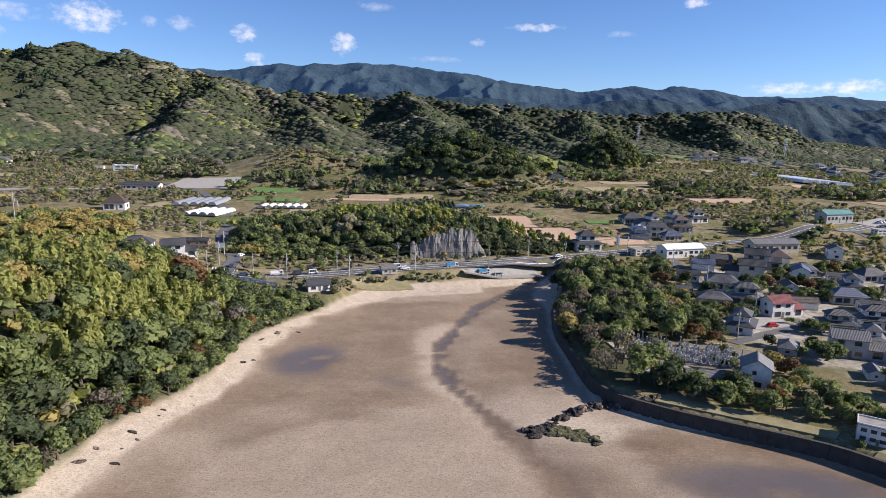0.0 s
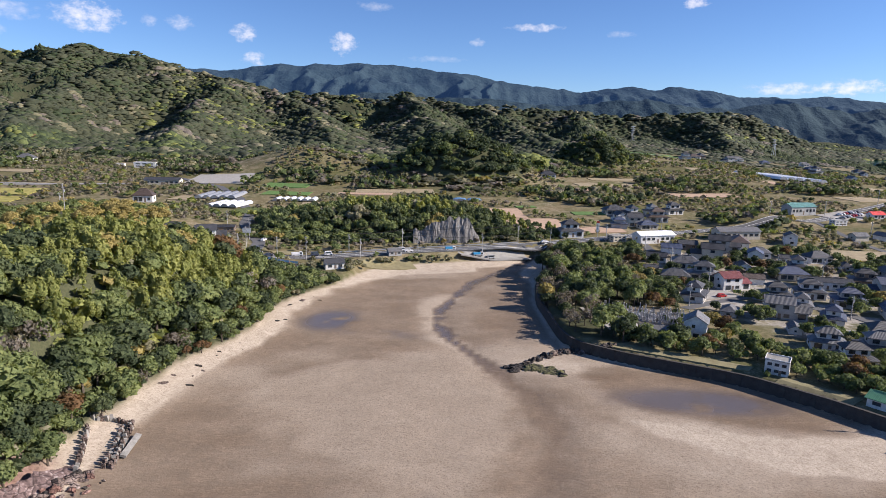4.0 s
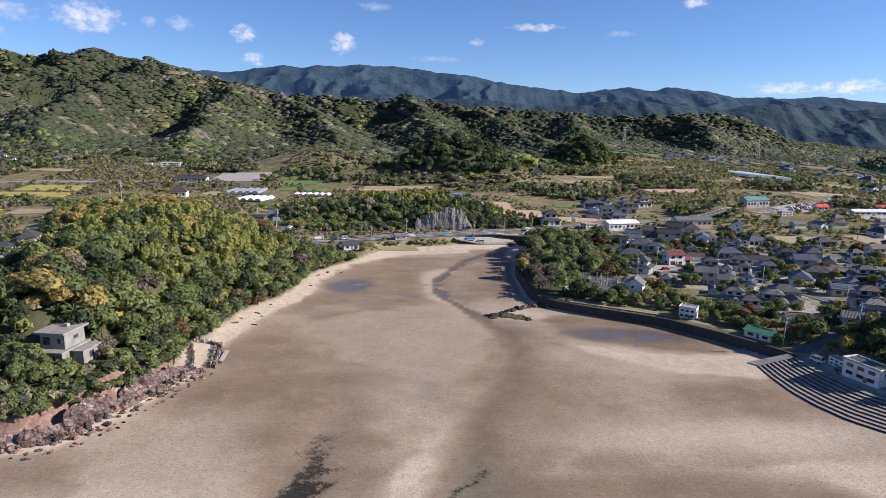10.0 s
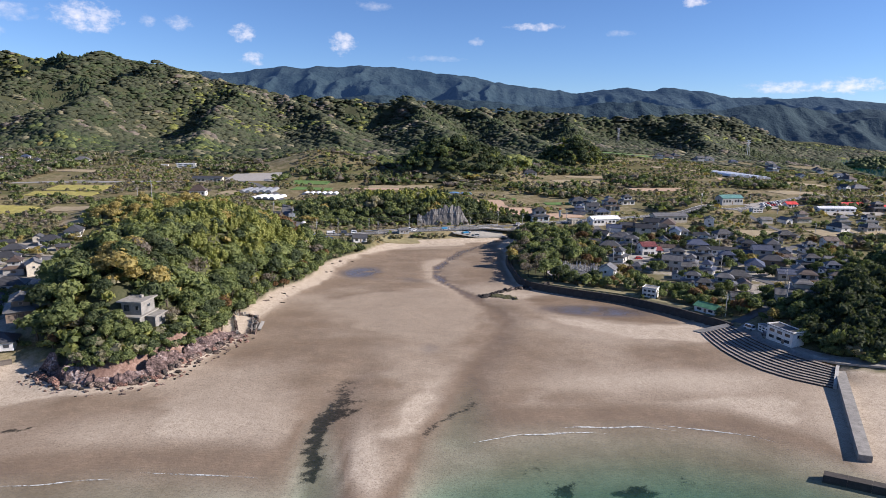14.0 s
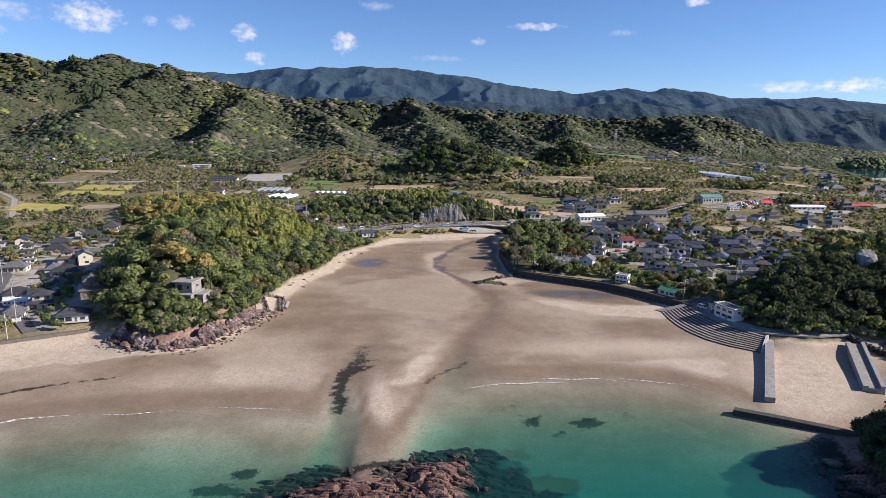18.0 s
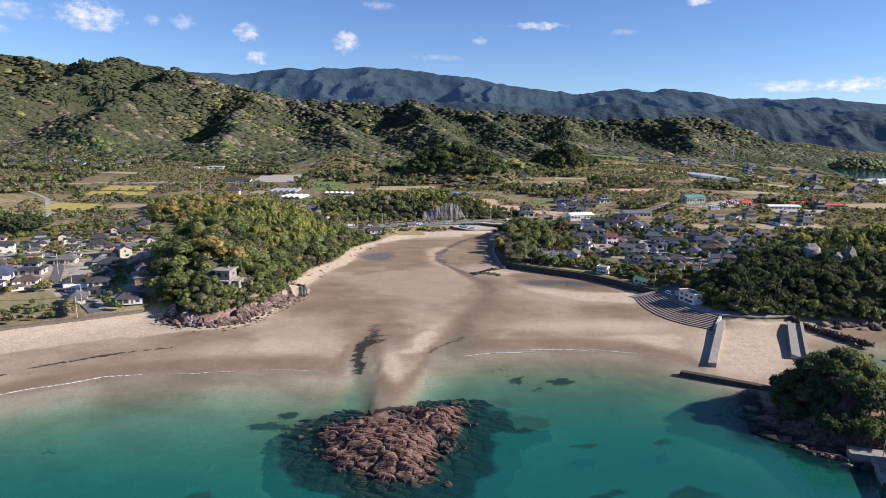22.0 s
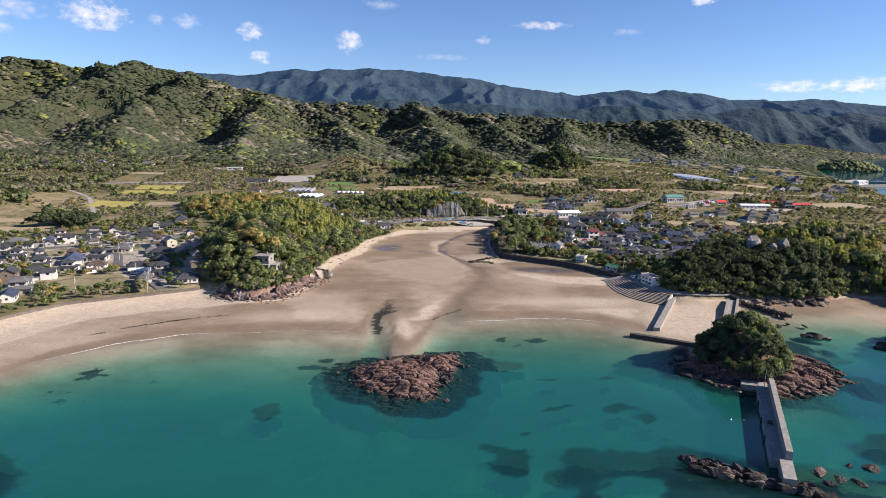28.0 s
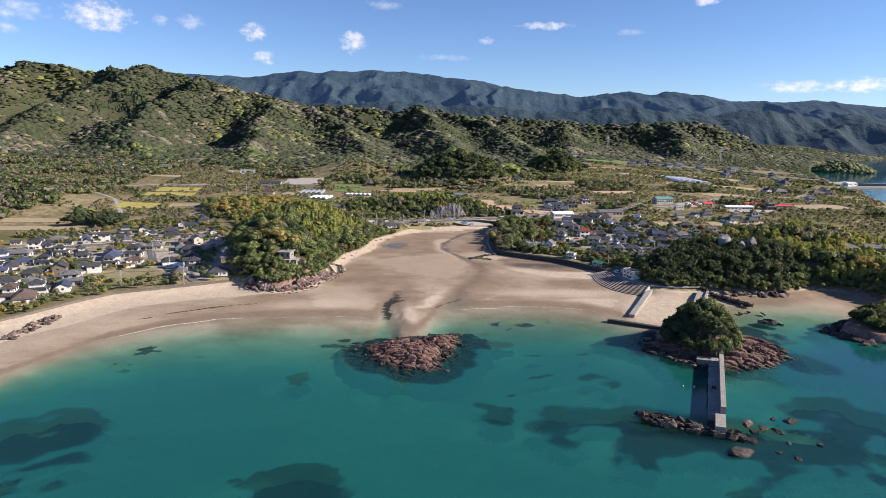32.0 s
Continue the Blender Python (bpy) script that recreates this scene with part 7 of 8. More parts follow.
put_house(-294, 694, 14, "flat", "wall_white", "concrete", 0.9, "buildings of the school", wide=1.3, tall=0.6, label="white flat school wing among trees")
put_house(-44.4, 300.5, 24, "gable_one", "wall_white", "tile_dark", 0.9, "sheds beside the beach", label="white shed with a dark gabled roof beside the beach")
put_house(-19.2, 329.6, 24, "gable_one", "wall_grey", "tile_grey", 0.7, "sheds beside the beach")
put_house(-38, 690, 20, "long", "wall_white", "tile_blue", 0.8, "buildings in the valley", label="long white building with a blue roof below dark woods")
put_house(-167, 100, 12, "long", "wall_white", "sheet_white", 0.5, "village behind the west beach", label="white box-shaped garage beside the lane")
EAST = [(116.4, 313), (106.6, 326), (134.9, 331), (146, 352), (131, 356), (119.5, 346), (142, 310), (101, 254), (117, 291), (104, 289), (137, 286), (133.5, 256), (149.5, 262), (157.3, 295), (168, 312), (157, 246), (183, 264), (196, 262), (165.5, 230), (146, 203)]
EAST += [(119.5, 189), (131, 181), (122, 228), (136, 240), (154, 326), (118.4, 172), (138.4, 134), (147, 141), (171, 186), (171, 204), (194, 229), (203, 277), (181.8, 246), (184, 284), (126.5, 150), (178, 384), (192, 372), (205, 300), (160, 362), (108.6, 412)]
EAST2 = [(119.4, 420), (117, 463), (126, 452), (114, 434), (125, 411), (138, 438), (158, 470), (142, 464), (238.7, 389), (254.3, 391), (268, 396), (278, 362), (294, 388), (311, 385), (227, 331), (300, 362), (268, 330), (222, 288), (240, 300), (186, 330)]
FAR = [(400, 1127), (372, 1072), (503, 1135), (467, 1152), (587, 1185), (572, 1147), (513, 1004), (477, 837), (553, 727), (565, 763), (354, 449), (430, 640), (455, 660), (520, 690), (540, 840), (560, 900), (600, 960), (99, 640), (258, 1160), (450, 560), (-430, 690), (-455, 715), (-480, 705), (-520, 700), (-395, 720), (340, 1010), (420, 1060), (610, 1050), (640, 1120), (480, 930)]
WEST = [(-281, 131), (-288, 162), (-287, 193), (-238, 64), (-251, 103), (-225, 71), (-214, 62), (-226, 38), (-213, 22), (-203, 30), (-206, 45), (-230, 111), (-209, 80), (-257, 204), (-247, 214), (-218, 128), (-209, 140), (-246, 252), (-225, 219), (-212, 224)]
WEST2 = [(-155, 73), (-157, 97), (-168, 131), (-183, 194), (-193, 197), (-212, 269), (-206, 285), (-220, 246), (-131, 70), (-130, 84), (-207, 172), (-281, 108), (-255, 62), (-209, 2), (-219, 8), (-257, 243), (-240, 40), (-262, 85), (-245, 140), (-174, 112), (-150, 86), (-176, 160), (-232, 186)]
village(EAST, -20, "village beside the tidal flat", 1, False)
village(EAST2, 8, "houses in the valley", 2, False)
village(WEST, 20, "village behind the west beach", 3, False)
village(WEST2, 25, "village behind the west beach", 4, False)
village(FAR, 5, "far houses in the valley", 5, False, (1.0, 1.4))


def infill(area, step, turn, group, seed):
    """Fills what is left of a hamlet with smaller houses and sheds."""
    p = scatter(min(a for a, b in area), max(a for a, b in area), min(b for a, b in area), max(b for a, b in area), step, seed, 0.5)
    p = p[inside(p, area) & (poly_dist(p, BAY) < -13)]
    rng = random.Random(seed)
    for x, y in p:
        if rng.random() < 0.22 or any(math.hypot(x - a, y - b) < r + 5.0 for a, b, r in TAKEN if r > 2.2):
            continue
        k = rng.choice(("gable_one", "hip_one", "gable_one", "skirt_two"))
        put_house(x, y, turn + rng.choice((0, 90)) + rng.uniform(-8, 8), k, rng.choice(WALLS), rng.choice(ROOFS), rng.uniform(0.62, 0.85), group, deep=False)


infill(EAST_VILLAGE, 11.0, -20, "village beside the tidal flat", 61)
infill(WEST_VILLAGE, 12.5, 22, "village behind the west beach", 62)
put_house(300, 168, 0, "long", "wall_grey", "tile_grey", 1.3, "large sheds behind the knoll", wide=1.2)
put_house(318, 150, 0, "long", "wall_grey", "tile_silver", 1.3, "large sheds behind the knoll", wide=1.2)


def build_nest():
    """Old flat-roofed concrete house on the headland."""
    plain("nest_plaster", (0.25, 0.24, 0.225), 0.85, vary=0.5, scale=0.5, bump=0.2)
    root = tagged(new("house"), "abandoned two-storey concrete house with flat overhanging roofs on the headland", "house")
    for name, b, mat in (("lower_wall", (-6.2, 4.4, -5.2, 5.0, -1.5, 2.8), "nest_plaster"), ("lower_roof", (-7.4, 5.4, -6.4, 5.6, 2.81, 3.1), "concrete"), ("upper_wall", (-4.2, 4.2, -3.6, 4.6, 3.104, 6.0), "nest_plaster"), ("upper_roof", (-5.4, 5.2, -4.8, 5.6, 6.004, 6.35), "concrete"), ("side_wing", (4.42, 8.4, -1.5, 5.0, -1.5, 2.4), "nest_plaster"), ("wing_roof", (4.42, 9.2, -2.3, 5.8, 2.404, 2.65), "concrete")):
        bm = bmesh.new()
        box(bm, *b)
        part(name, bm, mat, root)
    for x, y, z, w, h, t in ((-2.0, -3.6, 4.6, 2.4, 1.5, 0), (2.4, -3.6, 4.7, 1.2, 1.0, 0), (-3.5, -5.2, 1.4, 1.8, 1.2, 0), (1.0, -5.2, 1.4, 1.8, 1.2, 0), (4.2, 1.0, 4.7, 1.8, 0.6, 90), (8.4, 2, 1.2, 1.8, 1.2, 90)):
        window(root, x, y, z, w, h, t, True)
    bm = bmesh.new()
    box(bm, 0.2, 1.4, 1.0, 2.2, 6.354, 6.9)
    part("roof_vent", bm, "concrete", root)
    root.matrix_world = pose(NEST[0], NEST[1] - 3.6, 10.4, 0, 0, -8) @ Matrix.Diagonal((0.76, 0.9, 1.36, 1))


build_nest()


# ---------------------------------------------------------------- graveyard
def build_graves():
    rng = random.Random(12)
    plain("granite", (0.56, 0.56, 0.55), 0.5, vary=0.3, scale=2, rnd=0.7)
    first = tagged(new("gravestone"), "grey granite gravestone on a stepped base", "gravestone", "gravestones in the graveyard")
    for name, b, top in (("base", (-0.75, 0.75, -0.65, 0.65, -0.3, 0.35), 1.0), ("plinth", (-0.45, 0.45, -0.42, 0.42, 0.354, 0.85), 0.94), ("pillar", (-0.24, 0.24, -0.24, 0.24, 0.854, 2.1), 0.9)):
        bm = bmesh.new()
        box(bm, *b, 0, top)
        part(name, bm, "granite", first)
    placed = 0
    for i in range(16):
        for j in range(8):
            x, y = 58.5 + 1.95 * i + 0.9 * j * 0.3 + rng.uniform(-0.35, 0.35), 240.5 - 0.95 * i - 2.6 * j + rng.uniform(-0.4, 0.4)
            if rng.random() < 0.22 or any(math.hypot(x - a, y - b) < r * 0.75 for a, b, r in TAKEN if r > 5 and b < 215):
                continue
            m = pose(x, y, ground_at(x, y) + 0.45, 0, 0, -20 + rng.uniform(-8, 8)) @ Matrix.Diagonal((rng.uniform(0.8, 1.15), 1, rng.uniform(0.7, 1.45), 1))
            if placed:
                copy_thing(first, m)
            else:
                first.matrix_basis = m
            placed += 1
            TAKEN.append((x, y, 1.5))


build_graves()
plain("earth", (0.185, 0.160, 0.125), 0.95, vary=0.5, scale=0.5, bump=0.4)
field(74, 225, 36, 24, -24, "earth", "graveyard_ground", "brown trodden earth of the graveyard")

# ---------------------------------------------------------------- poles, wires, vehicles
POLE = []


def pole(x, y, h=10.0, turn=0.0, group="utility poles"):
    m = pose(x, y, ground_at(x, y), 0, 0, turn) @ Matrix.Diagonal((1, 1, h / 10, 1))
    if POLE:
        copy_thing(POLE[0], m)
    else:
        root = tagged(new("utility_pole"), "grey concrete utility pole with cross-arms", "utility pole", group)
        for name, a, b, r0, r1, mat in (("shaft", (0, 0, -0.5), (0, 0, 10), 0.19, 0.12, "pole_concrete"), ("cross_arm", (-0.9, 0.14, 9.3), (0.9, 0.14, 9.3), 0.06, 0.06, "steel"), ("cross_arm", (-0.7, 0.14, 8.5), (0.7, 0.14, 8.5), 0.06, 0.06, "steel"), ("transformer", (0.42, 0.05, 7.2), (0.42, 0.05, 8.1), 0.25, 0.25, "steel")):
            bm = bmesh.new()
            tube(bm, a, b, r0, r1)
            part(name, bm, mat, root)
        root.matrix_basis = m
        POLE.append(root)
    TAKEN.append((x, y, 1.2))


def wires(a, b, h=9.4, sag=0.9):
    root = tagged(new("power_line"), "thin black power lines between poles", "power line")
    for o in (-0.8, 0.0, 0.8):
        bm = bmesh.new()
        pa, pb = Vector((*a, ground_at(*a) + h)), Vector((*b, ground_at(*b) + h))
        d = (pb - pa).normalized()
        n = Vector((-d.y, d.x, 0)) * o
        p = [pa + (pb - pa) * k / 6 + n - Vector((0, 0, sag * 4 * (k / 6) * (1 - k / 6))) for k in range(7)]
        rings = [[bm.verts.new(c + Vector((0.03 * math.cos(k * 2.094), 0.03 * math.cos(k * 2.094), 0.035 * math.sin(k * 2.094)))) for k in range(3)] for c in p]
        for r, s in zip(rings, rings[1:]):
            for k in range(3):
                bm.faces.new((r[k], r[(k + 1) % 3], s[(k + 1) % 3], s[k]))
        part("wire", bm, "wire", root)


LINES = [[(-86, 299), (-71, 308.5), (-58.5, 312), (-34.8, 322), (-8, 332), (24, 343.2), (60, 357), (92, 371), (126, 386)],
         [(-41.3, 333), (-16, 344.5), (12, 351.8), (44, 364.5)], [(-91, 304), (-88.8, 325), (-92, 345), (-110, 372)],
         [(95, 242), (112, 270), (107, 305), (106, 345)], [(112, 128), (133, 124), (153, 168), (146, 224)], [(-150, 66), (-172, 104), (-196, 140), (-232, 182), (-262, 178)],
         [(-145, 50.5), (-176, 40), (-203, 12)], [(170, 292), (205, 292), (246, 330), (252, 400)], [(208, 436), (262, 474), (330, 530)]]
for line in LINES:
    for i, p in enumerate(line):
        pole(*p, 9.5 + (i * 7 % 3), 25)
        if i:
            wires(line[i - 1], p)
for x, y, h in ((-185.2, 352, 17), (-222, 423, 12), (-217, 421, 8), (-96, 247, 6)):
    pole(x, y, h, 40)

for n_, c_ in (("car_white", (0.78, 0.78, 0.78)), ("car_dark", (0.05, 0.06, 0.09)), ("car_red", (0.42, 0.03, 0.03)), ("car_silver", (0.45, 0.46, 0.48)), ("car_blue", (0.05, 0.30, 0.55))):
    plain(n_, c_, 0.3, vary=0.08, scale=2)
plain("rubber", (0.02, 0.02, 0.02), 0.8, vary=0.2, scale=5)
CARS = {}


def car(kind, paint):
    root = new(kind)
    L, H = {"car": (4.1, 1.45), "van": (3.9, 1.9), "truck": (5.2, 1.95)}[kind]
    bm = bmesh.new()
    box(bm, -L / 2, L / 2, -0.82, 0.82, 0.32, 0.86, 0, 0.97)
    part("body", bm, paint if kind != "truck" else "car_silver", root)
    bm = bmesh.new()
    x0, x1 = {"car": (-1.5, 1.1), "van": (-1.85, 1.6), "truck": (1.0, 2.5)}[kind]
    box(bm, x0, x1, -0.76, 0.76, 0.862, H, 0, 0.84)
    part("cabin", bm, paint if kind != "truck" else "car_white", root)
    bm = bmesh.new()
    box(bm, x0 + 0.25, x1 - 0.25, -0.785, 0.785, 0.95, H - 0.16, 0, 0.86)
    part("side_glass", bm, "pane", root)
    bm = bmesh.new()
    box(bm, x1 - 0.22, x1 + 0.02, -0.62, 0.62, 0.95, H - 0.16, 0, 0.86)
    part("windscreen", bm, "pane", root)
    if kind == "truck":
        bm = bmesh.new()
        box(bm, -2.55, 0.9, -0.85, 0.85, 0.864, 1.7)
        part("load", bm, paint, root, "load under a coloured tarpaulin")
    for x in (-L * 0.31, L * 0.31):
        for y in (-0.8, 0.8):
            bm = bmesh.new()
            tube(bm, (x, y - 0.1, 0.31), (x, y + 0.1, 0.31), 0.31, n=10)
            part("wheel", bm, "rubber", root)
    for y in (-0.55, 0.55):
        bm = bmesh.new()
        box(bm, L / 2 - 0.03, L / 2 + 0.03, y - 0.16, y + 0.16, 0.55, 0.72)
        part("headlight", bm, "line_paint", root)
    return root


def park(kind, paint, x, y, turn, lift=0.25):
    m = pose(x, y, ground_at(x, y) + lift, 0, 0, turn)
    words = {"car_white": "white", "car_dark": "dark", "car_red": "red", "car_silver": "silver", "car_blue": "blue"}[paint]
    if (kind, paint) in CARS:
        o = copy_thing(CARS[kind, paint], m)
    else:
        o = CARS[kind, paint] = car(kind, paint)
        o.matrix_basis = m
    tagged(o, words + {"car": " car standing on the asphalt", "van": " small van standing on the asphalt", "truck": " small truck load, standing beside the road"}[kind], kind, "parked vehicles")


for row in (("truck", "car_white", -63.6, 317.5, 24), ("van", "car_dark", -56, 321, 24), ("van", "car_white", -50, 323.8, 24), ("van", "car_white", -16, 337, 20), ("car", "car_white", -12.5, 335, 20), ("truck", "car_blue", 22, 341.6, 16), ("van", "car_silver", 28.5, 342.8, 16), ("car", "car_dark", -83, 322, 100), ("car", "car_dark", -75, 309, 28), ("car", "car_white", -85, 345, 80),
            ("truck", "car_blue", 8, 340.5, 16), ("car", "car_white", 58, 364, 22), ("car", "car_silver", 52, 359, 22), ("car", "car_red", 113, 258, 20), ("van", "car_white", 128, 252, 10), ("van", "car_white", 114.3, 110.5, -70), ("car", "car_dark", 116, 99.5, -70), ("van", "car_white", 150, 71.5, 10)):
    park(*row)
rng_ = random.Random(4)
for i_ in range(14):
    park("car", rng_.choice(("car_white", "car_silver", "car_dark", "car_red")), 268 + 3.1 * (i_ % 7) + 4 * (i_ // 7), 462 + 2.2 * (i_ % 7) + 12 * (i_ // 7), 125, 0.5)


def sign(x, y, w, h, up, mat, label, turn=0.0):
    root = tagged(new("road_sign"), label, "sign")
    bm = bmesh.new()
    tube(bm, (0, 0, -0.4), (0, 0, up + h / 2), 0.09)
    part("post", bm, "steel", root)
    bm = bmesh.new()
    box(bm, -w / 2, w / 2, -0.16, -0.1, up - h / 2, up + h / 2)
    part("board", bm, mat, root)
    root.matrix_basis = pose(x, y, ground_at(x, y), 0, 0, turn)


sign(-90.5, 334, 4.0, 2.2, 6.5, "line_paint", "white road sign board on a steel post")
sign(88, 374.5, 1.6, 4.5, 7.0, "line_paint", "tall white pylon sign of the filling station")
sign(88, 374.35, 1.5, 1.0, 10.0, "car_red", "red top panel of the pylon sign")


def zebra():
    root = tagged(new("zebra_crossing"), "white striped crossing painted on the road", "road marking", kind="structure")
    for i in range(9):
        bm = bmesh.new()
        box(bm, -0.25, 0.25, -1.8, 1.8, 0, 0.01)
        b = part("stripe", bm, "line_paint", root)
        x, y = -88.5 + 1.15 * i, 314.5 + 0.25 * i
        b.matrix_basis = pose(x, y, ground_at(x, y) + 0.30, 0, 0, 12)


zebra()


def pylon(x, y, h):
    z = ground_at(x, y) if y < 3300 else 300
    root = tagged(new("pylon"), "thin steel transmission pylon on a wooded ridge", "pylon", "pylons on the ridges")
    bm = bmesh.new()
    for sx in (-1, 1):
        for sy in (-1, 1):
            tube(bm, (sx * h * 0.09, sy * h * 0.09, -3), (sx * 0.5, sy * 0.5, h), 0.45, 0.3, 4)
    part("tower", bm, "steel", root)
    for k in (0.72, 0.84, 0.96):
        bm = bmesh.new()
        box(bm, -h * 0.13, h * 0.13, -0.5, 0.5, h * k, h * k + 1)
        part("arm", bm, "steel", root)
    root.matrix_basis = pose(x, y, z, 0, 0, 15)


for x_, y_, h_ in ((905, 2150, 42), (430, 1650, 36), (655, 1450, 36), (-260, 2250, 45)):
    pylon(x_, y_, h_)


def foam():
    """Thin lines of foam where small waves break near the sand."""
    m = Mat("foam", 0.9)
    m.colour(m.ramp(m.noise(0.8, 5), (0.35, (0.50, 0.54, 0.53)), (0.6, (0.80, 0.82, 0.80))))
    m.put(m.b.inputs["Alpha"], m.ramp(m.noise(1.3, 6, 0.75, squash=(0.6, 1.6, 1.0)), (0.42, 0.10), (0.58, 0.92)))
    for x0, x1, off, w, wob in ((-150, -92, -4.5, 1.0, 2.0), (-90, -66, -6, 0.5, 1.5), (-62, -36, -3.0, 0.45, 1.0), (10, 44, -9, 0.7, 2.2), (32, 62, -5.5, 0.8, 1.8), (58, 84, -3.0, 0.5, 1.0)):
        x = np.arange(x0, x1, 0.8)
        y = np.interp(x, WATER[0], WATER[1]) + off + wob * (vnoise(x / 9, x * 0, 7) - 0.5)
        half = w * np.sin(np.pi * (x - x0) / (x1 - x0)) * (0.35 + 0.9 * vnoise(x / 2.2, x * 0 + off, 5))
        top = np.stack([x, y + half, np.full_like(x, 0.03)], 1)
        mid = np.stack([x, y, 0.05 + half * 0.22], 1)
        low = np.stack([x, y - half * 0.6, np.full_like(x, 0.03)], 1)
        n = len(x)
        i = np.arange(n - 1)
        F = np.vstack([np.stack([i, i + n, i + n + 1, i + 1], 1), np.stack([i + n, i + 2 * n, i + 2 * n + 1, i + n + 1], 1)])
        tagged(new("wave_foam", np_mesh("wave_foam", np.vstack([top, mid, low]), F, ["foam"], True)), "thin white line of foam on a small breaking wave", "foam", kind="stuff")


foam()


# ---------------------------------------------------------------- valley bushes, garden trees and hill woods
def free(p, extra=0.0):
    """Points that lie on no road, field, house or grave."""
    ok = np.ones(len(p), bool)
    cell = {}
    for x, y, r in TAKEN:
        n = int(r // 12) + 1
        for i in range(-n, n + 1):
            for j in range(-n, n + 1):
                cell.setdefault((int(x // 12) + i, int(y // 12) + j), []).append((x, y, r))
    for k, (x, y) in enumerate(p):
        for a, b, r in cell.get((int(x // 12), int(y // 12)), ()):
            if (x - a) ** 2 + (y - b) ** 2 < (r + extra) ** 2:
                ok[k] = False
                break
    return ok


def build_gardens():
    """Trees and bushes between the houses and behind the sea wall."""
    rng = np.random.default_rng(21)
    p = scatter(58, 235, 108, 345, 4.0, 7)
    p = p[~inside(p, GROVE) & ~inside(p, KNOLL) & (poly_dist(p, BAY) < -2.5)]
    p = p[free(p, 0.2)]
    rows, single = [], 0
    for (x, y), g, e in zip(p, zed(p), -poly_dist(p, BAY)):
        n = fbm(np.array([x]), np.array([y]), 16, 2, 33)[0]
        r = rng.uniform()
        if (n < 0.51 and e > 30) or r < 0.10 or e < 4.2:
            continue
        sp = ("green_shrub" if r < 0.36 else "garden_green" if r < 0.70 else "garden_dark" if r < 0.90 else "garden_rust" if r < 0.94 else "garden_yellow" if r < 0.96 else "scrub")
        h = rng.uniform(3.6, 6.2) * (0.62 if e < 9 else 1.0) * (0.7 if "shrub" in sp or sp == "scrub" else 1)
        if e < 20 and single < 110 and x < 135:
            tree_thing(sp, x, y, g - 0.2, h, h * rng.uniform(0.9, 1.2), rng.uniform(0, 360), "garden trees behind the sea wall")
            single += 1
        else:
            rows.append((sp, x, y, g - 0.1, h, h * rng.uniform(0.9, 1.2)))
    for k in range(12):
        x, y = 62 + 26 * rng.uniform(), 208 + 32 * rng.uniform()
        h = rng.uniform(1.4, 3.0)
        if inside(np.array([[x, y]]), GROVE)[0] or math.hypot(x - 76, y - 198) < 9:
            continue
        tree_thing("garden_dark" if k % 3 else "garden_green", x, y, ground_at(x, y), h, h * 1.1, 31.0 * k, "bushes between the graves")
    for x, y in ((59, 195), (60.5, 193.5), (62, 196)):
        tree_thing("cedar", x, y, ground_at(x, y), 7.5, 6.5, 40 * x, "cedars beside the graveyard")
    plant("village_greenery", "garden trees and hedges between the village houses", rows, "garden trees")
    rows = []
    p = scatter(-330, -118, -60, 300, 5.2, 8)
    p = p[~inside(p, HEADLAND) & (poly_dist(p, BAY) < -2.0)]
    p = p[free(p, 0.4)]
    for (x, y), g, e in zip(p, zed(p), -poly_dist(p, BAY)):
        n, r = fbm(np.array([x]), np.array([y]), 18, 2, 34)[0], rng.uniform()
        if n < 0.50 and not (e < 22 and r < 0.62):
            continue
        big = math.hypot(x + 300, y - 290) < 26
        sp = "hill_dark" if big else "green_shrub" if r < 0.42 else "scrub" if r < 0.62 else "hill_evergreen" if r < 0.85 else "yellow_shrub"
        h = rng.uniform(8, 11) if big else rng.uniform(2.2, 4.8)
        rows.append((sp, x, y, g - 0.1, h, h * rng.uniform(0.9, 1.3)))
    plant("village_greenery", "hedges, bushes and garden trees of the west village", rows, "garden trees")


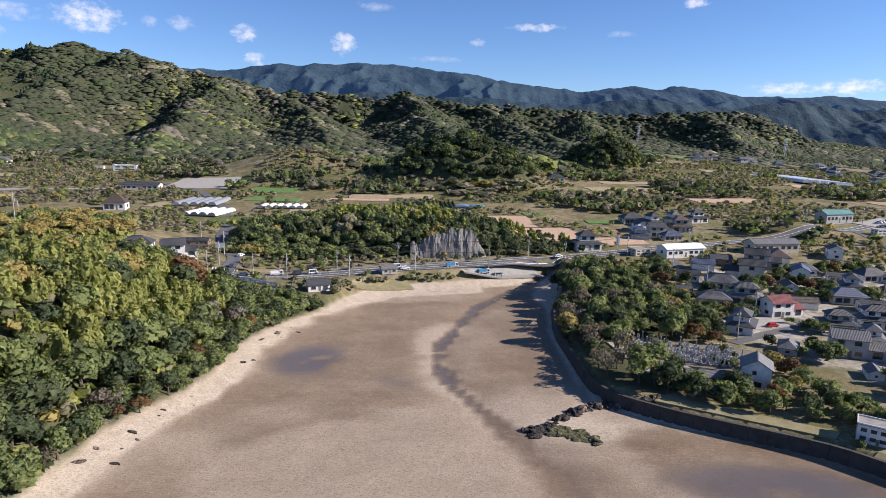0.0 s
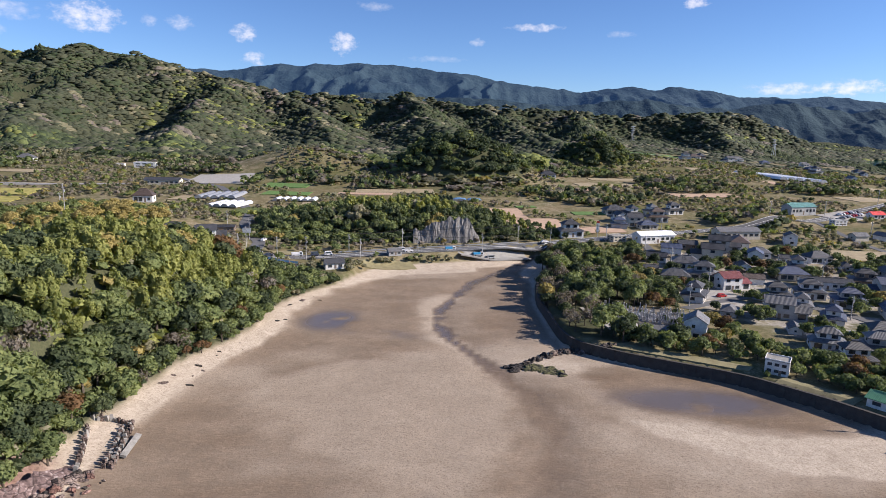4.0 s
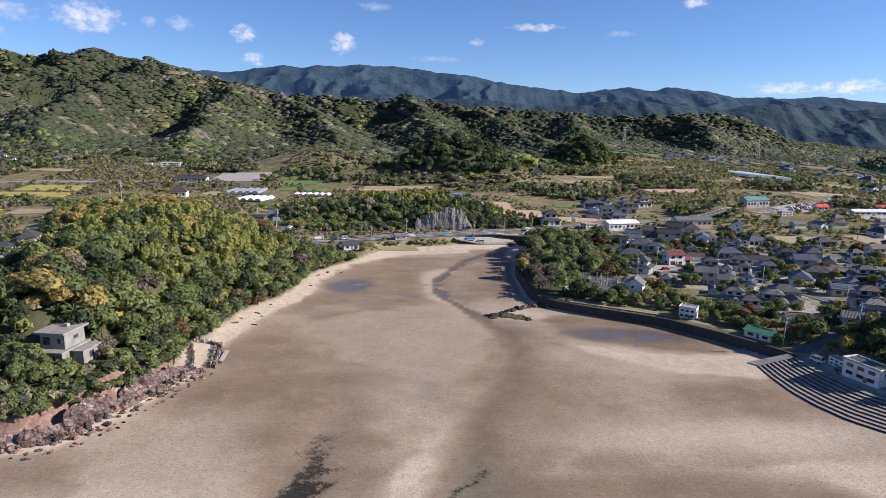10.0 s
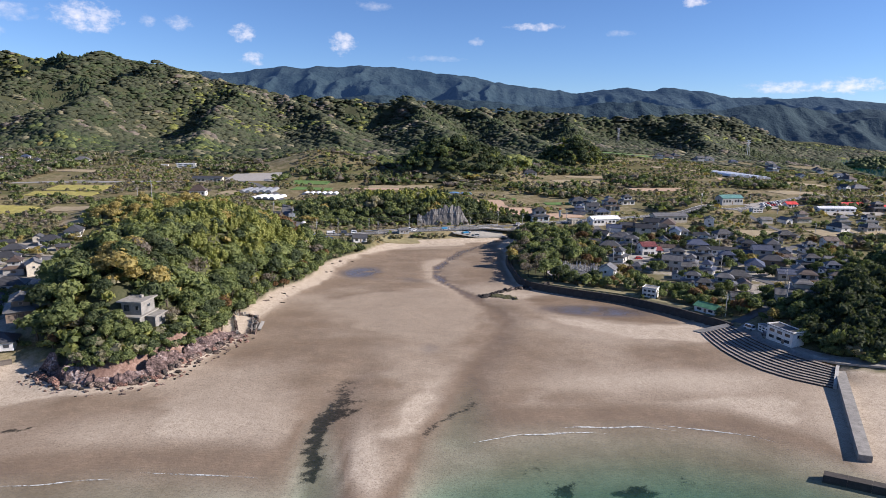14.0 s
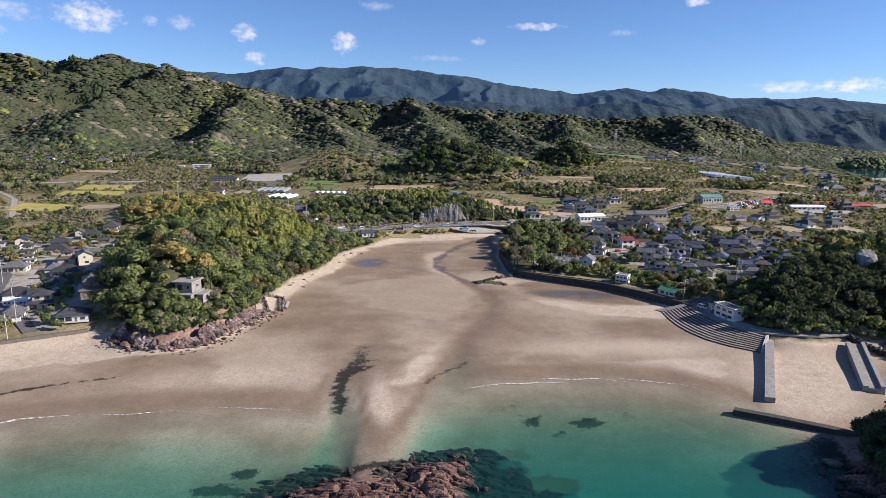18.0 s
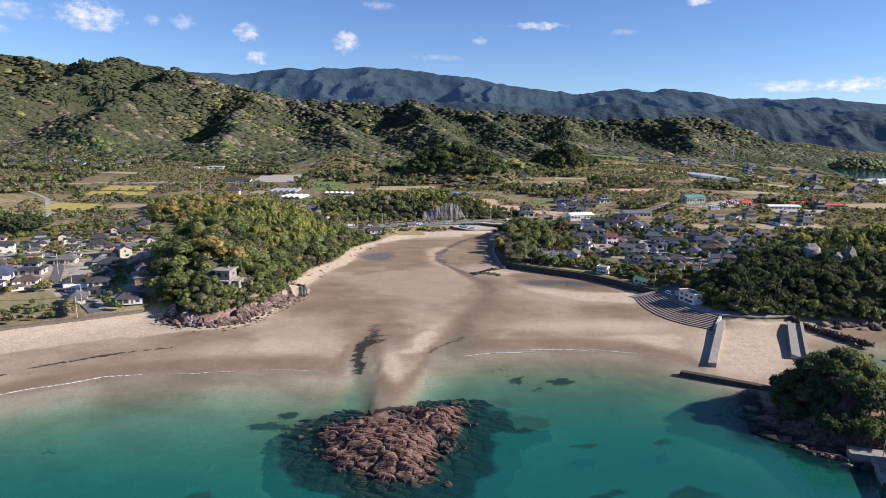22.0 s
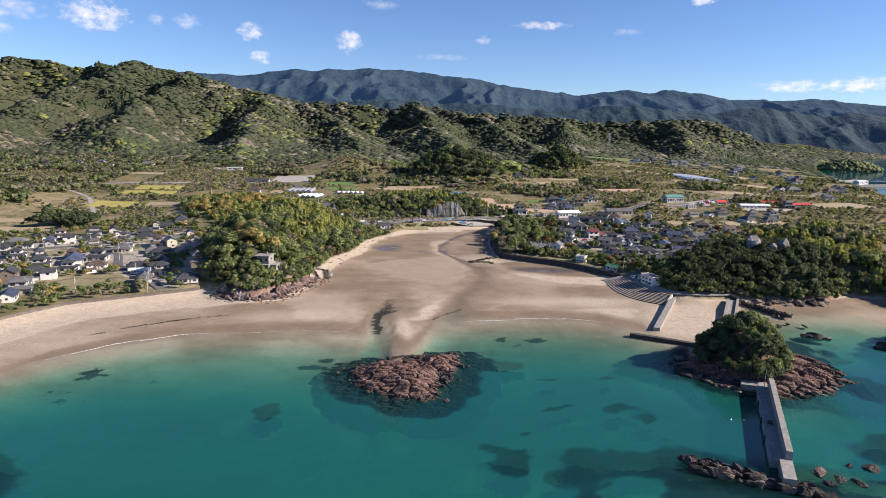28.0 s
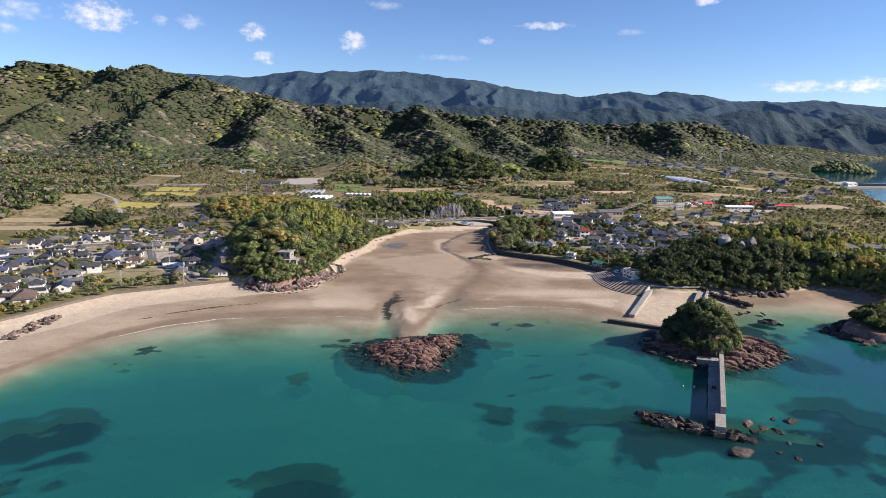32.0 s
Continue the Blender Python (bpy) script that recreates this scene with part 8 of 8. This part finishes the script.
def build_valley():
    rng = np.random.default_rng(22)
    p = scatter(-680, 680, 296, 1000, 5.0, 9)
    d, off = poly_dist(p, BAY), np.interp(p[:, 1], SEA_X[0], SEA_X[1]) - p[:, 0]
    p = p[(d < -2.5) & (off > 12) & (np.abs(p[:, 0]) < 0.62 * (p[:, 1] + 376) + 20) & (hill_share(p[:, 0], p[:, 1]) < 0) & ~inside(p, HEADLAND) & ~inside(p, CLIFF_HILL) & ~inside(p, GROVE) & ~inside(p, KNOLL)]
    p = p[free(p, 0.6)]
    n1, n2, n3 = fbm(p[:, 0], p[:, 1], 85, 4, 61), fbm(p[:, 0], p[:, 1], 40, 3, 62), fbm(p[:, 0], p[:, 1], 120, 2, 66)
    rows = []
    for (x, y), g, a, b, c in zip(p, zed(p), n1, n2, n3):
        r, q = rng.uniform(), rng.uniform()
        clump = math.hypot(x - 194, y - 436) < 24 or (x < -380 and y > 330 and c > 0.4) or math.hypot(x - 205, y - 612) < 38 or math.hypot(x - 320, y - 600) < 30 or (c > 0.64 and b > 0.48)
        if not clump and (b < 0.41 or r < 0.15):
            continue
        if clump:
            sp, h = ("mid_dark" if q < 0.25 else "mid_evergreen" if q < 0.62 else "mid_bare" if q < 0.78 else "mid_scrub"), rng.uniform(3.6, 7.0)
        else:
            sp = "mid_scrub" if q < 0.46 else "mid_bare" if q < 0.64 else "mid_evergreen" if q < 0.86 else "mid_dark" if q < 0.91 else "mid_bamboo" if q < 0.975 else "mid_yellow"
            h = rng.uniform(1.2, 3.6) * (1.5 if q > 0.78 and r > 0.7 else 1)
        rows.append((sp, x, y, g - 0.5, h, max(h * rng.uniform(1.0, 1.5), 3.4)))
    for x, y in even([(-58, 296), (-40, 306), (-22, 322), (8, 333), (30, 346)], 1.7):
        for k in range(3):
            u, v = x + rng.uniform(-3, 3) + 1.2 * k, y + rng.uniform(-1.5, 3.0) - 1.0 * k
            if poly_dist(np.array([[u, v]]), BAY)[0] < -1 and free(np.array([[u, v]]))[0]:
                h = rng.uniform(1.2, 2.6)
                rows.append(("mid_scrub" if rng.uniform() < 0.6 else "mid_evergreen", u, v, ground_at(u, v) - 0.1, h, h * 1.4))
    plant("valley_bushes", "scrub, hedges and small trees between the valley fields", rows, "bushes")


def build_hills():
    rng = np.random.default_rng(23)
    for y0, y1, step, level in ((560, 1010, 5.6, 0), (1010, 1650, 7.0, 1), (1650, 2700, 9.0, 2)):
        reach = 0.615 * (y1 + 376) + 40
        p = scatter(-reach, reach, y0, y1, step, 30 + level, 1.6)
        off = np.interp(p[:, 1], SEA_X[0], SEA_X[1]) - p[:, 0]
        p = p[(np.abs(p[:, 0]) < 0.615 * (p[:, 1] + 376) + 30) & (off > 10) & ((p[:, 1] < 2180) | (p[:, 0] > 500))]
        share = hill_share(p[:, 0], p[:, 1])
        loose = fbm(p[:, 0], p[:, 1], 60, 3, 62)
        knob = (np.hypot((p[:, 0] - 24) / 60, (p[:, 1] - 640) / 50) < 1) | (np.hypot(p[:, 0] - 169, p[:, 1] - 775) < 42)
        p = p[knob | (share > 0) | ((loose > 0.50) & (level > 0))]
        p = p[free(p, 1.5)]
        z = zed(p)
        back = zed(p + np.array([0.0, 24.0])) - z < -9.0   # steep slopes that fall away behind the ridges stay bare
        p, z = p[~back], z[~back]
        k, c, low = fbm(p[:, 0], p[:, 1], 120, 3, 63), fbm(p[:, 0], p[:, 1], 260, 3, 64), fbm(p[:, 0], p[:, 1], 75, 3, 65)
        share = hill_share(p[:, 0], p[:, 1])
        rows = []
        for (x, y), g, a, b, q, s in zip(p, z, k, c, low, share):
            r = rng.uniform()
            if math.hypot((x - 24) / 60, (y - 640) / 50) < 1 or math.hypot(x - 169, y - 775) < 42:
                q, s = 0.5 + 0.05 * r, 99
            v = 0.62 * min(1, max(0, (q - 0.28) / 0.44)) + 0.38 * r
            if level == 0:
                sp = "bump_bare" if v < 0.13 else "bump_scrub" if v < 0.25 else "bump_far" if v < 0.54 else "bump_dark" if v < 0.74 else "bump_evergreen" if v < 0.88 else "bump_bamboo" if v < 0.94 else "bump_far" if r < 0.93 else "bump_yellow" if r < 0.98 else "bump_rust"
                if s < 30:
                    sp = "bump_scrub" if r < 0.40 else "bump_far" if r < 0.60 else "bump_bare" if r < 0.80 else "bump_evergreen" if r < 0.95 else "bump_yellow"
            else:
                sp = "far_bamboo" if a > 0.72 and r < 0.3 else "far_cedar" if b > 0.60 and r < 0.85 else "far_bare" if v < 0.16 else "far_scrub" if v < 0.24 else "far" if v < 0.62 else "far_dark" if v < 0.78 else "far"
            big = rng.uniform(0.75, 1.2) * (1.45 if rng.uniform() < 0.18 else 1)
            h = big * (7.0, 7.0, 8.0)[level] * (0.6 if s < 25 else 1)
            if level == 0 and s < 45:
                sp = sp.replace("bump", "mid")
            if s == 99:
                sp = "hill_dark" if r < 0.75 else "hill_evergreen" if r < 0.93 else "hill_bamboo"
            rows.append((sp, x, y, g - (0.12 if s == 99 else 0.48) * h, h * rng.uniform(0.9, 1.15), step * big * (rng.uniform(1.3, 1.7) if s == 99 else rng.uniform(1.7, 2.3))))
        plant("hill_woods", "dense evergreen forest on the hills", rows, "forest", True)


build_gardens()
build_valley()
build_hills()


def build_knoll_rocks():
    """Grey netted rock heads that stand out of the woods on the knoll."""
    rng = random.Random(44)
    for x, y, s in ((180, 109, 5.0), (194, 102, 4.4), (187, 98, 3.0)):
        r = boulder(None, "rock_grey", x, y, ground_at(x, y) + 6.0, s, rng, (1.1, 0.9, 1.2), name="rock_outcrop")
        tagged(r, "grey netted rock head among the evergreens of the knoll", "rock", "rock heads on the knoll")


build_knoll_rocks()


def build_harbour():
    """Moles, a quay shed and a wooded knob of the far harbour on the east coast."""
    for pts, lab in ([(706, 969), (790, 1000), (860, 1030)], "long grey harbour mole far along the coast"), ([(790, 1077), (850, 1070), (900, 1090)], "dark outer mole of the far harbour"), ([(720, 1060), (790, 1120)], "quay wall of the far harbour"):
        slab("mole", pts, lab, "mole", 7.0, (3.2, 3.2), "concrete", 6.0)
    rng = np.random.default_rng(77)
    rows = []
    for x, y in scatter(930, 1080, 1480, 1640, 9.0, 70):
        r = math.hypot((x - 1005) / 70, (y - 1560) / 70)
        if r < 1:
            rows.append(("bump_dark" if rng.uniform() < 0.5 else "bump_evergreen", x, y, 20 * (1 - r * r) - 1.0, rng.uniform(7, 10), rng.uniform(11, 15)))
    plant("coast_woods", "dark wooded knob on the far coast", rows)
    put_house(735, 1010, 30, "long", "wall_white", "sheet_white", 1.2, "sheds of the far harbour", z=2.5, deep=False)
    put_house(700, 1040, 120, "long", "wall_grey", "tile_grey", 1.2, "sheds of the far harbour", z=2.5, deep=False)


build_harbour()


def build_buoys():
    for x, y in [(92.9, -98.3), (97.0, -98.9)]:
        root = tagged(new("buoy"), "small white mooring buoy floating on the sea", "buoy", "buoys beside the pier")
        for name, z0, z1, r0, r1 in (("float", -0.25, 0.25, 0.34, 0.34), ("cap", 0.25, 0.45, 0.33, 0.15), ("ring", 0.45, 0.6, 0.06, 0.06)):
            bm = bmesh.new()
            tube(bm, (0, 0, z0), (0, 0, z1), r0, r1, 12)
            part(name, bm, "sheet_white" if name != "ring" else "steel", root)
        root.matrix_world = pose(x, y, 0.0)


build_buoys()


def settle():
    """The plan above counts depth in units of DEPTH metres: brings the land to metres along y, and sets each thing on its place with its own shape kept."""
    for ob in scene.objects:
        if ob.parent or ob.type not in ("MESH", "EMPTY"):
            continue
        if ob.location.length < 1e-6:
            ob.scale.y *= DEPTH
        else:
            ob.location.y *= DEPTH
            e = ob.matrix_basis.to_euler()
            ob.rotation_euler.z += math.atan2(DEPTH * math.sin(e.z), math.cos(e.z)) - e.z


settle()
